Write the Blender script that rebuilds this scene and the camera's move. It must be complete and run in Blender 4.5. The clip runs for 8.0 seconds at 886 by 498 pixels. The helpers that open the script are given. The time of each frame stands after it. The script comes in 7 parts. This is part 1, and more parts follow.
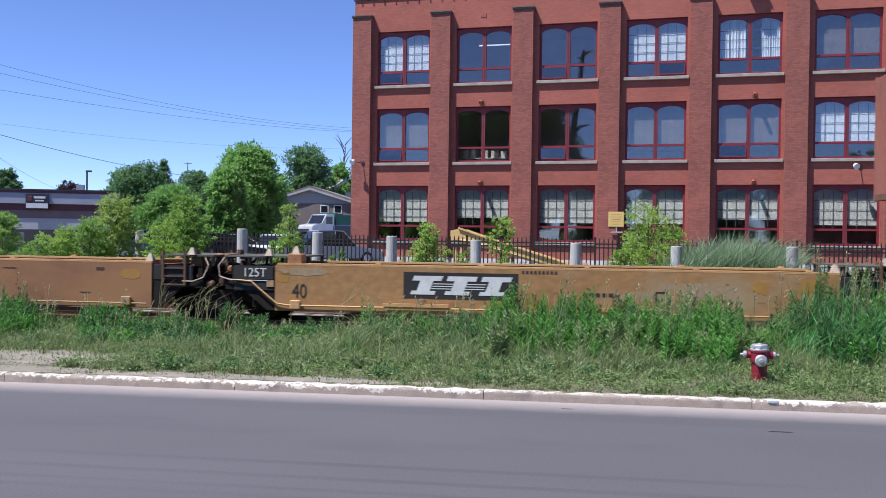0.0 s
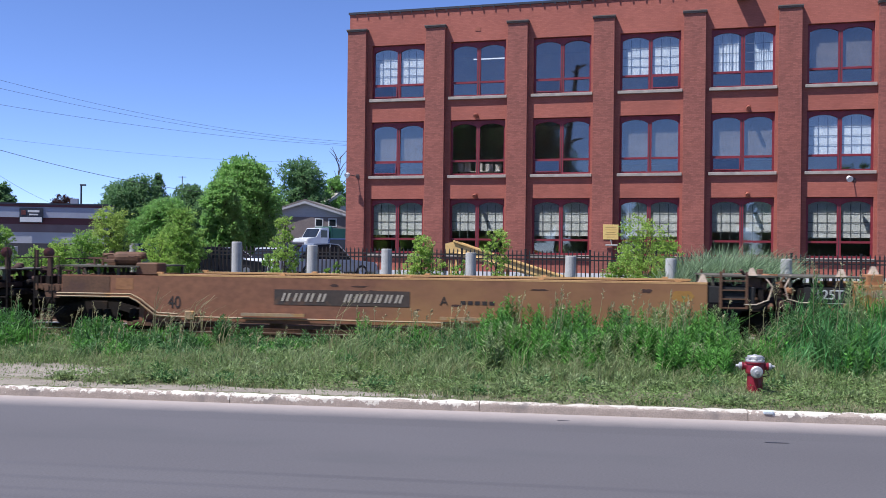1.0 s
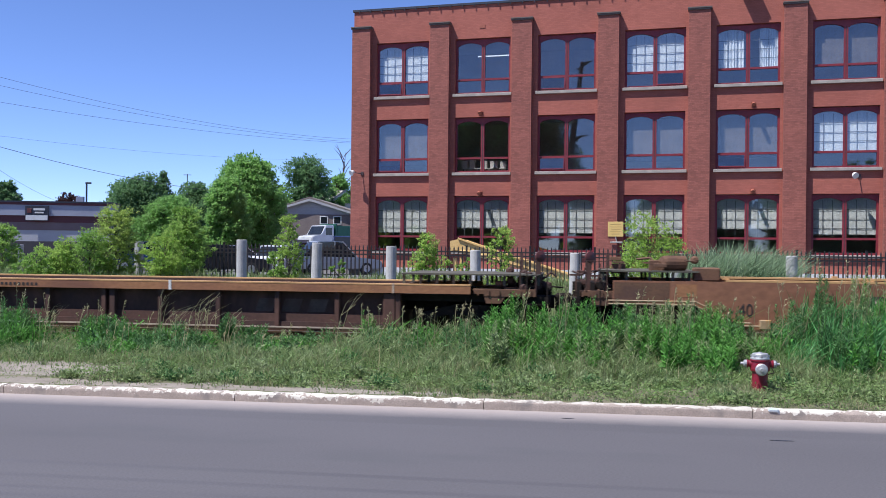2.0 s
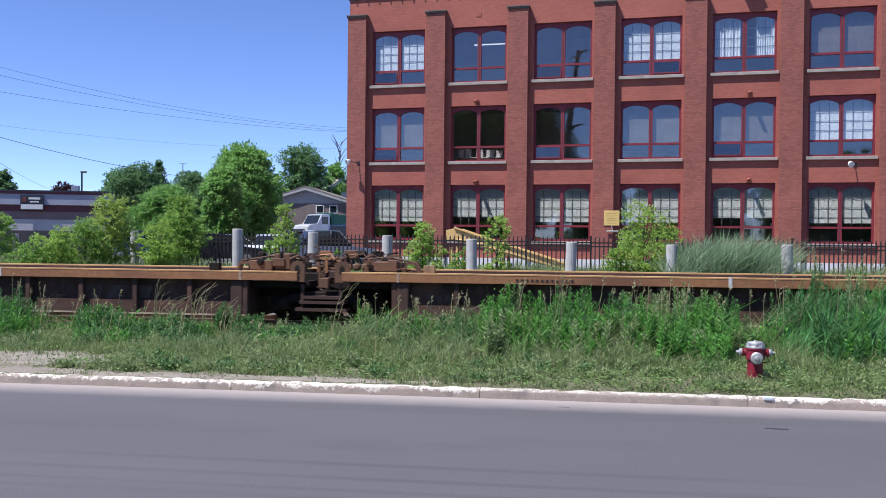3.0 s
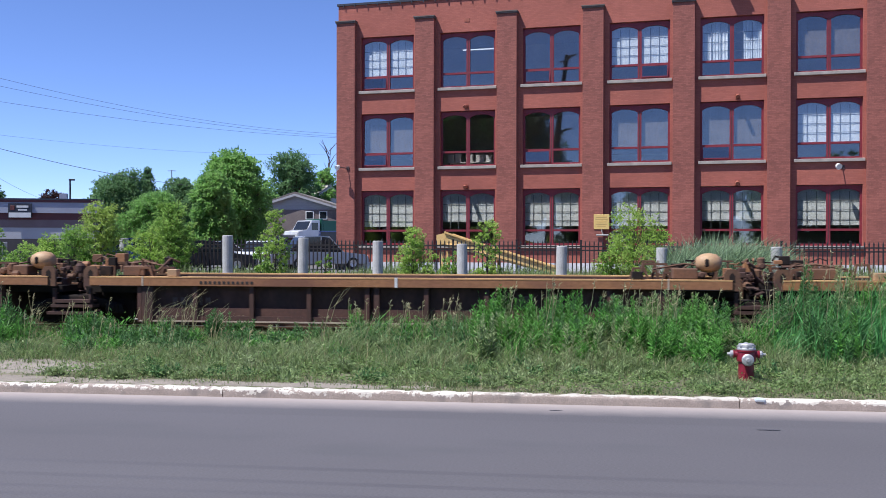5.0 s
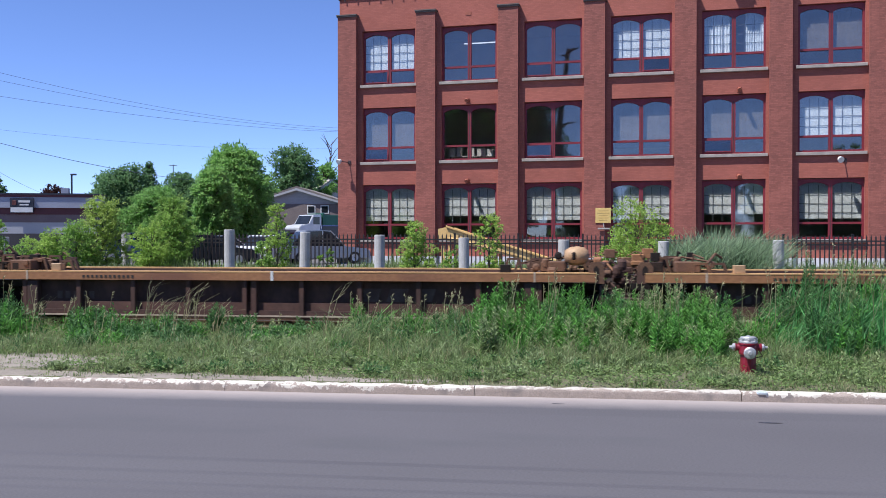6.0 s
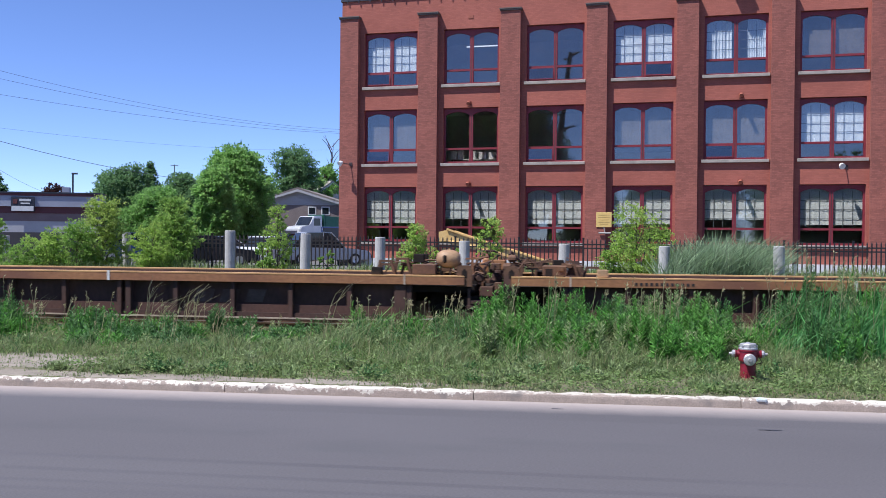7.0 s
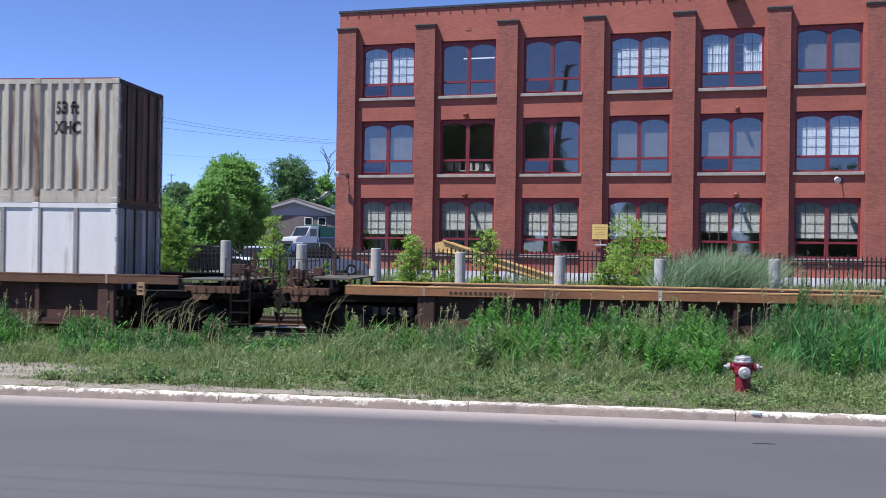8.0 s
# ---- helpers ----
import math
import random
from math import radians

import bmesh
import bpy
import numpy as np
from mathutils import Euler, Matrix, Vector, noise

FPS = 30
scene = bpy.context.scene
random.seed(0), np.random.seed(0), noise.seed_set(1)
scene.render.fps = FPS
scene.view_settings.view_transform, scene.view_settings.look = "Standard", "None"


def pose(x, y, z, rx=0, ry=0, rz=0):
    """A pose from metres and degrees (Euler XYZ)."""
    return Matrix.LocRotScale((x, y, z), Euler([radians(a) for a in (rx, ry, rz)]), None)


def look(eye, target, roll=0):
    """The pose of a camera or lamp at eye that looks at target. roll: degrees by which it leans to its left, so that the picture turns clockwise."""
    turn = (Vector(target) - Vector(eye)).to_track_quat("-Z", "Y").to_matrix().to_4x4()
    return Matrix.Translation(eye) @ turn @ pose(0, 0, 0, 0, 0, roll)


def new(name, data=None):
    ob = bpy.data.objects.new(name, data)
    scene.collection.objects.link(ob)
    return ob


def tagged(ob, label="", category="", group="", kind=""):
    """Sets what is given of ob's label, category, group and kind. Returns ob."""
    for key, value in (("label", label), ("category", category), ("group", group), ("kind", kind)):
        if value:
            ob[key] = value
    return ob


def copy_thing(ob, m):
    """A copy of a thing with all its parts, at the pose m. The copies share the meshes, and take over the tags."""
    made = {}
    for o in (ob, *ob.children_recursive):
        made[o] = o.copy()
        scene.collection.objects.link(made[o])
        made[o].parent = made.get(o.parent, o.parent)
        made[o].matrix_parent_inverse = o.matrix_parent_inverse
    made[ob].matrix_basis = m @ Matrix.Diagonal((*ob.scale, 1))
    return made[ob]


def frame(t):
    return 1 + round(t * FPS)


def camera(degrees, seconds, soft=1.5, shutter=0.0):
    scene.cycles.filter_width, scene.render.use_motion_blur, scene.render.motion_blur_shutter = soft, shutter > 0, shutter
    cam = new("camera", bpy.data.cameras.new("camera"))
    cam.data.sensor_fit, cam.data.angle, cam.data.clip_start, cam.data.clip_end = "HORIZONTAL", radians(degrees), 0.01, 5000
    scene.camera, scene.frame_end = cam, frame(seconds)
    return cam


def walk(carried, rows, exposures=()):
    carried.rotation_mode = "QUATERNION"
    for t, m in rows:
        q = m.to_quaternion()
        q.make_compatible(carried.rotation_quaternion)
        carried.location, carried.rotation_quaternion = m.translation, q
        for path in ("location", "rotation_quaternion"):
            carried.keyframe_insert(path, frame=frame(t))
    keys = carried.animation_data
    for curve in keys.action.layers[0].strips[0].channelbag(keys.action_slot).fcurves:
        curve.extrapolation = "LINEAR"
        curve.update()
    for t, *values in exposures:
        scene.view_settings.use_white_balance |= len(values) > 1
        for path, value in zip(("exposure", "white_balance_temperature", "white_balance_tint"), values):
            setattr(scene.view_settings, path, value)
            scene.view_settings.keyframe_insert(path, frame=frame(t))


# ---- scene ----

# ---------------- camera and walk ----------------
cam = camera(51.0, 8.0, soft=0.75, shutter=0.1)
EYE_Z = 2.4
# seconds, yaw, pitch, roll, sideways, up
PATH = [(0.0, 0.0, -0.61, -0.77, 0.0, -0.0), (0.5, -0.076, -0.063, -0.76, -0.012, 0.008), (1.0, -0.331, 0.234, -0.678, -0.012, -0.029),
        (1.5, -0.018, 0.293, -0.583, -0.005, -0.02), (3.0, -0.263, -0.622, -0.549, -0.0, -0.014), (3.5, -0.859, -0.346, -0.404, -0.001, -0.02),
        (4.0, -1.033, -0.429, -0.282, -0.004, -0.006), (4.5, -0.976, -0.241, -0.197, -0.011, -0.014), (6.0, -0.784, -0.662, 0.008, -0.021, -0.032),
        (6.5, -0.87, -0.813, -0.139, -0.014, -0.03), (7.0, -0.758, -0.521, -0.532, -0.028, -0.009), (7.5, -0.748, -0.07, -0.824, -0.012, -0.012),
        (8.0, -0.978, 0.174, -0.868, -0.011, -0.008)]
walk(cam, [(t, pose(x, 0, EYE_Z + z, 90 + p, r, y)) for t, y, p, r, x, z in PATH],
     exposures=((0.0, 0.62, 6020, 12.0), (8.0, 0.62, 6020, 12.0)))

# ---------------- world and sun ----------------
SUN_EL, SUN_AZ = radians(60), math.atan2(-0.90, -0.44)
world = bpy.data.worlds.new("sky")
scene.world = world
world.use_nodes = True
wn = world.node_tree
sky = wn.nodes.new("ShaderNodeTexSky")
sky.sky_type = 'NISHITA'
sky.sun_disc = False
sky.sun_elevation, sky.sun_rotation = SUN_EL, SUN_AZ
sky.air_density, sky.dust_density, sky.ozone_density = 0.55, 0.0, 6.0
haze = wn.nodes.new("ShaderNodeMix")
haze.data_type, haze.blend_type = 'RGBA', 'MULTIPLY'
haze.inputs[0].default_value, haze.inputs[7].default_value = 1.0, (1.02, 0.935, 1.03, 1)
wn.links.new(sky.outputs[0], haze.inputs[6])
wn.links.new(haze.outputs[2], wn.nodes["Background"].inputs[0])
wn.nodes["Background"].inputs[1].default_value = 0.125
sun = new("sun", bpy.data.lights.new("sun", 'SUN'))
sun.data.energy, sun.data.angle, sun.data.color = 4.5, radians(0.55), (1.0, 0.95, 0.88)
sun.matrix_world = look((math.sin(SUN_AZ) * math.cos(SUN_EL) * 90, math.cos(SUN_AZ) * math.cos(SUN_EL) * 90, math.sin(SUN_EL) * 90), (0, 0, 0))

# ---------------- material helpers ----------------


def material(name, c1, c2=None, rough=0.7, metal=0.0, scale=8.0, fine=60.0, bump=0.15, stain=None, stain_scale=1.2, stain_at=0.55, random_tint=0.0, coords="Object", stretch=(1, 1, 1), spec=0.5, island=False):
    """Two tones in coarse and fine grain, stains over them, a fine relief, and a tint by piece."""
    m = bpy.data.materials.new(name)
    m.use_nodes = True
    t = m.node_tree
    n, l = t.nodes, t.links
    b = n["Principled BSDF"]
    c2 = c2 or tuple(v * 0.75 for v in c1)
    tc = n.new("ShaderNodeTexCoord")
    mp = n.new("ShaderNodeMapping")
    mp.inputs["Scale"].default_value = stretch
    l.new(tc.outputs[coords], mp.inputs[0])

    def noise_tex(sc, detail=4):
        x = n.new("ShaderNodeTexNoise")
        x.inputs["Scale"].default_value, x.inputs["Detail"].default_value = sc, detail
        l.new(mp.outputs[0], x.inputs["Vector"])
        return x

    def mix(fac, a, bb, mode='MIX'):
        x = n.new("ShaderNodeMix")
        x.data_type, x.blend_type = 'RGBA', mode
        for sock, v in ((x.inputs[0], fac), (x.inputs[6], a), (x.inputs[7], bb)):
            if isinstance(v, (int, float)):
                sock.default_value = v
            elif isinstance(v, tuple):
                sock.default_value = (*v, 1)
            else:
                l.new(v, sock)
        return x.outputs[2]
    n1, n2 = noise_tex(scale), noise_tex(fine, 2)
    ramp = n.new("ShaderNodeMapRange")
    ramp.inputs[1].default_value, ramp.inputs[2].default_value = 0.3, 0.7
    l.new(n1.outputs[0], ramp.inputs[0])
    col = mix(ramp.outputs[0], tuple(c1), tuple(c2))
    col = mix(0.35, col, n2.outputs[0], 'OVERLAY')
    if stain:
        n3 = noise_tex(stain_scale, 6)
        r3 = n.new("ShaderNodeMapRange")
        r3.inputs[1].default_value, r3.inputs[2].default_value = stain_at, stain_at + 0.14
        l.new(n3.outputs[0], r3.inputs[0])
        col = mix(r3.outputs[0], col, tuple(stain))
    if random_tint:
        hs = n.new("ShaderNodeHueSaturation")
        oi = n.new("ShaderNodeNewGeometry" if island else "ShaderNodeObjectInfo")
        r4 = n.new("ShaderNodeMapRange")
        r4.inputs[3].default_value, r4.inputs[4].default_value = 1 - random_tint, 1 + random_tint
        l.new(oi.outputs["Random Per Island" if island else "Random"], r4.inputs[0])
        l.new(r4.outputs[0], hs.inputs["Value"])
        l.new(col, hs.inputs["Color"])
        col = hs.outputs[0]
    l.new(col, b.inputs["Base Color"])
    b.inputs["Roughness"].default_value, b.inputs["Metallic"].default_value = rough, metal
    b.inputs["Specular IOR Level"].default_value = spec
    if bump:
        bp = n.new("ShaderNodeBump")
        bp.inputs["Strength"].default_value, bp.inputs["Distance"].default_value = bump, 0.01
        l.new(n2.outputs[0], bp.inputs["Height"])
        l.new(bp.outputs[0], b.inputs["Normal"])
    return m


def leaf_material(name, c1, c2, through_light=0.42, tint=0.45):
    m = material(name, c1, c2, rough=0.55, scale=1.5, fine=14, bump=0, random_tint=tint, island=True, spec=0.3)
    t = m.node_tree
    b = t.nodes["Principled BSDF"]
    tr = t.nodes.new("ShaderNodeBsdfTranslucent")
    mx = t.nodes.new("ShaderNodeMixShader")
    mx.inputs[0].default_value = through_light
    src = b.inputs["Base Color"].links[0].from_socket
    t.links.new(src, tr.inputs[0])
    t.links.new(b.outputs[0], mx.inputs[1])
    t.links.new(tr.outputs[0], mx.inputs[2])
    t.links.new(mx.outputs[0], t.nodes["Material Output"].inputs[0])
    return m


def brick_material(name, c1, c2, mortar, contrast=0.76):
    m = material(name, c1, c2, rough=0.85, scale=0.35, fine=30, bump=0.1, stain=tuple(v * 0.72 for v in c1), stain_scale=0.5, stain_at=0.56)
    t = m.node_tree
    n, l = t.nodes, t.links
    b = n["Principled BSDF"]
    tc = n.new("ShaderNodeTexCoord")
    sep = n.new("ShaderNodeSeparateXYZ")
    com = n.new("ShaderNodeCombineXYZ")
    add = n.new("ShaderNodeMath")
    l.new(tc.outputs["Object"], sep.inputs[0])
    l.new(sep.outputs[0], add.inputs[0])
    l.new(sep.outputs[1], add.inputs[1])
    l.new(add.outputs[0], com.inputs[0])
    l.new(sep.outputs[2], com.inputs[1])
    br = n.new("ShaderNodeTexBrick")
    br.inputs["Scale"].default_value = 1.0
    br.inputs["Brick Width"].default_value, br.inputs["Row Height"].default_value = 0.215, 0.075
    br.inputs["Mortar Size"].default_value = 0.008
    br.inputs["Color1"].default_value, br.inputs["Color2"].default_value = (1, 1, 1, 1), (contrast, contrast, contrast, 1)
    br.inputs["Mortar"].default_value = (*mortar, 1)
    l.new(com.outputs[0], br.inputs["Vector"])
    src = b.inputs["Base Color"].links[0].from_socket
    mx = n.new("ShaderNodeMix")
    mx.data_type, mx.blend_type = 'RGBA', 'MULTIPLY'
    mx.inputs[0].default_value = 0.8
    l.new(src, mx.inputs[6])
    l.new(br.outputs[0], mx.inputs[7])
    l.new(mx.outputs[2], b.inputs["Base Color"])
    return m


def glass_material(name, tint=(0.9, 0.95, 1.0), gloss=0.14):
    m = bpy.data.materials.new(name)
    m.use_nodes = True
    t = m.node_tree
    n, l = t.nodes, t.links
    tr, gl, mx, fr = n.new("ShaderNodeBsdfTransparent"), n.new("ShaderNodeBsdfGlossy"), n.new("ShaderNodeMixShader"), n.new("ShaderNodeFresnel")
    tr.inputs[0].default_value = (*tint, 1)
    gl.inputs["Roughness"].default_value = 0.02
    fr.inputs[0].default_value = 1.5
    ad = n.new("ShaderNodeMath")
    ad.inputs[1].default_value = gloss
    l.new(fr.outputs[0], ad.inputs[0])
    l.new(ad.outputs[0], mx.inputs[0])
    l.new(tr.outputs[0], mx.inputs[1])
    l.new(gl.outputs[0], mx.inputs[2])
    l.new(mx.outputs[0], n["Material Output"].inputs[0])
    return m


def worn_edge_material(name, base, over, axis, edge, blur, ragged, chips):
    """One surface worn through to another past a ragged line: over lies where the axis passes the edge."""
    t = base.node_tree
    n, l = t.nodes, t.links
    b = n["Principled BSDF"]
    tc, sep = n.new("ShaderNodeTexCoord"), n.new("ShaderNodeSeparateXYZ")
    l.new(tc.outputs["Object"], sep.inputs[0])
    total = sep.outputs[axis]
    oi = n.new("ShaderNodeObjectInfo")
    far = n.new("ShaderNodeVectorMath")
    far.operation = 'MULTIPLY_ADD'
    far.inputs[1].default_value = (1, 1, 1)
    l.new(tc.outputs["Object"], far.inputs[0])
    spread = n.new("ShaderNodeMath")
    spread.operation, spread.inputs[1].default_value = 'MULTIPLY', 60.0
    l.new(oi.outputs["Random"], spread.inputs[0])
    l.new(spread.outputs[0], far.inputs[2])
    for sc, amp, detail in ((2.6, ragged, 3), (17.0, chips, 5)):
        nz = n.new("ShaderNodeTexNoise")
        nz.inputs["Scale"].default_value, nz.inputs["Detail"].default_value = sc, detail
        l.new(far.outputs[0], nz.inputs["Vector"])
        ma = n.new("ShaderNodeMath")
        ma.operation, ma.inputs[1].default_value = 'MULTIPLY_ADD', amp
        l.new(nz.outputs[0], ma.inputs[0])
        l.new(total, ma.inputs[2])
        total = ma.outputs[0]
    mask = n.new("ShaderNodeMapRange")
    mid = edge + 0.5 * (ragged + chips)
    mask.inputs[1].default_value, mask.inputs[2].default_value = mid - blur, mid + blur
    l.new(total, mask.inputs[0])
    grain = n.new("ShaderNodeTexNoise")
    grain.inputs["Scale"].default_value, grain.inputs["Detail"].default_value = 9.0, 5
    l.new(far.outputs[0], grain.inputs["Vector"])
    two = n.new("ShaderNodeMix")
    two.data_type = 'RGBA'
    two.inputs[6].default_value, two.inputs[7].default_value = (*over[0], 1), (*over[1], 1)
    l.new(grain.outputs[0], two.inputs[0])
    mx = n.new("ShaderNodeMix")
    mx.data_type = 'RGBA'
    l.new(mask.outputs[0], mx.inputs[0])
    l.new(b.inputs["Base Color"].links[0].from_socket, mx.inputs[6])
    l.new(two.outputs[2], mx.inputs[7])
    l.new(mx.outputs[2], b.inputs["Base Color"])
    base.name = name
    return base


# ---------------- mesh helpers ----------------


def box(bm, x0, x1, y0, y1, z0, z1, bevel=0.0):
    vs = [bm.verts.new((x, y, z)) for x in (x0, x1) for y in (y0, y1) for z in (z0, z1)]
    fs = [bm.faces.new([vs[i] for i in f]) for f in ((0, 1, 3, 2), (4, 6, 7, 5), (0, 4, 5, 1), (2, 3, 7, 6), (0, 2, 6, 4), (1, 5, 7, 3))]
    if bevel:
        es = list({e for f in fs for e in f.edges})
        bmesh.ops.bevel(bm, geom=es, offset=bevel, segments=1, affect='EDGES', profile=0.5)
    return bm


def turned(bm, profile, segs=16, m=None, closed=True):
    """A lathe round z from (radius, height) pairs, then placed by m."""
    m = m or Matrix()
    rings = []
    for r, z in profile:
        rings.append([bm.verts.new(m @ Vector((r * math.cos(2 * math.pi * k / segs), r * math.sin(2 * math.pi * k / segs), z))) for k in range(segs)])
    for a, b in zip(rings, rings[1:]):
        for k in range(segs):
            bm.faces.new((a[k], a[(k + 1) % segs], b[(k + 1) % segs], b[k]))
    if closed:
        bm.faces.new(rings[0][::-1])
        bm.faces.new(rings[-1])
    return bm


def tube(bm, pts, r, segs=8):
    """A round bar along points; r is one radius, or one a point."""
    pts = [Vector(p) for p in pts]
    rs = r if isinstance(r, (list, tuple)) else [r] * len(pts)
    rings = []
    for i, p in enumerate(pts):
        d = (pts[min(i + 1, len(pts) - 1)] - pts[max(i - 1, 0)]).normalized()
        side = d.cross(Vector((0, 0, 1)))
        if side.length < 0.01:
            side = d.cross(Vector((0, 1, 0)))
        side.normalize()
        up = side.cross(d)
        rings.append([bm.verts.new(p + rs[i] * (math.cos(2 * math.pi * k / segs) * side + math.sin(2 * math.pi * k / segs) * up)) for k in range(segs)])
    for a, b in zip(rings, rings[1:]):
        for k in range(segs):
            bm.faces.new((a[k], a[(k + 1) % segs], b[(k + 1) % segs], b[k]))
    bm.faces.new(rings[0][::-1])
    bm.faces.new(rings[-1])
    return bm


def prism(bm, outline, y0, y1):
    """An outline in x and z, pushed through from y0 to y1."""
    a = [bm.verts.new((x, y0, z)) for x, z in outline]
    b = [bm.verts.new((x, y1, z)) for x, z in outline]
    bm.faces.new(a)
    bm.faces.new(b[::-1])
    for i in range(len(a)):
        j = (i + 1) % len(a)
        bm.faces.new((a[j], a[i], b[i], b[j]))
    return bm


def mesh_of(name, bm, mat, smooth=False):
    bmesh.ops.recalc_face_normals(bm, faces=bm.faces[:])
    me = bpy.data.meshes.new(name)
    bm.to_mesh(me)
    bm.free()
    if smooth:
        for p in me.polygons:
            p.use_smooth = True
    for x in (mat if isinstance(mat, (list, tuple)) else [mat]):
        me.materials.append(x)
    return me


def part(name, bm, mat, parent=None, label="", smooth=False):
    ob = new(name, mesh_of(name, bm, mat, smooth))
    if parent is not None:
        ob.parent = parent
    return tagged(ob, label)


def thing(name, m, label, category, group="", kind=""):
    """An Empty at a thing's base."""
    ob = new(name)
    ob.empty_display_size = 0.2
    ob.matrix_world = m
    return tagged(ob, label, category, group, kind)


def B():
    return bmesh.new()


# ---------------- materials ----------------
M_ASPHALT = material("asphalt", (0.105, 0.099, 0.106), (0.086, 0.081, 0.087), rough=0.85, scale=0.25, fine=90, bump=0.3, stain=(0.075, 0.075, 0.08), stain_scale=0.35, stain_at=0.55, stretch=(0.35, 1, 1))
M_TRACKMARK = material("tyre_darkened_asphalt", (0.081, 0.076, 0.083), (0.100, 0.094, 0.101), rough=0.8, scale=0.6, fine=90, bump=0.3, stretch=(0.3, 1, 1))
M_GUTTER = worn_edge_material("dusty_gutter", material("gutter_asphalt", (0.105, 0.099, 0.106), (0.086, 0.081, 0.087), rough=0.85, scale=0.25, fine=90, bump=0.3, stretch=(0.35, 1, 1)), ((0.36, 0.31, 0.285), (0.30, 0.26, 0.242)), 1, -0.50, 0.38, 0.16, 0.06)
WHITE_WEAR = ((0.70, 0.655, 0.57), (0.52, 0.47, 0.40))
KERB_STONE = dict(c1=(0.36, 0.295, 0.25), c2=(0.28, 0.23, 0.195), rough=0.9, scale=3, fine=50, bump=0.5, stain=(0.22, 0.19, 0.17), stain_scale=2.5)
M_KERBFULL = worn_edge_material("kerb_with_thick_worn_paint", material("kerb", **KERB_STONE), WHITE_WEAR, 2, 0.106, 0.010, 0.26, 0.30)
M_KERBTHIN = worn_edge_material("kerb_with_thin_worn_paint", material("kerb", **KERB_STONE), ((0.58, 0.54, 0.47), (0.44, 0.40, 0.34)), 2, 0.129, 0.007, 0.12, 0.08)
M_KERBCHIP = worn_edge_material("kerb_with_chipped_paint", material("kerb", **KERB_STONE), WHITE_WEAR, 2, 0.112, 0.007, 0.34, 0.22)
M_BLUEMARK = material("pale_blue_mark", (0.42, 0.52, 0.60), (0.52, 0.54, 0.54), rough=0.8, scale=14, bump=0.1)
M_POST = material("post_concrete", (0.47, 0.465, 0.45), (0.37, 0.365, 0.35), rough=0.9, scale=3, fine=40, bump=0.4, stain=(0.34, 0.33, 0.31), stain_scale=2)
M_DIRT = material("dry_soil_and_grass", (0.165, 0.15, 0.09), (0.095, 0.105, 0.05), rough=0.95, scale=0.8, fine=25, bump=0.6, stain=(0.30, 0.25, 0.19), stain_scale=0.45, stain_at=0.60)
M_SAND = material("bare_dusty_soil", (0.30, 0.262, 0.215), (0.20, 0.172, 0.14), rough=0.95, scale=3, fine=40, bump=0.6)
M_LOT = material("parking_lot_asphalt", (0.14, 0.14, 0.14), (0.11, 0.11, 0.11), rough=0.9, scale=0.4, fine=60, bump=0.2)
M_BALLAST = material("track_ballast", (0.31, 0.285, 0.255), (0.19, 0.17, 0.15), rough=0.95, scale=14, fine=30, bump=1.0)
M_RAIL = material("rail_steel", (0.20, 0.13, 0.09), (0.13, 0.08, 0.06), rough=0.6, metal=0.6, scale=4, fine=40)
M_RAILTOP = material("polished_railhead", (0.75, 0.74, 0.72), (0.6, 0.59, 0.57), rough=0.28, metal=1.0, scale=2, fine=20, bump=0)
M_SLEEPER = material("sleeper_wood", (0.10, 0.075, 0.055), (0.06, 0.05, 0.04), rough=0.9, scale=4, fine=40, stretch=(1, 6, 1))
M_BRICK = brick_material("red_brick", (0.415, 0.130, 0.092), (0.325, 0.098, 0.070), (0.80, 0.72, 0.66))
M_BRICKPIER = brick_material("weathered_pier_brick", (0.38, 0.128, 0.094), (0.255, 0.088, 0.068), (0.72, 0.64, 0.58), 0.6)
M_STONE = material("sill_limestone", (0.42, 0.37, 0.32), (0.31, 0.27, 0.235), rough=0.85, scale=2, fine=30, stain=(0.28, 0.25, 0.22), stain_scale=1.5)
M_FOUND = material("whitewashed_foundation", (0.66, 0.66, 0.66), (0.52, 0.52, 0.53), rough=0.9, scale=1.2, fine=20, bump=0.4)
M_CAP = material("dark_pier_cap", (0.16, 0.125, 0.105), (0.11, 0.09, 0.08), rough=0.85, scale=2, fine=20)
M_FLASH = material("dark_roof_flashing", (0.035, 0.04, 0.055), (0.025, 0.028, 0.04), rough=0.5, scale=2, fine=20)
M_FRAME = material("maroon_window_paint", (0.22, 0.024, 0.034), (0.17, 0.018, 0.027), rough=0.5, scale=3, fine=20, bump=0.05)
M_SHADOWGAP = material("dark_shadow_gap_and_lamp_arm", (0.06, 0.035, 0.04), (0.05, 0.03, 0.03), rough=0.7, scale=3)
M_MUNTIN = material("grey_glazing_bar", (0.16, 0.17, 0.19), (0.12, 0.13, 0.15), rough=0.5, scale=3, bump=0)
M_CURTAIN = material("white_sheer_curtain", (0.80, 0.87, 0.93), (0.62, 0.71, 0.82), rough=0.9, scale=3.5, fine=12, bump=0, stretch=(2.5, 1, 0.4))
M_BLIND = material("pale_roller_blind", (0.72, 0.755, 0.74), (0.62, 0.655, 0.645), rough=0.9, scale=2, fine=12, bump=0)
M_SHADE = material("grey_roller_shade", (0.17, 0.16, 0.157), (0.125, 0.118, 0.115), rough=0.9, scale=1.2, fine=12, bump=0)
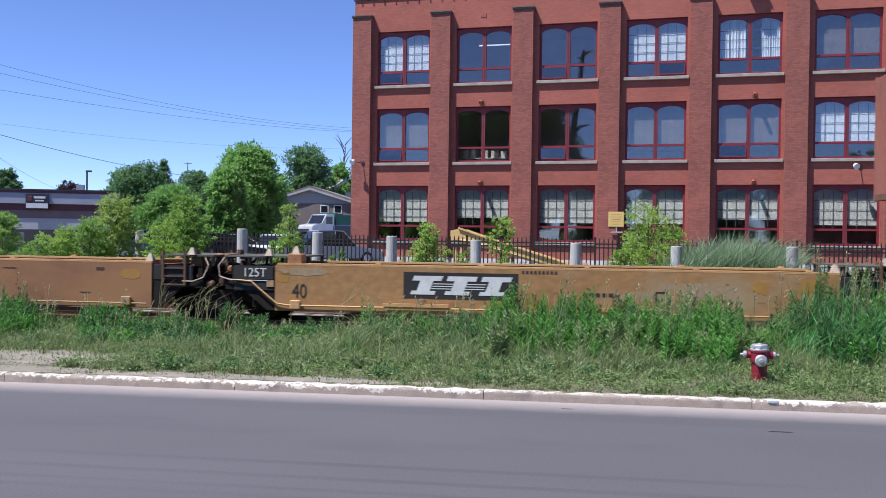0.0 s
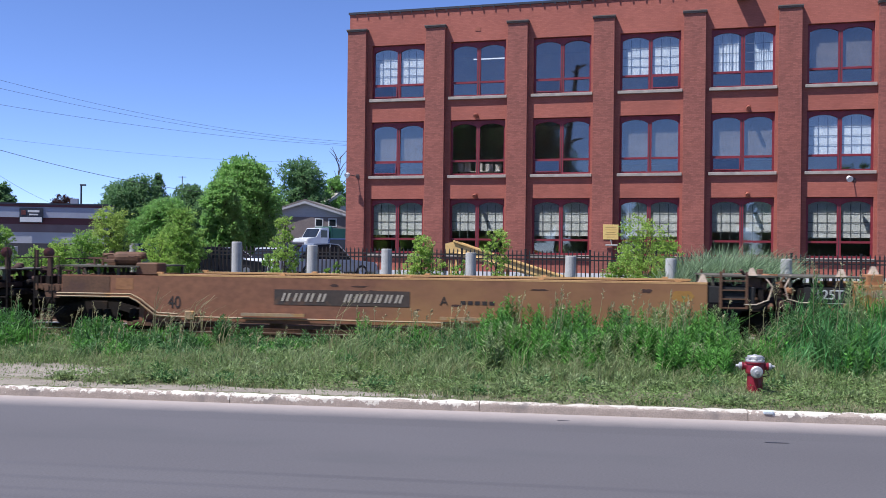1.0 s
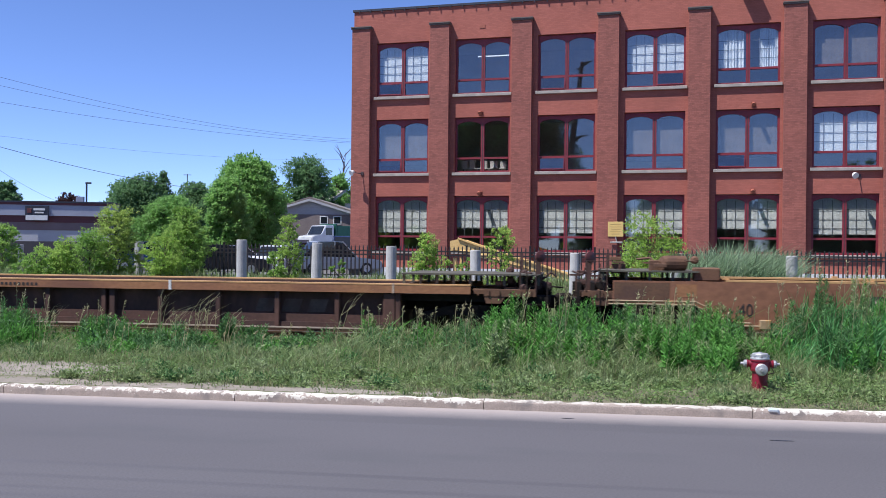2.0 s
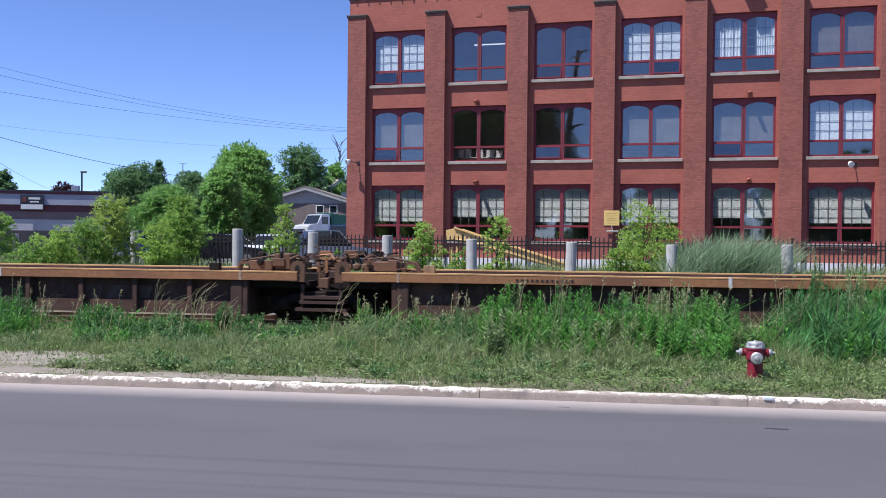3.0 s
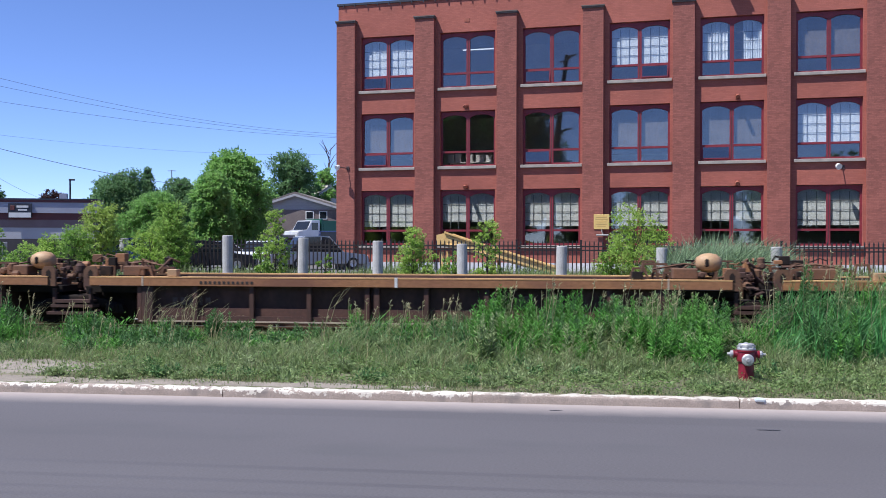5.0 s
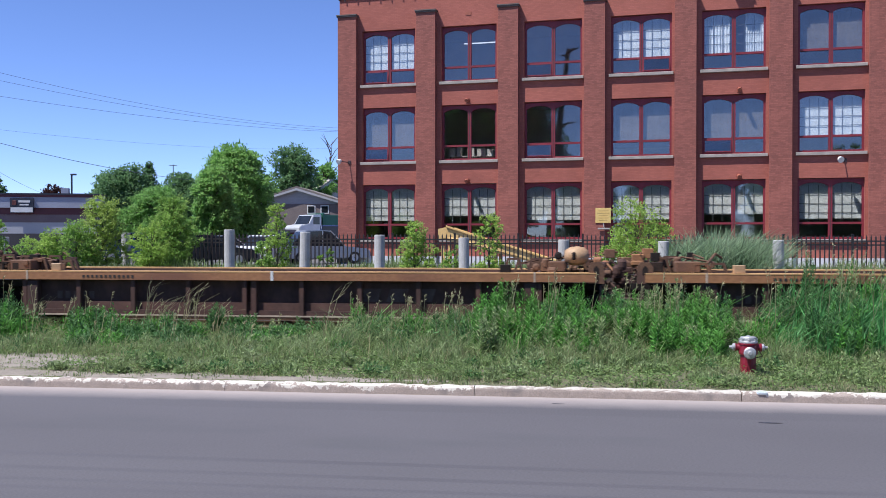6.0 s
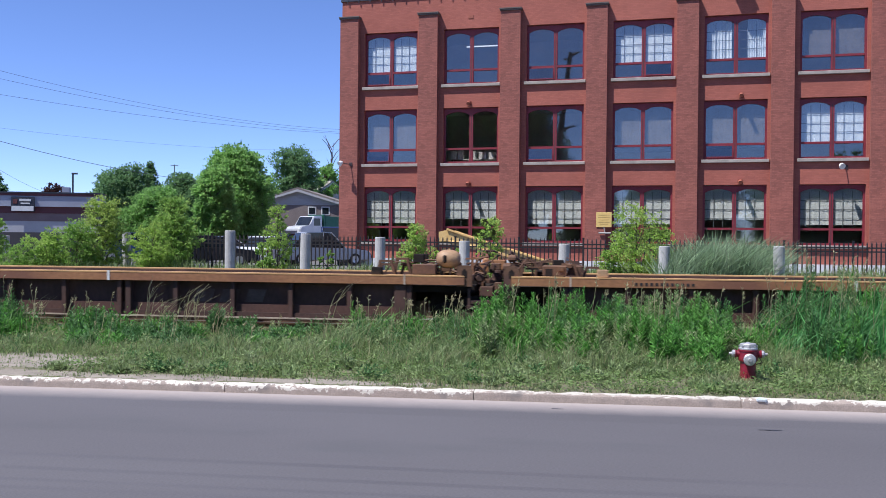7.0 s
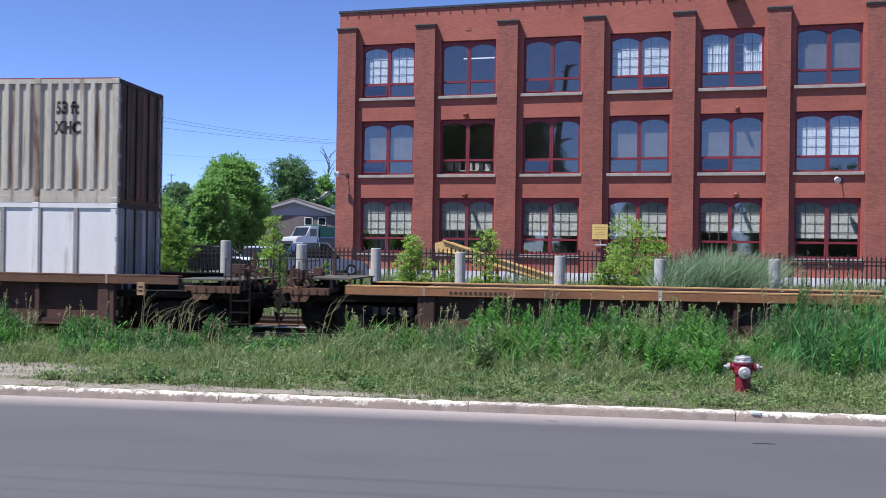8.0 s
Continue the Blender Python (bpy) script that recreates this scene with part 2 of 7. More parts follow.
M_ROOM = material("room_plaster", (0.62, 0.59, 0.56), (0.52, 0.50, 0.475), rough=0.9, scale=1, bump=0)
M_TUBE = bpy.data.materials.new("glowing_lamp_tube")
M_TUBE.use_nodes = True
M_TUBE.node_tree.nodes["Principled BSDF"].inputs["Emission Color"].default_value = (0.9, 0.95, 1.0, 1)
M_TUBE.node_tree.nodes["Principled BSDF"].inputs["Emission Strength"].default_value = 0.8
M_GLASS = glass_material("window_glass", (0.88, 0.88, 0.87), 0.085)
M_IRON = material("black_iron_paint", (0.022, 0.020, 0.022), (0.03, 0.024, 0.024), rough=0.5, scale=5, fine=30, bump=0.1)
M_ORANGE = material("faded_ochre_wagon_paint", (0.385, 0.215, 0.080), (0.33, 0.165, 0.060), rough=0.65, scale=0.6, fine=9, bump=0.1, stain=(0.36, 0.26, 0.14), stain_scale=0.6, stain_at=0.56, stretch=(0.6, 1, 1))
M_RUSTORANGE = material("rust_browned_wagon_paint", (0.255, 0.112, 0.058), (0.19, 0.078, 0.047), rough=0.7, scale=0.35, fine=9, bump=0.15, stain=(0.32, 0.16, 0.066), stain_scale=0.35, stain_at=0.53, stretch=(0.6, 1, 1))
# Chord ochre, lightened so the colour itself carries sun on top faces.
M_CHORD = material("ochre_chord_with_sunlight_in_colour", (0.60, 0.36, 0.15), (0.48, 0.26, 0.11), rough=0.65, scale=0.7, fine=20, bump=0.2, stain=(0.22, 0.09, 0.05), stain_scale=0.9, stain_at=0.60, stretch=(0.4, 1, 1))
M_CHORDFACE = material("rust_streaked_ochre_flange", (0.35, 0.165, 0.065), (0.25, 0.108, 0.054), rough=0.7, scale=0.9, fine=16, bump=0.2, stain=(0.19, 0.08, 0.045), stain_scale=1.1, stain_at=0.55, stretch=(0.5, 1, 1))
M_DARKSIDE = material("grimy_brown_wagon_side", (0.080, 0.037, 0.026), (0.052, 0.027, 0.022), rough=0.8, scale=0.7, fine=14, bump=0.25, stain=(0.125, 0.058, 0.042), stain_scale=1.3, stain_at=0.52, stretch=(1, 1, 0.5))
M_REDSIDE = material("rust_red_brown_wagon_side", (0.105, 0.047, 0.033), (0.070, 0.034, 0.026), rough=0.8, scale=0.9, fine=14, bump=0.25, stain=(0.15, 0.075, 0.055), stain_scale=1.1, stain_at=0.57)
M_BROWN = material("rusty_brown_steel", (0.160, 0.080, 0.042), (0.098, 0.050, 0.030), rough=0.8, scale=1.5, fine=20, bump=0.25, stain=(0.09, 0.045, 0.035), stain_scale=1.5)
M_SILL = material("dull_rust_sill", (0.085, 0.040, 0.030), (0.058, 0.031, 0.025), rough=0.85, scale=1.2, fine=14, bump=0.2, stain=(0.07, 0.04, 0.032), stain_scale=1.6, stain_at=0.56)
M_BLACK = material("sooty_black_steel", (0.014, 0.011, 0.010), (0.024, 0.017, 0.014), rough=0.85, scale=3, fine=25, bump=0.3, stain=(0.065, 0.038, 0.025), stain_scale=2.2, stain_at=0.62, spec=0.25)
M_PANELBLACK = material("black_stencil_panel", (0.020, 0.019, 0.020), (0.03, 0.028, 0.028), rough=0.9, scale=2, fine=20, bump=0.1)
M_WHITE = material("white_lettering", (0.72, 0.72, 0.70), (0.6, 0.6, 0.58), rough=0.6, scale=4, fine=30, bump=0)
M_WORNPANEL = material("worn_dark_lettering_panel", (0.075, 0.052, 0.042), (0.05, 0.04, 0.036), rough=0.85, scale=2, fine=12, bump=0.05, stain=(0.16, 0.085, 0.05), stain_scale=2.0, stain_at=0.6)
M_PALELETTER = material("worn_pale_lettering", (0.50, 0.44, 0.36), (0.36, 0.30, 0.24), rough=0.7, scale=4, fine=20, bump=0)
M_FADED = material("faded_grey_stencil", (0.115, 0.082, 0.072), (0.075, 0.05, 0.042), rough=0.8, scale=3, fine=20, bump=0, stain=(0.08, 0.045, 0.036), stain_scale=2.5, stain_at=0.5)
M_STENCIL = material("dark_stencil_paint", (0.025, 0.02, 0.02), (0.04, 0.03, 0.026), rough=0.7, scale=4, bump=0)
M_TANK = material("dusty_tan_tank_paint", (0.46, 0.30, 0.16), (0.34, 0.20, 0.11), rough=0.6, scale=2.5, fine=25, stain=(0.18, 0.10, 0.06), stain_scale=2, stain_at=0.6)
M_PIPE = material("pale_dusty_hose_and_sunlit_sill", (0.50, 0.40, 0.30), (0.34, 0.26, 0.20), rough=0.6, scale=5, bump=0.05)
M_STEELLIGHT = material("weathered_grey_green_walkway", (0.11, 0.105, 0.075), (0.075, 0.065, 0.05), rough=0.7, scale=2, fine=25)
M_REDLAMP = material("faded_red_enamel", (0.16, 0.045, 0.035), (0.10, 0.03, 0.028), rough=0.5, scale=6, bump=0.05)
M_YELLOWPATCH = material("yellow_patch_paint", (0.40, 0.215, 0.045), (0.35, 0.17, 0.04), rough=0.6, scale=3, bump=0.05)
M_WASHED = material("washed_grey_ochre_paint", (0.36, 0.245, 0.125), (0.31, 0.235, 0.155), rough=0.75, scale=2.2, fine=12, bump=0.05, stain=(0.385, 0.215, 0.080), stain_scale=2.6, stain_at=0.5)
M_MOSS = material("greenish_stained_paint", (0.30, 0.20, 0.07), (0.24, 0.20, 0.08), rough=0.8, scale=3, fine=12, bump=0.05)
M_BOXUP = material("beige_container_paint", (0.56, 0.51, 0.42), (0.46, 0.41, 0.33), rough=0.6, scale=1.2, fine=20, bump=0.1, stain=(0.20, 0.125, 0.08), stain_scale=1.9, stain_at=0.565, stretch=(2.2, 2.2, 0.22))
M_BOXPOST = material("rust_streaked_container_post", (0.42, 0.36, 0.28), (0.30, 0.24, 0.18), rough=0.7, scale=2, fine=20, bump=0.1, stain=(0.13, 0.065, 0.04), stain_scale=2.4, stain_at=0.47, stretch=(2, 2, 0.4))
M_BOXLOW = material("white_container_paint", (0.84, 0.82, 0.80), (0.75, 0.735, 0.715), rough=0.5, scale=0.9, fine=20, bump=0.05, stain=(0.40, 0.36, 0.32), stain_scale=1.9, stain_at=0.62, stretch=(2, 2, 0.25))
M_BOXRIB = material("grey_container_rib", (0.34, 0.32, 0.30), (0.27, 0.255, 0.24), rough=0.6, scale=2)
M_BOXEND = material("grimy_brown_container_door", (0.19, 0.115, 0.085), (0.085, 0.055, 0.045), rough=0.75, scale=1.8, fine=20, stain=(0.30, 0.08, 0.06), stain_scale=0.7, stain_at=0.58, stretch=(2, 2, 0.4))
M_BOXLOWEND = material("streaked_grey_container_door", (0.40, 0.37, 0.34), (0.20, 0.175, 0.155), rough=0.7, scale=1.8, fine=20, stain=(0.55, 0.53, 0.50), stain_scale=1.3, stain_at=0.55, stretch=(2, 2, 0.3))
M_BOXRED = material("red_container_rail", (0.27, 0.045, 0.05), (0.2, 0.035, 0.04), rough=0.6, scale=3)
M_RUSTBOX = material("rusted_orange_container", (0.30, 0.105, 0.068), (0.23, 0.078, 0.052), rough=0.8, scale=1.2, fine=18, bump=0.2, stain=(0.16, 0.07, 0.045), stain_scale=1.2, stain_at=0.57, stretch=(1, 1, 0.4))
M_HYDRED = material("hydrant_red_enamel", (0.23, 0.014, 0.030), (0.18, 0.011, 0.025), rough=0.38, scale=6, fine=30, bump=0.08, stain=(0.2, 0.02, 0.025), stain_scale=5)
M_HYDSILVER = material("hydrant_silver_paint", (0.50, 0.50, 0.50), (0.38, 0.38, 0.385), rough=0.5, metal=0.5, scale=8, fine=40, bump=0.1, stain=(0.3, 0.28, 0.27), stain_scale=7, stain_at=0.63)

# ---------------- setting frames ----------------
LANE = pose(0, 0, 0, 0, 0, -8)          # along the road and the track; y is the distance from the camera's line
FACADE = pose(0, 47.57, 0, 0, 0, -15.92)  # along the factory's front; y goes into the building
V_KERB, V_SIDE, V_TRACK, Z_RAIL, V_TRACK2 = 13.86, 20.60, 22.08, 0.42, 26.2
LOT_Z = 1.05


def ground_z(v):
    stops = ((-400, -0.06), (13.9, -0.06), (14.0, 0.13), (16.5, 0.17), (19.5, 0.16), (20.7, 0.26), (23.5, 0.27), (24.4, 0.22), (27.8, 0.24), (29.5, 0.45), (32.0, 0.95), (33.5, LOT_Z), (53, LOT_Z), (76, 2.0), (5000, 2.0))
    for (a, za), (b, zb) in zip(stops, stops[1:]):
        if v <= b:
            return za + (zb - za) * (v - a) / (b - a)
    return 2.0


def make_ground():
    us = [-4000, -900, -300, -120, -60, -40] + [x * 0.25 for x in range(-120, 121)] + [40, 60, 120, 300, 900, 4000]
    vs = [-400, -60, 0, 13.9, 14.0] + [14.15 + 0.15 * k for k in range(12)] + [16.0 + 0.35 * k for k in range(52)] + [36, 40, 53, 60, 68, 76, 100, 200, 500, 1200, 4000]
    bm = B()
    rows = []
    for v in vs:
        row = []
        for u in us:
            wob = 0.05 * noise.noise((u * 0.6, v * 0.9, 0)) if 14.2 < v < 33 and abs(u) < 31 else 0
            row.append(bm.verts.new((u, v, ground_z(v) + wob)))
        rows.append(row)
    for a, b in zip(rows, rows[1:]):
        for k in range(len(us) - 1):
            f = bm.faces.new((a[k], a[k + 1], b[k + 1], b[k]))
            vm = a[k].co.y
            um = a[k].co.x
            bare = min(((um + 10.3) / 2.3) ** 2 + ((vm - 15.6) / 0.95) ** 2, ((um + 3.25) / 0.75) ** 2 + ((vm - 14.3) / 0.16) ** 2, ((um + 6.6) / 4.6) ** 2 + ((vm - 14.3) / 0.30) ** 2)
            f.material_index = 1 if vm >= 34 else (2 if 20.6 < vm < 27.8 else (3 if bare + 0.5 * noise.noise((um * 2, vm * 2, 8)) < 1 else 0))
    g = part("ground", bm, [M_DIRT, M_LOT, M_BALLAST, M_SAND], smooth=True)
    g.matrix_world = LANE
    tagged(g, "rough grassy verge, grey track ballast and asphalt yard", "ground", kind="structure")


def make_road():
    bm = B()
    us = [-300, -60, -30] + [-24 + 2 * k for k in range(25)] + [30, 60, 300]
    for v0, v1 in ((-14, 4.0), (4.0, 8.2), (8.2, 8.32), (8.32, 8.5), (8.5, 8.6), (8.6, 8.92), (8.92, 9.05), (9.05, 9.48), (9.48, 9.62), (9.62, V_KERB - 1.35)):
        for a, b in zip(us, us[1:]):
            f = bm.faces.new([bm.verts.new(p) for p in ((a, v0, 0), (b, v0, 0), (b, v1, 0), (a, v1, 0))])
            f.material_index = 1 if v1 in (8.32, 8.6, 9.05, 9.62) else 0
    bmesh.ops.remove_doubles(bm, verts=bm.verts, dist=0.001)
    road = part("road", bm, [M_ASPHALT, M_TRACKMARK])
    road.matrix_world = LANE
    tagged(road, "grey asphalt road with faint dark tyre tracks", "road", kind="structure")
    bm = box(B(), -300, 300, -1.35, 0.02, -0.05, 0.0)
    gutter = part("gutter", bm, M_GUTTER)
    gutter.matrix_world = LANE @ pose(0, V_KERB, 0)
    tagged(gutter, "pale dusty concrete gutter strip along the kerb", "gutter", kind="structure")
    crack = B()
    for x, y, w in ((2.65, 12.3, 0.16), (-0.05, 13.35, 0.1)):
        pts = [(x + w * math.cos(a) * (1 + 0.3 * math.sin(5 * a)), y + 0.16 * w * math.sin(a)) for a in [k * math.pi / 5 for k in range(10)]]
        crack.faces.new([crack.verts.new((px, py, 0.004)) for px, py in pts])
    scar = part("asphalt_scar", crack, M_FLASH)
    scar.matrix_world = LANE
    tagged(scar, "small dark tar scars on the asphalt", "road mark", kind="structure")


def make_kerb():
    kerb = thing("kerb", LANE, "concrete kerb with worn white paint on its top edge", "kerb", kind="structure")
    joints = [-1.305 + 3.89 * k for k in range(-6, 7)]
    for j in joints:
        bm = B()
        a, b = 0.005, 3.885
        prof = [(0.0, -0.05), (0.008, 0.045), (0.012, 0.085), (0.018, 0.11), (0.038, 0.130), (0.07, 0.136), (0.19, 0.136), (0.20, -0.05)]
        rings = []
        for k in range(81):
            x = a + (b - a) * k / 80
            rings.append([bm.verts.new((x, y + 0.012 * noise.noise((x * 2 + j, y * 9, 3)), z + (0.022 * noise.noise((x * 4 + j * 2, y * 20, 7)) if z > 0.05 else 0))) for y, z in prof])
        for r0, r1 in zip(rings, rings[1:]):
            for i in range(7):
                bm.faces.new((r0[i], r1[i], r1[i + 1], r0[i + 1]))
        bm.faces.new(rings[0])
        bm.faces.new(rings[-1][::-1])
        if abs(j - 2.585) < 0.01:
            mark = box(B(), 2.80, 2.95, V_KERB - 0.004, V_KERB + 0.09, 0.10, 0.152, 0.015)
            part("paint_mark", mark, M_BLUEMARK, kerb, "small pale blue paint mark")
        s = part("kerb_stone", bm, M_KERBFULL if j < -1.4 else (M_KERBCHIP if abs(j - 2.585) < 0.01 else M_KERBTHIN), kerb)
        s.location = (j, V_KERB, 0)


def make_track(name, v, label):
    tr = thing(name, LANE @ pose(0, v, 0), label, "railway track", kind="structure")
    for side in (-0.745, 0.745):
        rail = part("rail", prism(B(), [(-0.075, -0.17), (0.075, -0.17), (0.075, -0.15), (0.012, -0.13), (0.012, -0.05), (0.036, -0.035), (0.036, -0.004), (-0.036, -0.004), (-0.036, -0.035), (-0.012, -0.05), (-0.012, -0.13), (-0.075, -0.15)], -150, 150), M_RAIL, tr)
        rail.matrix_basis = pose(0, side, Z_RAIL, 0, 0, 90)
        top = part("railhead", box(B(), -150, 150, side - 0.033, side + 0.033, Z_RAIL - 0.004, Z_RAIL, 0), M_RAILTOP, rail)
        top.matrix_parent_inverse = pose(0, side, Z_RAIL, 0, 0, 90).inverted()
    me = mesh_of("sleeper", box(B(), -0.11, 0.11, -1.3, 1.3, -0.34, -0.17, 0.012), M_SLEEPER)
    for k in range(-60, 61):
        o = new("sleeper", me)
        o.parent, o.location = tr, (k * 0.56, 0, Z_RAIL)


make_ground()
make_road()
make_kerb()
make_track("track_near", V_TRACK, "railway track with polished rails on wooden sleepers")
make_track("track_far", V_TRACK2, "second empty railway track behind the train")

# ---------------- brick factory ----------------
BAY, WIN_W, X_FIRST = 4.266, 2.87, -3.70
SILL_Z = (2.33, 6.33, 10.33)
WIN_H = 2.81
N_BAYS = 9
# what hangs behind each window, floor by floor: b blind, g grey shade, c curtain with glazing bars, d dark room
DRESS = ("bbbbbbbbb", "gddggcgdd", "cddccgddc")


# lower lights that stand ajar: floor and bay to the light, 0 or 1
AJAR = {(2, 0): 0, (2, 2): 0, (2, 3): 1, (1, 0): 0, (1, 2): 0, (1, 4): 0}


def sash_meshes(x0, x1):
    """A low sash hung from its top edge, at height 0, and its pane."""
    bm = cells([x0, x0 + 0.035, x1 - 0.035, x1], [-0.59, -0.55, -0.035, 0.0], lambda i, j: i != 1 or j != 1, -0.02, 0.02)
    return mesh_of("open_sash", bm, M_FRAME), mesh_of("pane", box(B(), x0 + 0.035, x1 - 0.035, -0.01, 0.0, -0.55, -0.035), M_GLASS)


def window_frame_mesh():
    """Maroon timber frame with two arched lights over two low ones."""
    w, h, tr = WIN_W, WIN_H - 0.16, 0.74
    y0, y1 = 0.02, 0.16
    xs = [0, 0.10, w / 2 - 0.09, w / 2 + 0.09, w - 0.10, w]
    zs = [0, 0.10, tr - 0.05, tr + 0.05, h, h + 0.14]
    bm = cells(xs, zs, lambda i, j: i % 2 == 0 or j % 2 == 0, y0, y1)
    for x0, x1 in ((0.10, w / 2 - 0.09), (w / 2 + 0.09, w - 0.10)):
        n = 8
        top = [(x0 + (x1 - x0) * k / n, h - 0.20 + 0.17 * math.sin(math.pi * k / n) ** 0.7) for k in range(n + 1)]
        prism(bm, top + [(x1, h), (x0, h)], y0, y1)
    bmesh.ops.remove_doubles(bm, verts=bm.verts[:], dist=0.0005)
    return mesh_of("window_frame", bm, M_FRAME)


def pane_mesh(x0, x1, z0, z1):
    return mesh_of("pane", box(B(), x0, x1, 0.085, 0.095, z0, z1), M_GLASS)


def grid_mesh(x0, x1, z0, z1, nx=3, nz=4):
    bm = B()
    for k in range(1, nx):
        x = x0 + (x1 - x0) * k / nx
        box(bm, x - 0.012, x + 0.012, 0.097, 0.110, z0, z1)
    for k in range(1, nz):
        z = z0 + (z1 - z0) * k / nz
        box(bm, x0, x1, 0.098, 0.109, z - 0.012, z + 0.012)
    return mesh_of("glazing_bar", bm, M_MUNTIN)


def curtain_mesh(x0, x1, z0, z1, mat, folds):
    bm = B()
    n = 26
    lo, hi = [], []
    for k in range(n + 1):
        x = x0 + (x1 - x0) * k / n
        y = 0.128 + folds * math.sin(k * 1.9) + 0.4 * folds * math.sin(k * 0.7)
        lo.append(bm.verts.new((x, y, z0)))
        hi.append(bm.verts.new((x, y, z1)))
    for k in range(n):
        bm.faces.new((lo[k], lo[k + 1], hi[k + 1], hi[k]))
    return mesh_of("curtain", bm, mat)


def cells(xs, zs, solid, y0, y1):
    """One slab with openings: the solid cells of a grid, welded."""
    bm = B()
    for i in range(len(xs) - 1):
        for j in range(len(zs) - 1):
            if not solid(i, j):
                continue
            x0, x1, z0, z1 = xs[i], xs[i + 1], zs[j], zs[j + 1]

            def quad(*p):
                bm.faces.new([bm.verts.new(c) for c in p])
            quad((x0, y0, z0), (x1, y0, z0), (x1, y0, z1), (x0, y0, z1))
            quad((x0, y1, z0), (x0, y1, z1), (x1, y1, z1), (x1, y1, z0))

            def open_at(a, b):
                return not (0 <= a < len(xs) - 1 and 0 <= b < len(zs) - 1 and solid(a, b))
            if open_at(i - 1, j):
                quad((x0, y0, z0), (x0, y0, z1), (x0, y1, z1), (x0, y1, z0))
            if open_at(i + 1, j):
                quad((x1, y0, z0), (x1, y1, z0), (x1, y1, z1), (x1, y0, z1))
            if open_at(i, j - 1):
                quad((x0, y0, z0), (x0, y1, z0), (x1, y1, z0), (x1, y0, z0))
            if open_at(i, j + 1):
                quad((x0, y0, z1), (x1, y0, z1), (x1, y1, z1), (x0, y1, z1))
    bmesh.ops.remove_doubles(bm, verts=bm.verts[:], dist=0.0005)
    return bm


def make_factory():
    f = thing("brick_factory", FACADE, "three-storey red brick factory with maroon double windows", "building")
    x_left, x_right, depth, top = X_FIRST - 1.26, X_FIRST + BAY * N_BAYS + 0.4, 24.0, 14.84
    xs, zs = [x_left], [LOT_Z]
    for k in range(N_BAYS):
        xs += [X_FIRST + BAY * k, X_FIRST + BAY * k + WIN_W]
    xs.append(x_right)
    for sz in SILL_Z:
        zs += [sz, sz + WIN_H]
    zs.append(top)
    part("wall", cells(xs, zs, lambda i, j: not (i % 2 and j % 2), 0, 0.4), M_BRICK, f)
    bm = box(B(), x_left, x_left + 0.4, 0.401, depth, LOT_Z, top)
    part("wall", bm, M_BRICK, f)
    part("wall", box(B(), x_right - 0.4, x_right, 0.401, depth, LOT_Z, top), M_BRICK, f)
    part("wall", box(B(), x_left + 0.401, x_right - 0.401, depth - 0.4, depth, LOT_Z, top), M_BRICK, f)
    part("roof", box(B(), x_left + 0.4, x_right - 0.4, 0.4, depth - 0.4, 14.2, 14.5), M_FLASH, f)
    coping = B()
    box(coping, x_left - 0.06, x_right, -0.07, 0.45, top, top + 0.11)
    box(coping, x_left - 0.06, x_left + 0.45, 0.45, depth, top, top + 0.11)
    for k in range(64):
        xx = x_left + 0.3 + k * 0.62
        if xx < x_right:
            box(coping, xx, xx + 0.05, -0.10, -0.07, top - 0.10, top + 0.06)
    part("coping", coping, M_FLASH, f, "dark metal parapet flashing")
    for z in (5.55, 9.55, 13.6):
        part("floor_slab", box(B(), x_left + 0.4, x_right - 0.4, 0.4, 9.0, z, z + 0.35), M_ROOM, f)
    part("inner_wall", box(B(), x_left + 0.4, x_right - 0.4, 6.0, 6.2, LOT_Z, 14.1), M_ROOM, f)
    pier = mesh_of("pier", box(B(), 0, 1.0, -0.28, -0.002, LOT_Z, 13.86), M_BRICKPIER)
    cap = mesh_of("pier_cap", box(box(B(), -0.04, 1.04, -0.34, -0.002, 13.862, 13.94), -0.06, 1.06, -0.37, -0.002, 13.94, 13.99), M_CAP)
    foot = mesh_of("plinth", box(B(), -0.05, 1.05, -0.33, -0.004, LOT_Z - 0.05, 1.46), M_FOUND)
    wide = mesh_of("plinth", box(B(), 1.06, BAY - 0.06, -0.10, -0.003, LOT_Z - 0.05, 1.45), M_FOUND)
    for k in range(N_BAYS + 1):
        for me, nm in ((pier, "pier"), (cap, "pier_cap"), (foot, "plinth"), (wide, "plinth")):
            if k == N_BAYS and me is wide:
                continue
            o = new(nm, me)
            o.parent, o.location = f, (X_FIRST - 1.26 + BAY * k, 0, 0)
    frames = window_frame_mesh()
    w = WIN_W
    lx = ((0.10, w / 2 - 0.09), (w / 2 + 0.09, w - 0.10))
    panes = [pane_mesh(a, b, z0, z1) for a, b in lx for z0, z1 in ((0.10, 0.69), (0.79, WIN_H - 0.16))]
    grids = [grid_mesh(a, b, 0.80, WIN_H - 0.30) for a, b in lx]
    sheer = [curtain_mesh(0.1, w - 0.1, 0.80, WIN_H - 0.1, M_CURTAIN, 0.003)]
    parted = [curtain_mesh(0.1, 1.25, 0.80, WIN_H - 0.1, M_CURTAIN, 0.02), curtain_mesh(1.95, w - 0.1, 0.80, WIN_H - 0.1, M_CURTAIN, 0.02)]
    blind = curtain_mesh(0.1, w - 0.1, 0.95, WIN_H - 0.1, M_BLIND, 0.004)
    shade = curtain_mesh(0.1, w - 0.1, 0.42, WIN_H - 0.1, M_SHADE, 0.003)
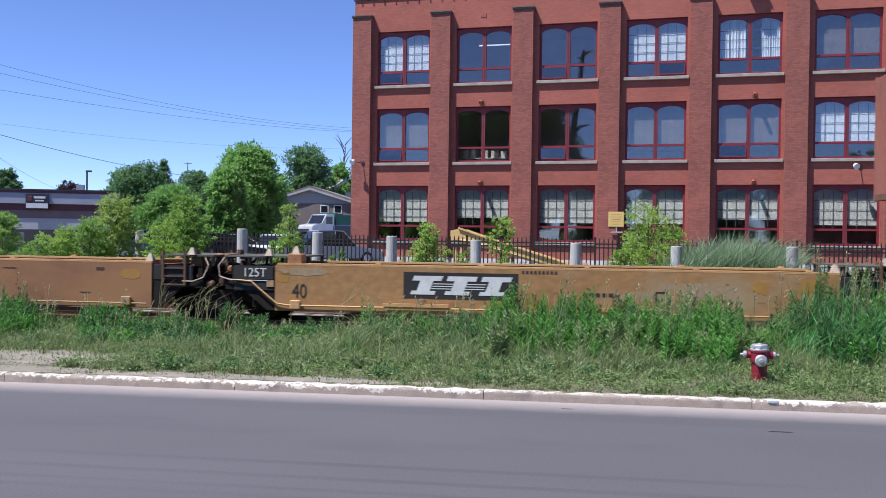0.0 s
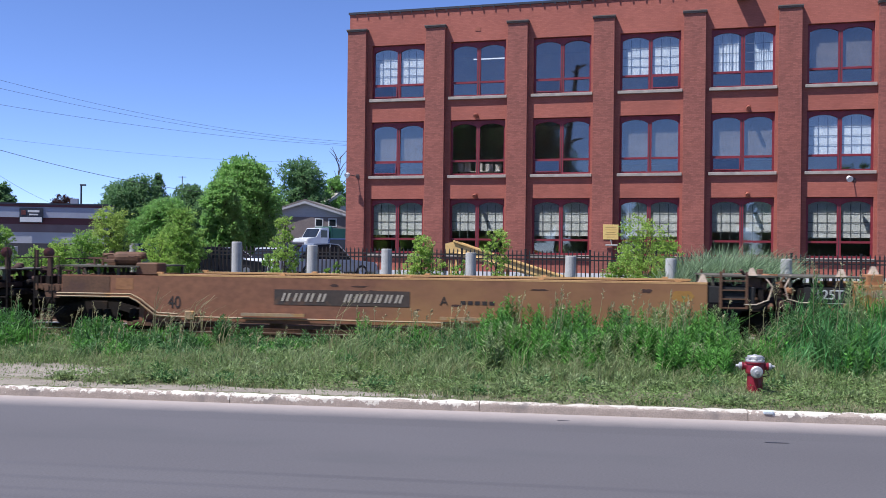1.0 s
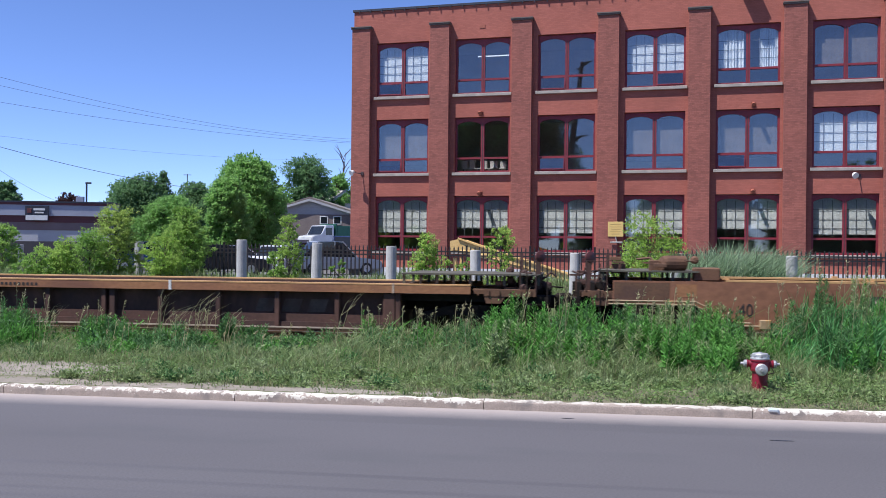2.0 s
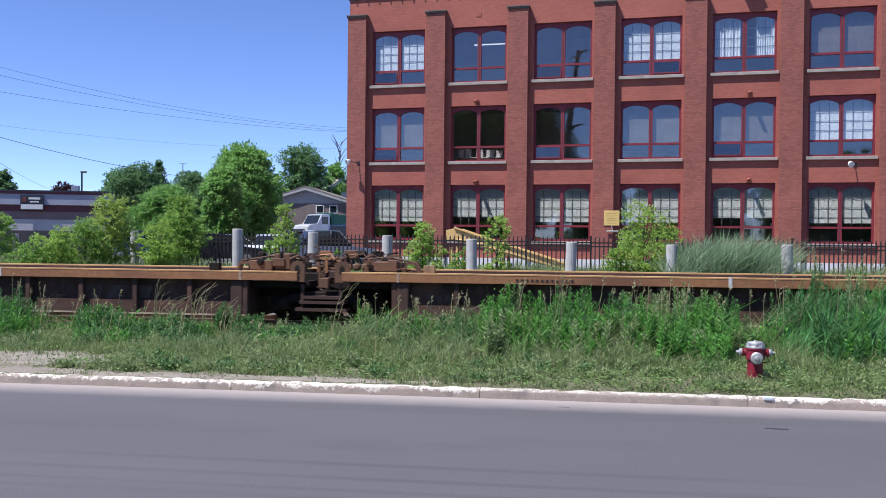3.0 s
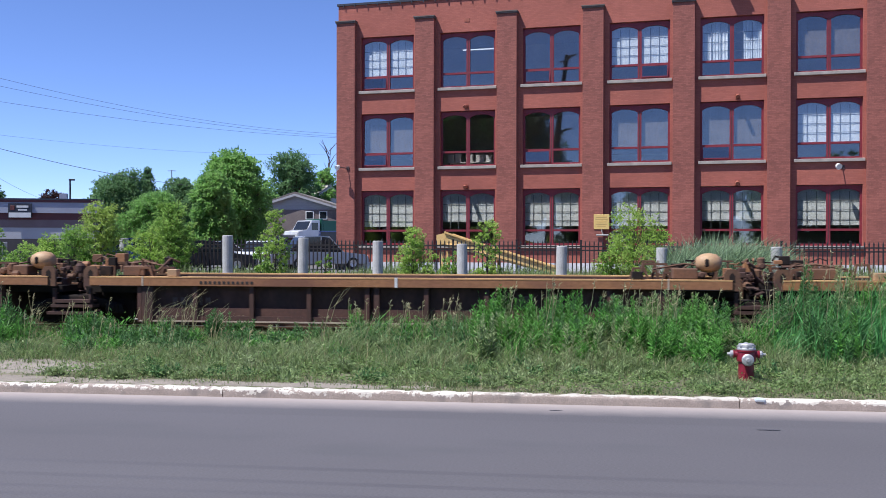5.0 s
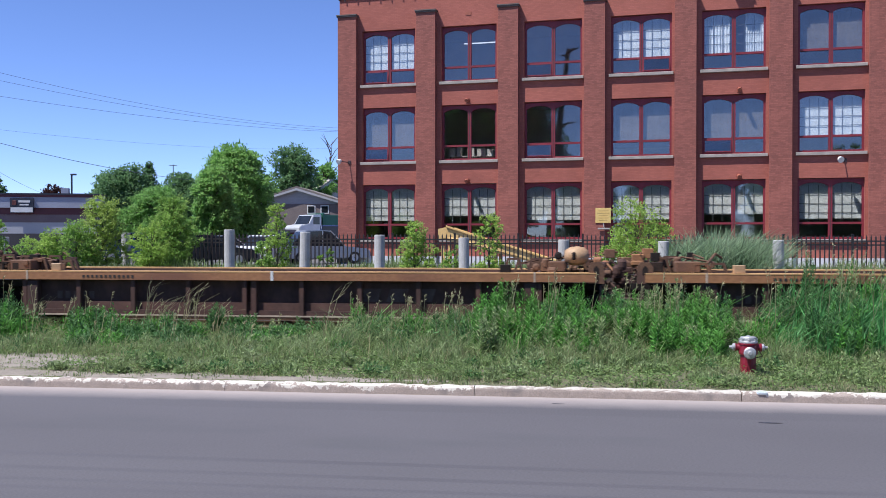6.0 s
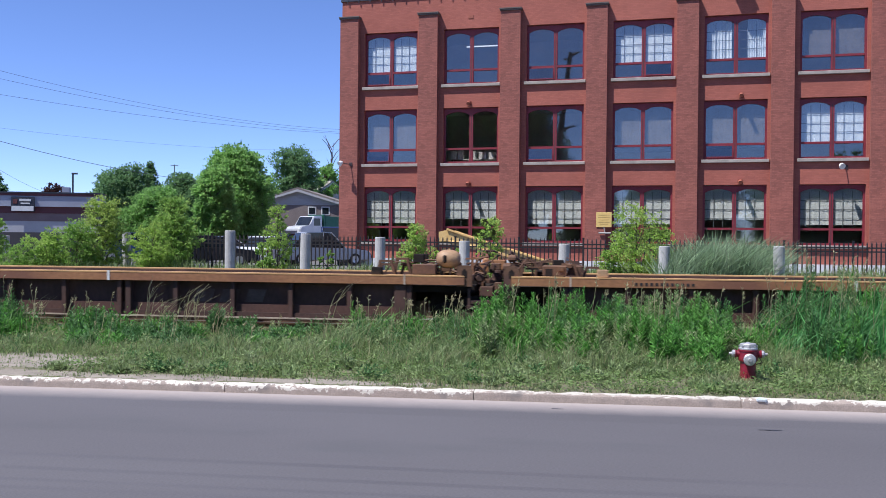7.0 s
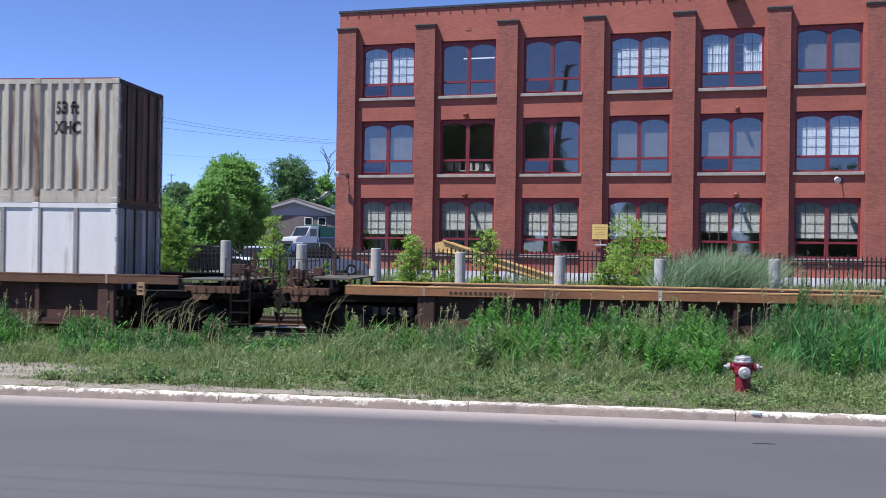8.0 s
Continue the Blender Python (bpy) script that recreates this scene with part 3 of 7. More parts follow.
    # Proud dark strip paints the shaded gap between the two window halves.
    seam = mesh_of("mullion_seam", box(B(), w / 2 - 0.014, w / 2 + 0.014, 0.014, 0.03, 0.10, WIN_H - 0.3), M_SHADOWGAP)
    sill = mesh_of("window_sill", box(B(), -0.09, w + 0.09, -0.14, 0.15, -0.15, -0.003, 0.012), M_STONE)
    part("strip_lamp", box(B(), X_FIRST + BAY + 0.9, X_FIRST + BAY + 3.0, 1.2, 1.26, 12.44, 12.49), M_TUBE, f, "lit ceiling strip lamp")
    part("lamp_rod", box(box(B(), X_FIRST + BAY + 1.2, X_FIRST + BAY + 1.22, 1.24, 1.26, 12.502, 13.6), X_FIRST + BAY + 2.7, X_FIRST + BAY + 2.72, 1.24, 1.26, 12.502, 13.6), M_FLASH, f)
    sashes = [sash_meshes(a, b) for a, b in lx]
    for row in range(3):
        for k in range(N_BAYS):
            win = new("window", frames)
            win.parent, win.location = f, (X_FIRST + BAY * k, 0.15, SILL_Z[row])
            tagged(win, "maroon timber double window with arched upper lights")
            o = new("window_sill", sill)
            o.parent, o.location = win, (0, -0.15, 0)
            o = new("mullion_seam", seam)
            o.parent = win
            for i, p in enumerate(panes):
                if AJAR.get((row, k)) == i // 2 and i % 2 == 0:
                    o = new("open_sash", sashes[i // 2][0])
                    o.parent, o.matrix_basis = win, pose(0, 0.035, 0.70, -5, 0, 0)
                    g = new("pane", sashes[i // 2][1])
                    g.parent = o
                    g.visible_shadow = False
                    continue
                o = new("pane", p)
                o.parent = win
                o.visible_shadow = False
            kind = DRESS[row][k]
            if kind == "g":
                o = new("curtain", shade)
                o.parent = win
                o.location = (0, 0.05, 0.12 * (k % 3))
            if kind in "cb":
                for me in (parted if (row, k) == (2, 4) else [sheer[0] if kind == "c" else blind]):
                    o = new("curtain", me)
                    o.parent = win
                if kind == "b" and k in (1, 4):
                    o.location = (0, 0, 0.22)
                for g in grids:
                    o = new("glazing_bar", g)
                    o.parent = win


make_factory()

# ---------------- the train ----------------
SPEED = 12.75                    # metres a second, along the lane
MOVERS, WHEELS = [], []          # (thing, place at the start, height), (wheelset, pose in its truck)


def text_mesh(words, size, mat, shear=0.0, width=1.0, thick=0.0):
    cu = bpy.data.curves.new("lettering", 'FONT')
    cu.body, cu.size, cu.shear, cu.extrude, cu.offset = words, size, shear, 0.003, thick
    cu.align_x = 'CENTER'
    ob = bpy.data.objects.new("lettering", cu)
    scene.collection.objects.link(ob)
    dg = bpy.context.evaluated_depsgraph_get()
    me = bpy.data.meshes.new_from_object(ob.evaluated_get(dg))
    bpy.data.objects.remove(ob)
    me.transform(Matrix.Diagonal((width, 1, 1, 1)))
    me.materials.clear()
    me.materials.append(mat)
    return me


def lettering(words, size, x, y, z, mat, parent, label="", shear=0.0, width=1.0, thick=0.0):
    o = new("lettering", text_mesh(words, size, mat, shear, width, thick))
    o.parent = parent
    o.matrix_basis = pose(x, y, z, 90, 0, 0)
    return tagged(o, label)


def wheelset_mesh():
    bm = B()
    for s in (-1, 1):
        m = pose(0, s * 0.72, 0, 90 * -s, 0, 0)
        turned(bm, [(0.10, 0.09), (0.16, 0.085), (0.19, 0.05), (0.36, 0.045), (0.40, 0.07), (0.46, 0.068), (0.462, -0.03), (0.49, -0.035), (0.49, -0.06), (0.15, -0.06)], 20, m)
        for k in range(5):
            a = k * 2 * math.pi / 5
            turned(bm, [(0.035, 0.03), (0.035, 0.06)], 6, m @ Matrix.Translation((0.28 * math.cos(a), 0.28 * math.sin(a), 0)))
    turned(bm, [(0.085, -0.98), (0.085, 0.98)], 12, pose(0, 0, 0, 90, 0, 0))
    return mesh_of("wheelset", bm, M_BLACK)


def side_frame_mesh():
    bm = B()
    prism(bm, [(-1.2, 0.30), (-1.15, 0.50), (-0.75, 0.62), (-0.35, 0.72), (0.35, 0.72), (0.75, 0.62), (1.15, 0.50), (1.2, 0.30), (0.95, 0.28), (0.85, 0.40), (0.48, 0.50), (0.42, 0.20), (-0.42, 0.20), (-0.48, 0.50), (-0.85, 0.40), (-0.95, 0.28)], -0.09, 0.09)
    box(bm, -0.45, 0.45, -0.12, 0.12, 0.10, 0.20)
    for x in (-0.2, 0.0, 0.2):
        turned(bm, [(0.075, 0.20), (0.085, 0.27), (0.075, 0.34), (0.085, 0.41), (0.075, 0.48), (0.075, 0.52)], 10, Matrix.Translation((x, -0.10, 0)))
    for x in (-0.91, 0.91):
        box(bm, x - 0.15, x + 0.15, -0.15, 0.10, 0.30, 0.55, 0.03)
        turned(bm, [(0.10, 0.0), (0.10, 0.06), (0.06, 0.08)], 10, pose(x, -0.14, 0.45, 90, 0, 0))
    return mesh_of("side_frame", bm, M_BLACK)


WHEELSET, SIDE_FRAME = wheelset_mesh(), side_frame_mesh()


def truck(parent, x):
    bm = box(B(), -0.22, 0.22, -1.1, 1.1, 0.45, 0.72, 0.03)
    box(bm, -0.07, 0.07, -0.75, 0.75, 0.32, 0.45)
    t = part("truck", bm, M_BLACK, parent, "sooty cast steel railway truck")
    t.location = (x, 0, 0)
    for s in (-1, 1):
        o = new("side_frame", SIDE_FRAME)
        o.parent = t
        o.matrix_basis = pose(0, s * 0.99, 0, 0, 0, 0 if s < 0 else 180)
    for dx in (-0.91, 0.91):
        o = new("wheelset", WHEELSET)
        o.parent = t
        o.location = (dx, 0, 0.47)
        WHEELS.append((o, dx))


def rods(name, parent, mat, *lines, r=0.018, label=""):
    bm = B()
    for pts in lines:
        tube(bm, pts, r, 6)
    return part(name, bm, mat, parent, label)


def walkway(parent, x0, x1, z, y0=-1.35, y1=1.35):
    """A thin deck plate on short stands over a wagon's end."""
    bm = B()
    box(bm, x0, x1, y0, y1, z, z + 0.035)
    n = max(3, int((x1 - x0) / 0.35))
    for k in range(n):
        x = x0 + 0.05 + (x1 - x0 - 0.1) * k / (n - 1)
        for y in (y0 + 0.1, y1 - 0.1, 0):
            box(bm, x - 0.03, x + 0.03, y - 0.03, y + 0.03, z - 0.22, z)
    return part("walkway", bm, M_STEELLIGHT, parent, "weathered grey-green end walkway")


def corner_cone(parent, x, y, z):
    bm = B()
    a = [bm.verts.new(p) for p in ((x - 0.09, y - 0.09, z), (x + 0.09, y - 0.09, z), (x + 0.09, y + 0.09, z), (x - 0.09, y + 0.09, z))]
    b = [bm.verts.new(p) for p in ((x - 0.03, y - 0.03, z + 0.17), (x + 0.03, y - 0.03, z + 0.17), (x + 0.03, y + 0.03, z + 0.17), (x - 0.03, y + 0.03, z + 0.17))]
    bm.faces.new(a[::-1])
    bm.faces.new(b)
    for i in range(4):
        bm.faces.new((a[i], a[(i + 1) % 4], b[(i + 1) % 4], b[i]))
    return part("guide_cone", bm, M_PIPE, parent, "pale corner guide")


def clutter(parent, x, reach, z0, z1, seed, mat, n=12):
    """Rusty rods, levers, valves and brackets crowded over a wagon's end."""
    rnd = random.Random(seed)
    bm = B()
    for k in range(n):
        px, py, pz = x + rnd.uniform(-reach, reach), rnd.uniform(-1.3, 0.9), rnd.uniform(z0, z1)
        kind = rnd.random()
        if kind < 0.35:
            q = (px + rnd.uniform(-0.5, 0.5), py + rnd.uniform(-0.3, 0.3), min(z1, max(z0, pz + rnd.uniform(-0.4, 0.4))))
            mid = ((px + q[0]) / 2 + rnd.uniform(-0.1, 0.1), (py + q[1]) / 2, max(pz, q[2]) + rnd.uniform(-0.1, 0.12))
            tube(bm, [(px, py, pz), mid, q], rnd.choice((0.016, 0.024, 0.03)), 6)
        elif kind < 0.6:
            box(bm, px - 0.025, px + 0.025, py - 0.025, py + 0.025, z0 - 0.05, pz)
            box(bm, px - 0.16, px + 0.12, py - 0.03, py + 0.03, pz - 0.04, pz)
        elif kind < 0.85:
            a, b, c = rnd.uniform(0.05, 0.17), rnd.uniform(0.05, 0.12), rnd.uniform(0.04, 0.12)
            box(bm, px - a, px + a, py - b, py + b, pz - c, pz + c, 0.012)
        else:
            turned(bm, [(0.05, -0.10), (0.09, -0.07), (0.09, 0.07), (0.05, 0.10)], 10, pose(px, py, pz, rnd.choice((0, 90)), rnd.choice((0, 90)), 0))
    return tagged(part("brake_rigging", bm, mat, parent, "rusty brake rigging, levers and valves"), kind="stuff")


def brake_gear(parent, x, side, seed):
    """Hoses, valves and levers over an articulated joint."""
    rnd = random.Random(seed)
    bm = B()
    for k in range(11):
        px, py, pz = x + rnd.uniform(-0.45, 0.45), rnd.uniform(-1.2, 0.6), rnd.uniform(0.75, 1.45)
        pts = [(px, py, pz)]
        for j in range(5):
            px, py, pz = px + rnd.uniform(-0.22, 0.22), py + rnd.uniform(-0.15, 0.15), min(1.75, max(0.55, pz + rnd.uniform(-0.22, 0.2)))
            pts.append((px, py, pz))
        tube(bm, pts, rnd.choice((0.018, 0.024, 0.035)), 6)
    for k in range(8):
        px, py, pz = x + rnd.uniform(-0.5, 0.4), rnd.uniform(-1.15, 0.6), rnd.uniform(0.8, 1.5)
        s = rnd.uniform(0.05, 0.13)
        box(bm, px - s, px + s, py - s, py + s, pz - s * 0.7, pz + s * 0.7, 0.015)
    for k in range(4):
        turned(bm, [(0.09, -0.12), (0.11, -0.06), (0.11, 0.06), (0.07, 0.12)], 10, pose(x + rnd.uniform(-0.4, 0.3), rnd.uniform(-1.1, 0.3), rnd.uniform(0.9, 1.4), rnd.choice((0, 90)), 0, rnd.uniform(0, 90)))
    tagged(part("brake_gear", bm, M_SILL, parent, "dark hoses, valves and brake levers"), kind="stuff")
    clutter(parent, x, 0.55, 0.8, 1.6, seed + 40, M_BROWN, 22)
    clutter(parent, x + 0.1, 0.6, 1.2, 1.6, seed + 60, M_CHORDFACE, 7)
    bm = B()
    box(bm, x - 0.5, x + 0.5, -0.25, 0.25, 0.55, 0.95, 0.04)
    turned(bm, [(0.35, 0.0), (0.35, 0.2), (0.22, 0.3)], 14, Matrix.Translation((x, 0, 0.72)))
    part("articulated_joint", bm, M_BLACK, parent, "heavy cast articulated connector")


def blotch(rnd, x, z, w, t):
    """A thin uneven patch of other paint on a wagon's near side."""
    bm = B()
    n = 18
    pts = []
    for k in range(n):
        a = 2 * math.pi * k / n
        q = rnd.uniform(0.7, 1.15)
        pts.append((x + w * q * max(-0.85, min(0.85, math.cos(a))), z + t * q * max(-0.85, min(0.85, math.sin(a)))))
    return prism(bm, pts, -1.4835, -1.479)


def ochre_unit(q0, q1, left_end, words, paint, seed):
    """A smooth-sided well unit from joint q0 to joint q1; left_end says that a coupler end is at q0."""
    L = q1 - q0
    rnd = random.Random(seed + 90)
    c = (q0 + q1) / 2
    u = thing("well_car", LANE @ pose(c, V_TRACK, Z_RAIL), "ochre painted container well car, empty, weathered", "railway wagon", "well cars of the train")
    MOVERS.append((u, c))
    h = L / 2
    a, b = (-h + 1.08 if left_end else -h + 1.43), h - 1.57
    z0, z1 = 0.29, 1.335
    pipe = M_WASHED if left_end else M_CHORD
    for s in (-1, 1):
        y_out, y_in = s * 1.48, s * 1.40
        bm = B()
        if left_end:
            outline = [(a, 0.80), (a + 1.75, 0.80), (a + 2.05, 0.58), (a + 2.35, z0), (b, z0), (b, z1), (a, z1)]
        else:
            outline = [(a, z0), (b, z0), (b, z1), (a, z1)]
        prism(bm, outline, min(y_out, y_in), max(y_out, y_in))
        part("side_wall", bm, paint, u)
        bm = box(B(), a + (2.4 if left_end else 0.05), b, min(s * 1.25, s * 1.482), max(s * 1.25, s * 1.482), z1, z1 + 0.045)
        part("top_rail", bm, M_CHORD, u, "top rail with sunlight put into its pale colour")
        # bottom pipe and lugs
        y = s * 1.53
        if left_end:
            rods("side_pipe", u, pipe, [(a - 0.1, y, 0.83), (a + 1.7, y, 0.83), (a + 1.9, y, 0.74), (a + 2.35, y, 0.42), (a + 2.8, y, 0.40), (b - 0.1, y, 0.38)], [(a - 0.1, y, 0.90), (a + 1.75, y, 0.90), (a + 1.98, y, 0.79), (a + 2.4, y, 0.48), (a + 2.9, y, 0.46)], r=0.022)
        else:
            rods("side_pipe", u, pipe, [(-h + 0.55, y, 0.98), (a - 0.55, y, 0.95), (a - 0.35, y, 0.78), (a + 0.05, y, 0.46), (a + 0.3, y, 0.42), (b - 0.3, y, 0.41), (b + 0.1, y, 0.45), (b + 0.5, y, 0.72), (b + 0.8, y, 0.90), (b + 1.2, y, 0.92)], r=0.022)
        for x in ((a + 3.2, b - 0.6) if left_end else (a + 0.5, b - 0.6)):
            part("lug", box(B(), x - 0.12, x + 0.12, min(y - 0.04, y + 0.04), max(y - 0.04, y + 0.04), 0.33, 0.54, 0.02), pipe, u)
        for x in ((a + 5.2, a + 9.8) if left_end else (a + 3.3, a + 7.7)):
            part("step_rail", box(B(), x - 0.75, x + 0.75, min(y, y + 0.06 * s), max(y, y + 0.06 * s), 0.45, 0.52), pipe, u)
        for k in range(5):
            x = a + 2.4 + (b - a - 3.0) * k / 4
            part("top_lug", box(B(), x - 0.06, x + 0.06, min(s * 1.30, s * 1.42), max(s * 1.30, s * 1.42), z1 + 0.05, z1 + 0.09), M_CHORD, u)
    # well floor, seen between wheels
    bm = B()
    for k in range(8):
        x = a + 1.9 + (b - a - 3.2) * k / 7
        box(bm, x - 0.15, x + 0.15, -1.40, 1.40, 0.16, 0.28)
    box(bm, a + 1.6, b - 0.6, -1.40, -1.2, 0.16, 0.24)
    box(bm, a + 1.6, b - 0.6, 1.2, 1.40, 0.16, 0.24)
    part("well_floor", bm, M_BROWN, u)
    # bulkheads
    for x in (a + (1.9 if left_end else 0.05), b - 0.15):
        part("bulkhead", box(B(), x, x + 0.1, -1.40, 1.40, 0.28, z1 - 0.05), paint, u)
    # ends over the trucks: dark framing
    for x0, x1, near in ((-h + 0.2, a, 'l'), (b, h - 0.2, 'r')):
        bm = B()
        box(bm, x0, x1, -1.2, 1.2, 0.75, 0.92)
        for k in range(3):
            x = x0 + (x1 - x0) * (k + 0.5) / 3
            box(bm, x - 0.05, x + 0.05, -1.35, 1.35, 0.92, 1.28)
        box(bm, x0, x1, -0.35, 0.35, 0.55, 1.25)
        part("end_frame", bm, M_BLACK, u, "black end framing")
    walkway(u, b + 0.1, h - 0.1, 1.50)
    if left_end:
        walkway(u, a - 0.25, a + 1.85, 1.52)
    else:
        walkway(u, -h + 0.15, a + 0.4, 1.50)
    # dark ladder panel at the right end
    for s in (-1, 1):
        y = s * 1.46
        part("end_panel", box(B(), b + 0.01, b + 1.0, min(y, y - 0.04 * s), max(y, y - 0.04 * s), 0.92, 1.31, 0.03), M_PANELBLACK, u, "black end panel")
        bm = B()
        for x in (b + 0.28, b + 0.82):
            box(bm, x - 0.025, x + 0.025, min(y, y + 0.05 * s), max(y, y + 0.05 * s), 0.82, 1.62)
        for z in (0.84, 1.03, 1.22, 1.42):
            box(bm, b + 0.28, b + 0.82, min(y + 0.01 * s, y + 0.04 * s), max(y + 0.01 * s, y + 0.04 * s), z - 0.014, z + 0.014)
        part("ladder", bm, M_BROWN, u, "dusty steel end ladder")
    for s in (-1, 1):
        y = s * 1.40
        part("end_sill", prism(B(), [(b, 0.29), (b + 0.2, 0.29), (b + 0.75, 0.78), (b + 1.25, 0.80), (b + 1.25, 0.93), (b, 0.93)], min(y, y + 0.05 * s), max(y, y + 0.05 * s)), M_BLACK, u, "sooty sloping end sill")
        if not left_end:
            part("end_sill", prism(B(), [(a, 0.29), (a - 0.2, 0.29), (a - 0.75, 0.74), (a - 1.2, 0.76), (a - 1.2, 0.9), (a, 0.9)], min(y, y + 0.05 * s), max(y, y + 0.05 * s)), M_BLACK, u, "sooty sloping end sill")
    for x in (b - 0.08, b + 0.95):
        corner_cone(u, x, -1.36, 1.38 if x < b else 1.535)
    if not left_end:
        for s in (-1, 1):
            y = s * 1.47
            part("end_panel", box(B(), a - 1.0, a - 0.01, min(y, y - 0.04 * s), max(y, y - 0.04 * s), 0.72, 1.32, 0.03), M_PANELBLACK, u, "black end panel")
        part("stencil_plate", box(B(), a - 0.99, a - 0.05, -1.486, -1.474, 1.0, 1.30), M_PANELBLACK, u)
        lettering("125T", 0.29, a - 0.49, -1.49, 1.06, M_WHITE, u, "white stencilled lettering", width=0.95)
        part("stencil_bar", box(B(), a - 0.95, a - 0.07, -1.488, -1.476, 0.965, 0.98), M_WHITE, u)
        part("label_plate", box(B(), a - 0.2, a - 0.03, -1.488, -1.474, 0.83, 0.98), M_TANK, u)
        part("post_block", box(B(), a + 0.28, a + 0.62, -1.44, -1.1, 1.335, 1.60, 0.02), M_CHORDFACE, u)
        corner_cone(u, a + 0.45, -1.3, 1.60)
        corner_cone(u, a - 0.2, -1.3, 1.535)
        rods("hose", u, M_PIPE, [(-h + 0.2, -1.3, 1.55), (-h + 0.05, -1.42, 1.3), (-h + 0.1, -1.48, 1.05), (-h + 0.35, -1.5, 0.98), (-h + 0.6, -1.52, 0.98)], r=0.017)
    rods("hose", u, M_PIPE, [(h - 0.35, -1.3, 1.52), (h - 0.2, -1.42, 1.3), (h - 0.3, -1.48, 1.02), (h - 0.55, -1.5, 0.92), (h - 0.8, -1.5, 0.92)], r=0.017)
    brake_gear(u, h - 0.1, 1, seed)
    words(u, a, b)
    part("yellow_patch", blotch(rnd, b - 0.55, 1.08, 0.30, 0.15), M_YELLOWPATCH, u)
    if not left_end:
        for x, z, w, t, mat in ((b - 1.6, 1.02, 0.22, 0.16, M_YELLOWPATCH), (b - 2.9, 0.95, 0.9, 0.2, M_WASHED), (b - 4.1, 0.78, 0.5, 0.16, M_WASHED), (a + 0.62, 1.18, 0.7, 0.1, M_WASHED), (a + 0.2, 1.05, 0.2, 0.13, M_YELLOWPATCH), (b - 3.4, 0.6, 0.5, 0.1, M_MOSS)):
            part("paint_patch", blotch(rnd, x, z, w, t), mat, u)
    for k in range(9):
        part("rust_scrape", blotch(rnd, rnd.uniform(a + 2.2, b - 0.6), rnd.uniform(0.45, 1.2), rnd.uniform(0.05, 0.22), rnd.uniform(0.015, 0.05)), M_CHORDFACE if not left_end else M_SILL, u)
    if left_end:
        coupler_end(u, -h, 1, ochre=True, wheel=True)
        bm = turned(B(), [(0.05, -0.3), (0.15, -0.28), (0.17, -0.2), (0.17, 0.25), (0.08, 0.3)], 14, pose(a + 1.35, -0.9, 1.72, 0, 90, 20))
        box(bm, a + 1.0, a + 1.12, -1.0, -0.8, 1.55, 1.75)
        part("brake_cylinder", bm, M_BROWN, u, "rusty brown brake cylinder")
        part("equipment_box", box(B(), a + 1.75, a + 2.3, -1.3, -0.8, z1, z1 + 0.3, 0.03), M_BROWN, u)
        clutter(u, a + 0.9, 0.9, 1.55, 1.8, 77, M_BROWN, 14)
        part("end_plate", box(B(), a + 0.02, a + 1.2, -1.487, -1.48, 0.86, 1.30), M_BROWN, u, "rust-brown end plate")
        part("yellow_patch", box(B(), a + 1.35, a + 1.78, -1.4835, -1.478, 1.0, 1.27), M_CHORDFACE, u)
        truck(u, a + 0.75)
    else:
        truck(u, -h)
    return u


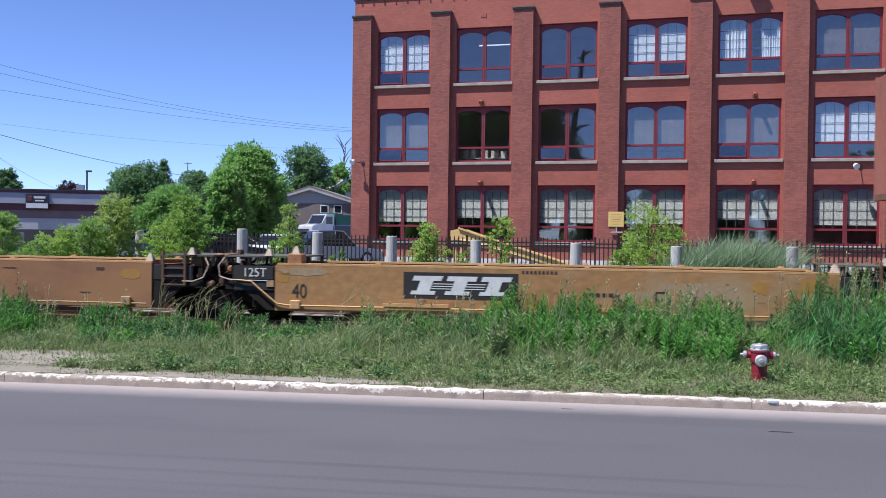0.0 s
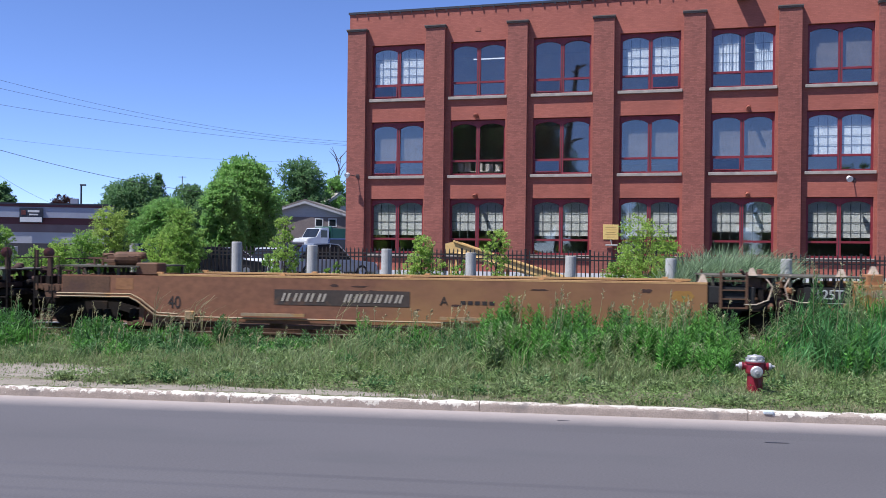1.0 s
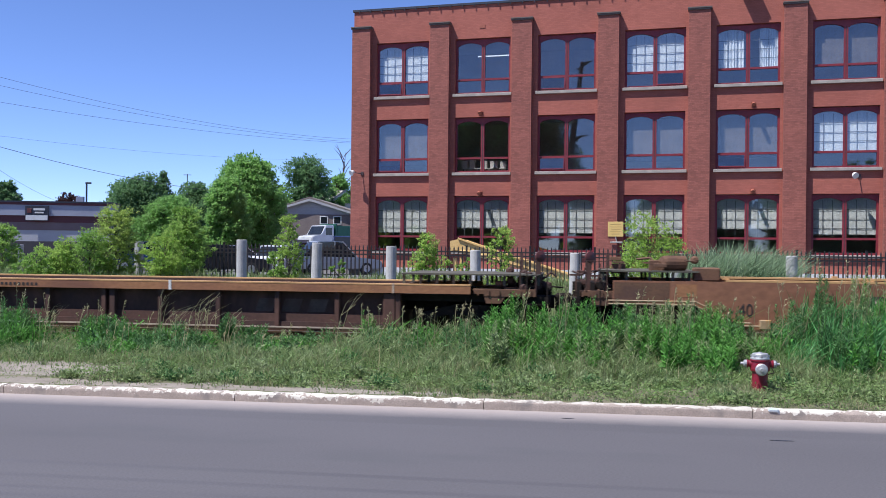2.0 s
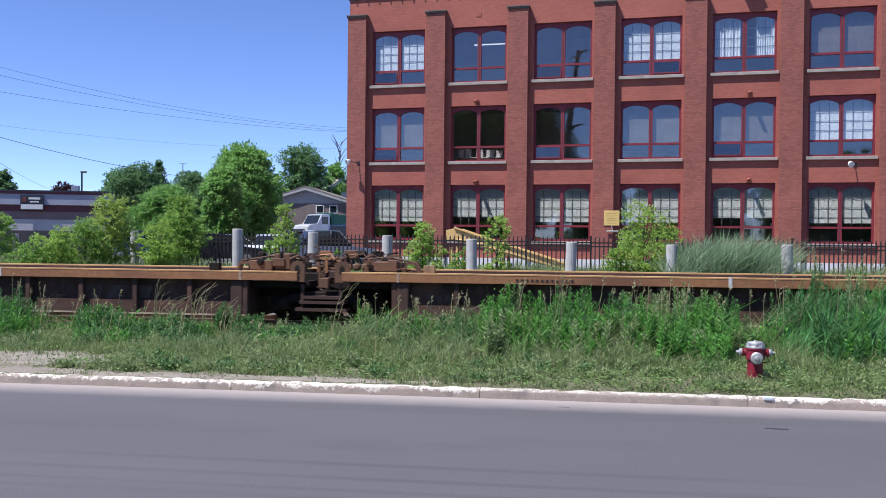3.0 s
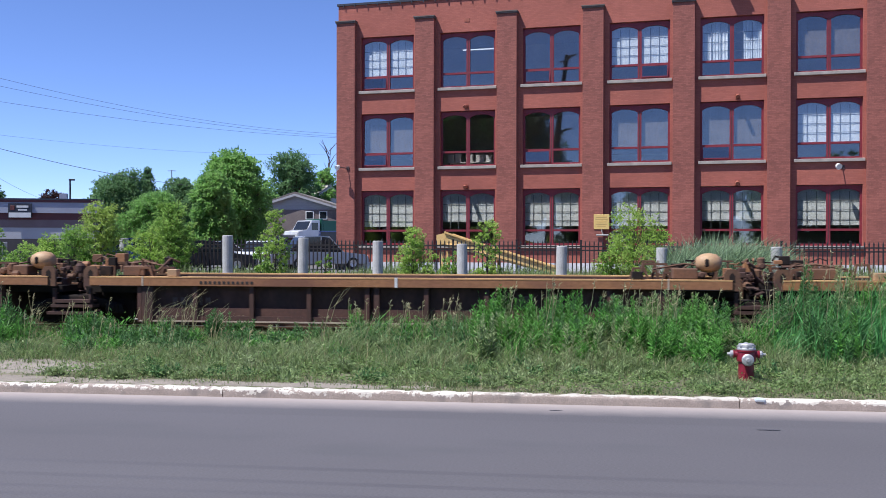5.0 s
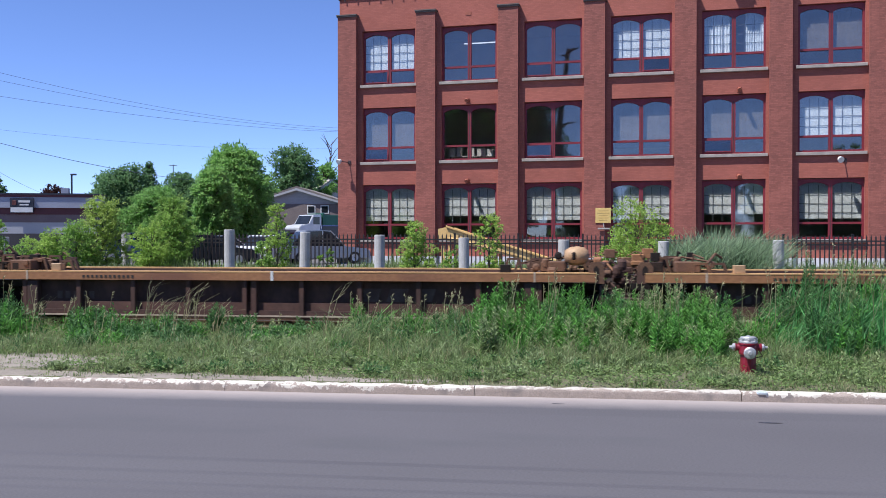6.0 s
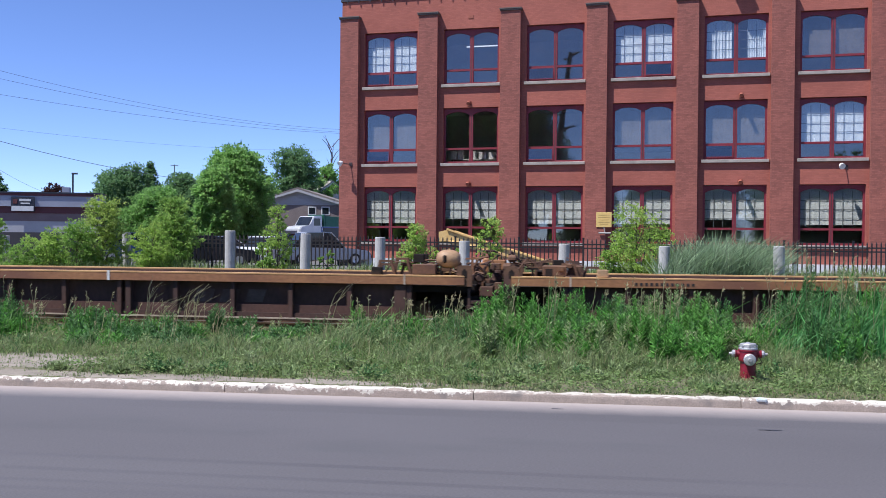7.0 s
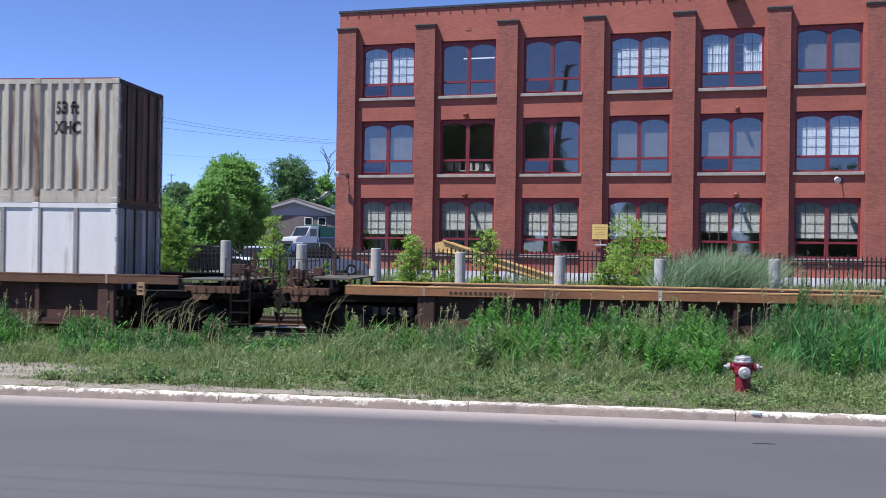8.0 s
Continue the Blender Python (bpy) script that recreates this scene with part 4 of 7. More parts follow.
def coupler_end(u, x, d, ochre=False, wheel=False):
    """Coupler, hand brake stand, grab irons and end deck at x; d points from the end into the wagon."""
    bm = B()
    box(bm, min(x + 0.12 * d, x + 1.4 * d), max(x + 0.12 * d, x + 1.4 * d), -0.16, 0.16, 0.62, 0.92, 0.02)
    box(bm, min(x - 0.10 * d, x + 0.2 * d), max(x - 0.10 * d, x + 0.2 * d), -0.2, 0.14, 0.55, 0.98, 0.05)
    tube(bm, [(x + 0.1 * d, -0.3, 0.72), (x + 0.0, -0.35, 0.45), (x - 0.05 * d, -0.3, 0.25), (x - 0.12 * d, -0.2, 0.45)], 0.03, 6)
    tube(bm, [(x + 0.15 * d, -1.2, 0.95), (x + 0.12 * d, -0.5, 0.8), (x + 0.05 * d, -0.25, 0.9)], 0.016, 6)
    part("coupler", bm, M_BLACK, u, "black cast coupler with air hose")
    x0, x1 = sorted((x + (0.35 if d > 0 else 0.6) * d, x + (1.2 if ochre else (1.5 if d > 0 else 2.0)) * d))
    bm = box(B(), x0, x1, -1.40, 1.40, 0.98, 1.10, 0.01)
    for y in (-1.44, 1.38):
        box(bm, x0 + 0.25, x1, y, y + 0.06, 0.94, 1.10)
        prism(bm, [(x0 + 0.3, 0.78), (x0 + 0.62, 0.78), (x0 + 0.72, 0.94), (x0 + 0.25, 0.94)], y + 0.01, y + 0.05)
    for k in range(6):
        px = x0 + (x1 - x0) * (k + 0.5) / 6
        box(bm, px - 0.02, px + 0.02, -1.46, -1.44, 0.96, 1.08)
    part("end_deck", bm, M_BROWN, u, "rusty brown end platform")
    clutter(u, x + 0.8 * d, 0.55, 1.1, 1.5, int(abs(x) * 100) + d, M_SILL, 18)
    clutter(u, x + 0.85 * d, 0.5, 0.7, 1.2, int(abs(x) * 100) + d + 7, M_BLACK, 20)
    clutter(u, x + 0.95 * d, 0.5, 1.0, 1.3, int(abs(x) * 100) + d + 9, M_BROWN, 8)
    xs = x + 0.55 * d
    bm = B()
    box(bm, xs - 0.05, xs + 0.05, -1.15, -1.05, 1.1, 1.9 if wheel else 1.5)
    box(bm, xs + 0.5 * d - 0.04, xs + 0.5 * d + 0.04, 0.9, 1.0, 1.1, 1.9)
    tube(bm, [(xs - 0.05, -1.40, 1.1), (xs - 0.05, -1.40, 1.75), (xs + 0.4 * d, -1.40, 1.75), (xs + 0.4 * d, -1.40, 1.1)], 0.016, 6)
    tube(bm, [(xs + 0.1 * d, 1.0, 1.1), (xs + 0.1 * d, 1.0, 1.7), (xs + 0.1 * d, -0.6, 1.7)], 0.016, 6)
    part("brake_stand", bm, M_SILL, u, "dark rusty brake stand and grab irons")
    if wheel:
        bm = B()
        m = pose(xs, -1.17, 1.84, 90, 0, 35)
        turned(bm, [(0.03, 0.0), (0.11, 0.01), (0.13, 0.05), (0.13, 0.08), (0.04, 0.10)], 18, m)
        part("brake_wheel", bm, M_REDLAMP, u, "faded red hand brake housing")
    bm = B()
    for k in range(3):
        z = 0.22 + 0.27 * k
        box(bm, min(x + 0.35 * d, x + 0.8 * d), max(x + 0.35 * d, x + 0.8 * d), -1.46, -1.41, z, z + 0.03)
    box(bm, x + 0.35 * d - 0.012, x + 0.35 * d + 0.012, -1.45, -1.42, 0.2, 1.95)
    box(bm, x + 0.8 * d - 0.012, x + 0.8 * d + 0.012, -1.45, -1.42, 0.2, 1.7)
    part("end_ladder", bm, M_BLACK, u, "rusty steel end ladder")


def ribbed_unit(q0, q1, left, right, seed, group_label="grimy brown ribbed container well car with ochre top chords", chord=M_CHORD, tank=True, lift=0.0, side=M_DARKSIDE):
    """A rib-sided well unit; left and right: 'j' a joint, 'c' a coupler end."""
    L = q1 - q0
    c, h = (q0 + q1) / 2, (q1 - q0) / 2
    rnd = random.Random(seed)
    u = thing("well_car", LANE @ pose(c, V_TRACK, Z_RAIL), group_label, "railway wagon", "well cars of the train")
    MOVERS.append((u, c))
    a = -h + (0.55 if left == 'j' else 1.9)
    b = h - (0.50 if right == 'j' else 2.05)
    wa, wb = -h + (1.75 if left == 'j' else 3.6), h - (1.75 if right == 'j' else 3.7)
    for s in (-1, 1):
        # Top plate is coloured paler than the face to show it sunlit.
        bm = box(B(), a, b, min(s * 1.24, s * 1.50), max(s * 1.24, s * 1.50), 1.16 + lift, 1.19 + lift)
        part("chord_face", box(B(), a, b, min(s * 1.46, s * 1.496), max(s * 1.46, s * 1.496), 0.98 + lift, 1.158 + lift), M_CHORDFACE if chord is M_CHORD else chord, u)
        part("top_chord", bm, chord, u, "ochre top chord, colour lightened as if sunlit" if chord is M_CHORD else "rusty brown top chord")
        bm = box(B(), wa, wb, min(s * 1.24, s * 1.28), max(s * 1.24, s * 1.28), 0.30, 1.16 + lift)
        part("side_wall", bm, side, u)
        bm = box(B(), wa, wb, min(s * 1.2, s * 1.42), max(s * 1.2, s * 1.42), 0.13, 0.17)
        box(bm, wa, wb, min(s * 1.36, s * 1.40), max(s * 1.36, s * 1.40), 0.17, 0.28)
        part("bottom_sill", bm, M_SILL, u, "rusty brown bottom sill")
        # Added pale strip paints the sunlit ledge line; brown on the container car.
        part("sill_edge", box(B(), wa, wb, min(s * 1.421, s * 1.445), max(s * 1.421, s * 1.445), 0.14, 0.175), M_PIPE if seed < 16 else M_BROWN, u, "bottom sill edge, pale as if sunlit on ochre-chord cars")
        part("sill_slope", prism(B(), [(wa, 0.17), (wb, 0.17), (wb, 0.46), (wa, 0.46)], min(s * 1.285, s * 1.34), max(s * 1.285, s * 1.34)), M_REDSIDE, u)
        n = 9
        for k in range(n + 1):
            x = wa + (wb - wa) * k / n
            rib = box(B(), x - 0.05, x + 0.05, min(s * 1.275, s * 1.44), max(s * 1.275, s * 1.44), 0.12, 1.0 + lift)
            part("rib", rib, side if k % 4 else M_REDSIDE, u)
            if k in (4,):
                part("rib", box(B(), x + 0.16, x + 0.28, min(s * 1.275, s * 1.44), max(s * 1.275, s * 1.44), 0.12, 1.0), M_SILL, u)
        for x in (wa + 0.2, wb - 0.2):
            part("gusset", box(B(), x - 0.14, x + 0.14, min(s * 1.275, s * 1.45), max(s * 1.275, s * 1.45), 0.12, 0.97 + lift, 0.02), side, u)
    if lift:
        for x, z in ((wb - 2.95, 0.78), (wb + 0.75, 1.0)):
            part("stencil_plate", box(B(), x - 0.09, x + 0.09, -1.512, -1.445, z - 0.14, z + 0.16), M_TANK, u, "pale stencilled plate")
            part("stencil_bar", box(box(B(), x - 0.05, x + 0.05, -1.516, -1.513, z + 0.03, z + 0.07), x - 0.05, x + 0.05, -1.516, -1.513, z - 0.06, z - 0.02), M_STENCIL, u)
    bars = B()
    for k in range(12):
        box(bars, -4.6 + k * 0.11, -4.54 + k * 0.11, -1.504, -1.499, 1.03 + lift, 1.09 + lift)
    tagged(part("stencil_bar", bars, M_STENCIL, u), kind="stuff")
    bars = B()
    for k in range(5):
        box(bars, -h + 2.5 + k * 0.2, -h + 2.62 + k * 0.2, -1.29, -1.281, 0.52, 0.70)
    for k in range(3):
        prism(bars, [(2.0 + k * 0.62, 0.50), (2.42 + k * 0.62, 0.50), (2.52 + k * 0.62, 0.80), (2.10 + k * 0.62, 0.80)], -1.29, -1.281)
    tagged(part("faded_stencil", bars, M_FADED, u, "faded grey stencil marks"), kind="stuff")
    part("chord_seam", box(B(), -0.03, 0.03, -1.505, -1.44, 0.975 + lift, 1.197 + lift), M_WHITE, u)
    for x in (wa + 0.1, wb - 0.1):
        part("chord_seam", box(B(), x - 0.02, x + 0.02, -1.504, -1.44, 0.975 + lift, 1.196 + lift), M_PIPE, u)
    bm = B()
    for k in range(7):
        x = wa + 0.8 + (wb - wa - 1.6) * k / 6
        box(bm, x - 0.15, x + 0.15, -1.25, 1.25, 0.13 + lift, 0.20 + lift)
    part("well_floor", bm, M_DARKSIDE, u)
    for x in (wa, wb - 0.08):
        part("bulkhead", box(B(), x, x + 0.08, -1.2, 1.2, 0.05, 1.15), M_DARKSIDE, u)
    for end, kind in ((-1, left), (1, right)):
        x_end = end * h
        w_end = wa if end < 0 else wb
        x0, x1 = sorted((x_end - 0.3 * end, w_end))
        bm = box(B(), x0, x1, -1.2, 1.2, 0.80, 0.95)
        box(bm, x0, x1, -0.4, 0.4, 0.55, 1.1)
        part("end_frame", bm, M_BLACK, u, "black end framing")
        edge = a if end < 0 else b
        if kind == 'j':
            for s in (-1, 1):
                bm = B()
                y = s * 1.38
                prism(bm, [(edge - 0.17, 0.95), (edge + 0.17, 0.95), (edge + 0.17, 1.32), (edge + 0.10, 1.42), (edge - 0.10, 1.42), (edge - 0.17, 1.32)], min(y, y + 0.08 * s), max(y, y + 0.08 * s))
                part("bracket", bm, M_BROWN, u, "rusty end bracket")
                part("bracket_slot", prism(B(), [(edge - 0.06, 1.14), (edge + 0.06, 1.14), (edge + 0.06, 1.28), (edge, 1.35), (edge - 0.06, 1.28)], min(y - 0.004, y + 0.084 * s), max(y - 0.004, y + 0.084 * s)) if s < 0 else box(B(), edge - 0.06, edge + 0.06, y, y + 0.09, 1.14, 1.38), M_BLACK, u)
            # boxes and stands over the deck
            xi = edge - end * 0.95
            part("equipment_box", box(B(), xi - 0.27, xi + 0.27, -1.2, -0.75, 1.19, 1.43, 0.02), M_BROWN, u)
            bm = B()
            for k in range(7):
                px = edge - end * rnd.uniform(0.15, 1.9)
                py = rnd.uniform(-1.2, 1.0)
                hh = rnd.uniform(1.35, 1.58)
                prism(bm, [(px - 0.24, 1.1), (px - 0.18, 1.1), (px - 0.10, hh - 0.05), (px + 0.10, hh - 0.05), (px + 0.2, 1.1), (px + 0.26, 1.1), (px + 0.15, hh), (px - 0.15, hh)], py - 0.04, py + 0.04)
            tube(bm, [(edge - end * 0.2, -0.6, 1.45), (edge - end * 0.9, -0.6, 1.52), (edge - end * 1.6, -0.7, 1.4)], 0.025, 6)
            clutter(u, edge - end * 0.8, 0.7, 1.2, 1.5, seed * 3 + end, M_BROWN, 12)
            clutter(u, edge - end * 0.6, 0.6, 1.2, 1.6, seed * 5 + end, M_BLACK, 12)
            tagged(part("rack", bm, M_BROWN, u, "rusty brown stands and bars"), kind="stuff")
            part("chord_block", box(B(), edge - end * 2.0 - 0.12, edge - end * 2.0 + 0.12, -1.45, -1.25, 1.19, 1.36, 0.01), M_TANK if end < 0 else M_BLACK, u)
    if right == 'j':
        # air reservoir and brake gear over the joint, carried by this unit
        bm = B()
        if not tank:
            box(bm, h - 1.15, h - 0.75, -1.15, -0.7, 1.2, 1.6, 0.03)
        m = pose(h - 1.0, -0.95, 1.55, 0, 90, 8)
        tank and turned(bm, [(0.03, -0.20), (0.13, -0.18), (0.20, -0.06), (0.22, 0.10), (0.19, 0.25), (0.12, 0.34), (0.03, 0.36)], 18, m)
        part("air_reservoir" if tank else "valve_box", bm, M_TANK if tank else M_BROWN, u, "dusty tan air reservoir" if tank else "rusty valve box", smooth=tank)
        part("reservoir_slot", box(B(), h - 1.03, h - 0.94, -1.18, -1.08, 1.46, 1.64, 0.03), M_BLACK, u)
        brake_gear(u, h + 0.05, 1, seed + 5)
        bm = B()
        for k, z in enumerate((0.28, 0.45, 0.56)):
            box(bm, h - 0.55 + 0.1 * k, h + 0.65 - 0.06 * k, -1.45, -1.1, z, z + 0.07)
        for x in (h - 0.4, h + 0.5):
            box(bm, x - 0.03, x + 0.03, -1.4, -1.3, 0.28, 0.9)
        part("step", bm, M_SILL, u, "rusty brown joint steps")
        truck(u, h)
    if left == 'c':
        coupler_end(u, -h, 1)
        walkway(u, -h + 0.6, a + 0.1, 1.30)
        truck(u, -h + 2.05)
    if right == 'c':
        coupler_end(u, h, -1, wheel=seed == 11)
        walkway(u, b - (1.6 if seed == 11 else 0.1), h - 0.5, 1.40 if seed == 11 else 1.22)
        truck(u, h - 2.1)
    return u


def words_ttx(u, a, b):
    """White slab letters with speed lines on a black plate: drawn as plain bars and shapes."""
    x0, x1 = a + 3.0, a + 5.58
    part("logo_plate", box(B(), x0, x1, -1.486, -1.474, 0.64, 1.23), M_PANELBLACK, u, "black plate with white slab emblem")
    w = (x1 - x0 - 0.3)

    def slab(*pts):
        part("emblem_bar", prism(B(), [(x0 + 0.12 + px * w + (pz - 0.5) * 0.16, 0.73 + pz * 0.42) for px, pz in pts], -1.492, -1.487), M_WHITE, u)
    for o in (0.0, 0.34, 0.68):
        slab((o + 0.02, 0.74), (o + 0.31, 0.74), (o + 0.31, 1.0), (o + 0.02, 1.0))
        slab((o + 0.10, 0.2), (o + 0.23, 0.2), (o + 0.23, 0.74), (o + 0.10, 0.74))
        slab((o + 0.05, 0.0), (o + 0.29, 0.0), (o + 0.29, 0.2), (o + 0.05, 0.2))
    for k in range(3):
        z = 0.30 + 0.13 * k
        slab((0.24, z), (0.46, z), (0.46, z + 0.045), (0.24, z + 0.045))
        slab((0.57, z), (0.76, z), (0.76, z + 0.045), (0.57, z + 0.045))
    lettering("40", 0.45, a + 0.58, -1.485, 0.60, M_STENCIL, u, "dark stencilled number", width=0.8)
    bars = B()
    for k in range(9):
        box(bars, a + 5.66 + k * 0.09, a + 5.71 + k * 0.09, -1.486, -1.478, 1.24, 1.30)
    for k in range(6):
        box(bars, a + 7.0 + k * 0.14, a + 7.09 + k * 0.14, -1.486, -1.478, 0.76, 0.84)
    tagged(part("stencil_bar", bars, M_STENCIL, u), kind="stuff")
    br = B()
    box(br, a + 8.55, a + 8.8, -1.486, -1.478, 0.86, 0.90)
    box(br, a + 8.55, a + 8.6, -1.486, -1.478, 0.66, 0.86)
    part("stencil_bracket", br, M_STENCIL, u)


def words_number(u, a, b):
    """A black plate with the wagon's owner and number as plain bars."""
    x0 = LETTER_X0
    x1 = x0 + 3.15
    part("number_plate", box(B(), x0, x1, -1.486, -1.474, 0.72, 1.07), M_WORNPANEL, u, "worn dark plate with pale lettering")

    def glyph(px, w):
        k = 0.07
        for q0, q1 in ((0, 0.055), (w - 0.055, w)):
            pts = [(px + q0, 0.80), (px + q1, 0.80), (px + q1 + k, 0.99), (px + q0 + k, 0.99)]
            part("number_bar", prism(B(), pts, -1.492, -1.487), M_PALELETTER, u)
    for k in range(4):
        glyph(x0 + 0.16 + k * 0.28, 0.17)
    for k in range(6):
        glyph(x0 + 1.62 + k * 0.235, 0.15)
    lettering("40", 0.40, a + 2.80, -1.485, 0.60, M_STENCIL, u, "faint dark stencilled number", width=0.8)
    lettering("A", 0.28, x1 + 0.78, -1.485, 0.78, M_STENCIL, u, "dark stencilled letter")
    bars = B()
    for k in range(5):
        box(bars, x1 + 1.15 + k * 0.16, x1 + 1.27 + k * 0.16, -1.486, -1.478, 0.80, 0.88)
    tagged(part("stencil_bar", bars, M_STENCIL, u), kind="stuff")


QA, QZ, QB, QC, QD, QE, QF, QG = -8.21, 7.16, -25.71, -43.91, -59.56, -75.24, -90.91, -108.66
LETTER_X0 = (-6.68 - 12.75) - (QA + QB) / 2
lead = ochre_unit(QZ, QZ + 15.5, False, lambda u, a, b: None, M_ORANGE, 1)
ochre_unit(QA, QZ, False, words_ttx, M_ORANGE, 2)
ochre_unit(QB, QA, True, words_number, M_RUSTORANGE, 3)
ribbed_unit(QC, QB, 'j', 'c', 11)
ribbed_unit(QD, QC, 'j', 'j', 12, tank=False)
ribbed_unit(QE, QD, 'j', 'j', 13)
ribbed_unit(QF, QE, 'j', 'j', 14)
ribbed_unit(QG, QF, 'c', 'j', 15)
ribbed_unit(QG - 24.0, QG, 'c', 'c', 16, "dark brown ribbed well car carrying stacked containers", M_BROWN, lift=0.14, side=M_REDSIDE)


def drape(o, prof):
    """Lays painted lettering into the corrugation that prof describes."""
    bm = B()
    bm.from_mesh(o.data)
    x_off = o.matrix_basis.translation.x
    for x, d in prof:
        bmesh.ops.bisect_plane(bm, geom=bm.verts[:] + bm.edges[:] + bm.faces[:], plane_co=(x - x_off, 0, 0), plane_no=(1, 0, 0))
    xs, ds = [x for x, d in prof], [d for x, d in prof]
    for v in bm.verts:
        v.co.z -= float(np.interp(v.co.x + x_off, xs, ds))
    bm.to_mesh(o.data)
    bm.free()


def container(name, q_right, length, z0, height, side, end, rails, label, plain=False, words=False):
    """A corrugated freight container whose right end is at q_right."""
    c = q_right - length / 2
    o = thing(name, LANE @ pose(c, V_TRACK, Z_RAIL + z0), label, "freight container", "containers on the train")
    MOVERS.append((o, c))
    h, w = length / 2, 1.22
    for s in (-1, 1):
        y = s * w
        bm = B()
        n_ribs = int(length / (0.92 if plain else 0.275))
        step = (length - 0.3) / n_ribs
        prof = []
        for k in range(n_ribs):
            x = -h + 0.15 + k * step
            d = 0.03 if plain else 0.05
            if plain:
                prof += [(x, 0), (x + 0.10, 0), (x + 0.12, d), (x + step - 0.02, d), (x + step, 0)]
            else:
                prof += [(x, 0), (x + step * 0.36, 0), (x + step * 0.5, d), (x + step * 0.86, d), (x + step, 0)]
        lo = [bm.verts.new((x, y - s * d, 0.32)) for x, d in prof]
        hi = [bm.verts.new((x, y - s * d, height - 0.11)) for x, d in prof]
        for k in range(len(prof) - 1):
            f = bm.faces.new((lo[k], lo[k + 1], hi[k + 1], hi[k]))
            f.material_index = 1 if plain and k % 5 != 2 else 0
        part("side_panel", bm, [side, M_BOXRIB], o)
        part("bottom_rail", box(B(), -h, h, min(y, y - 0.06 * s), max(y, y - 0.06 * s), 0.0, 0.15), side, o)
        part("bottom_strip", box(B(), -h + 0.15, h - 0.15, min(y - 0.012 * s, y - 0.05 * s), max(y - 0.012 * s, y - 0.05 * s), 0.15, 0.32), side, o)
        part("top_rail", box(B(), -h, h, min(y, y - 0.08 * s), max(y, y - 0.08 * s), height - 0.11, height), side, o)
        part("roof_edge", box(B(), -h, h, min(y - 0.02 * s, y - 0.08 * s), max(y - 0.02 * s, y - 0.08 * s), height + 0.002, height + 0.03), rails, o)
        for x in (-h, h - 0.15, -6.1, 5.95):
            part("corner_post", box(B(), x, x + 0.15, min(y + 0.006 * s, y - 0.1 * s), max(y + 0.006 * s, y - 0.1 * s), 0.0, height + 0.01), M_BOXPOST if words and abs(x) < 6.2 else side, o)
            for z in (0.0, height - 0.12):
                part("corner_casting", box(B(), x - 0.008, x + 0.165, min(y + 0.014 * s, y - 0.1 * s), max(y + 0.014 * s, y - 0.1 * s), z, z + 0.13, 0.01), side, o)
    part("roof", box(B(), -h, h, -w + 0.08, w - 0.08, height - 0.05, height - 0.01), side, o)
    part("floor", box(B(), -h, h, -w + 0.08, w - 0.08, 0.0, 0.14), M_BROWN, o)
    part("front_wall", box(B(), -h, -h + 0.06, -w + 0.08, w - 0.08, 0.14, height - 0.05), side, o)
    for s in (-1, 1):
        d = part("door", box(B(), h - 0.08, h - 0.005, min(s * 0.008, s * (w - 0.1)), max(s * 0.008, s * (w - 0.1)), 0.14, height - 0.1), end, o, "grimy end door")
        for k in range(3):
            y = s * (0.06 + k * 0.36)
            part("door_rib", box(B(), h - 0.006, h + 0.022, min(y, y + 0.18 * s), max(y, y + 0.18 * s), 0.2, height - 0.16, 0.01), end, d)
        for z in (0.4, 1.05, 1.75, 2.4):
            part("hinge", box(B(), h - 0.03, h + 0.03, min(s * (w - 0.11), s * (w + 0.008)), max(s * (w - 0.11), s * (w + 0.008)), z, z + 0.12), M_BOXRIB, d)
    part("door_header", box(B(), h - 0.08, h + 0.02, -w, w, height - 0.10, height + 0.004), M_FLASH, o)
    for y in (-0.85, -0.35, 0.35, 0.85):
        part("lock_rod", tube(B(), [(h + 0.035, y, 0.1), (h + 0.035, y, height - 0.1)], 0.02, 6), M_BLACK, o)
    part("door_edge", box(B(), h - 0.05, h + 0.025, w - 0.05, w + 0.004, 0, height), M_FLASH, o)
    if words:
        a = lettering("53 ft", 0.40, h - 1.30, -w - 0.006, height - 0.82, M_STENCIL, o, "dark painted container lettering", width=0.78, thick=0.014)
        b = lettering("XHC", 0.40, h - 1.27, -w - 0.006, height - 1.29, M_STENCIL, o, "dark painted container lettering", width=0.78, thick=0.014)
        near = [p for p in prof if p[0] > h - 2.2]
        drape(a, near)
        drape(b, near)
    return o


Q_BOX = -10.37 - SPEED * 8
container("container", Q_BOX, 16.15, 3.01, 2.95, M_BOXUP, M_BOXEND, M_BOXRED, "beige corrugated container with dark grimy end doors", words=True)
container("container", Q_BOX, 16.15, 0.34, 2.66, M_BOXLOW, M_BOXLOWEND, M_BOXLOW, "white ribbed container sitting in the well car", plain=True)
container("container", 7.05 + 16.15, 16.15, 3.02, 2.90, M_RUSTBOX, M_RUSTBOX, M_RUSTBOX, "rusted orange corrugated container, upper of a stack")
container("container", 7.05 + 16.15 - 1.98, 12.19, 0.14, 2.86, M_RUSTBOX, M_RUSTBOX, M_RUSTBOX, "rusted orange short container in the well car")

# ---------------- places by sight line: across, up, and metres ahead ----------------


def spot(x, y, ahead):
    """A place by its bearing at the start (x to 1568 across, y to 882 down), so many metres ahead."""
    X = (x - 784) / 1643.7 * ahead
    return X, ahead, EYE_Z + (423.5 + (x - 784) * 0.0134 - y) / 1643.7 * ahead


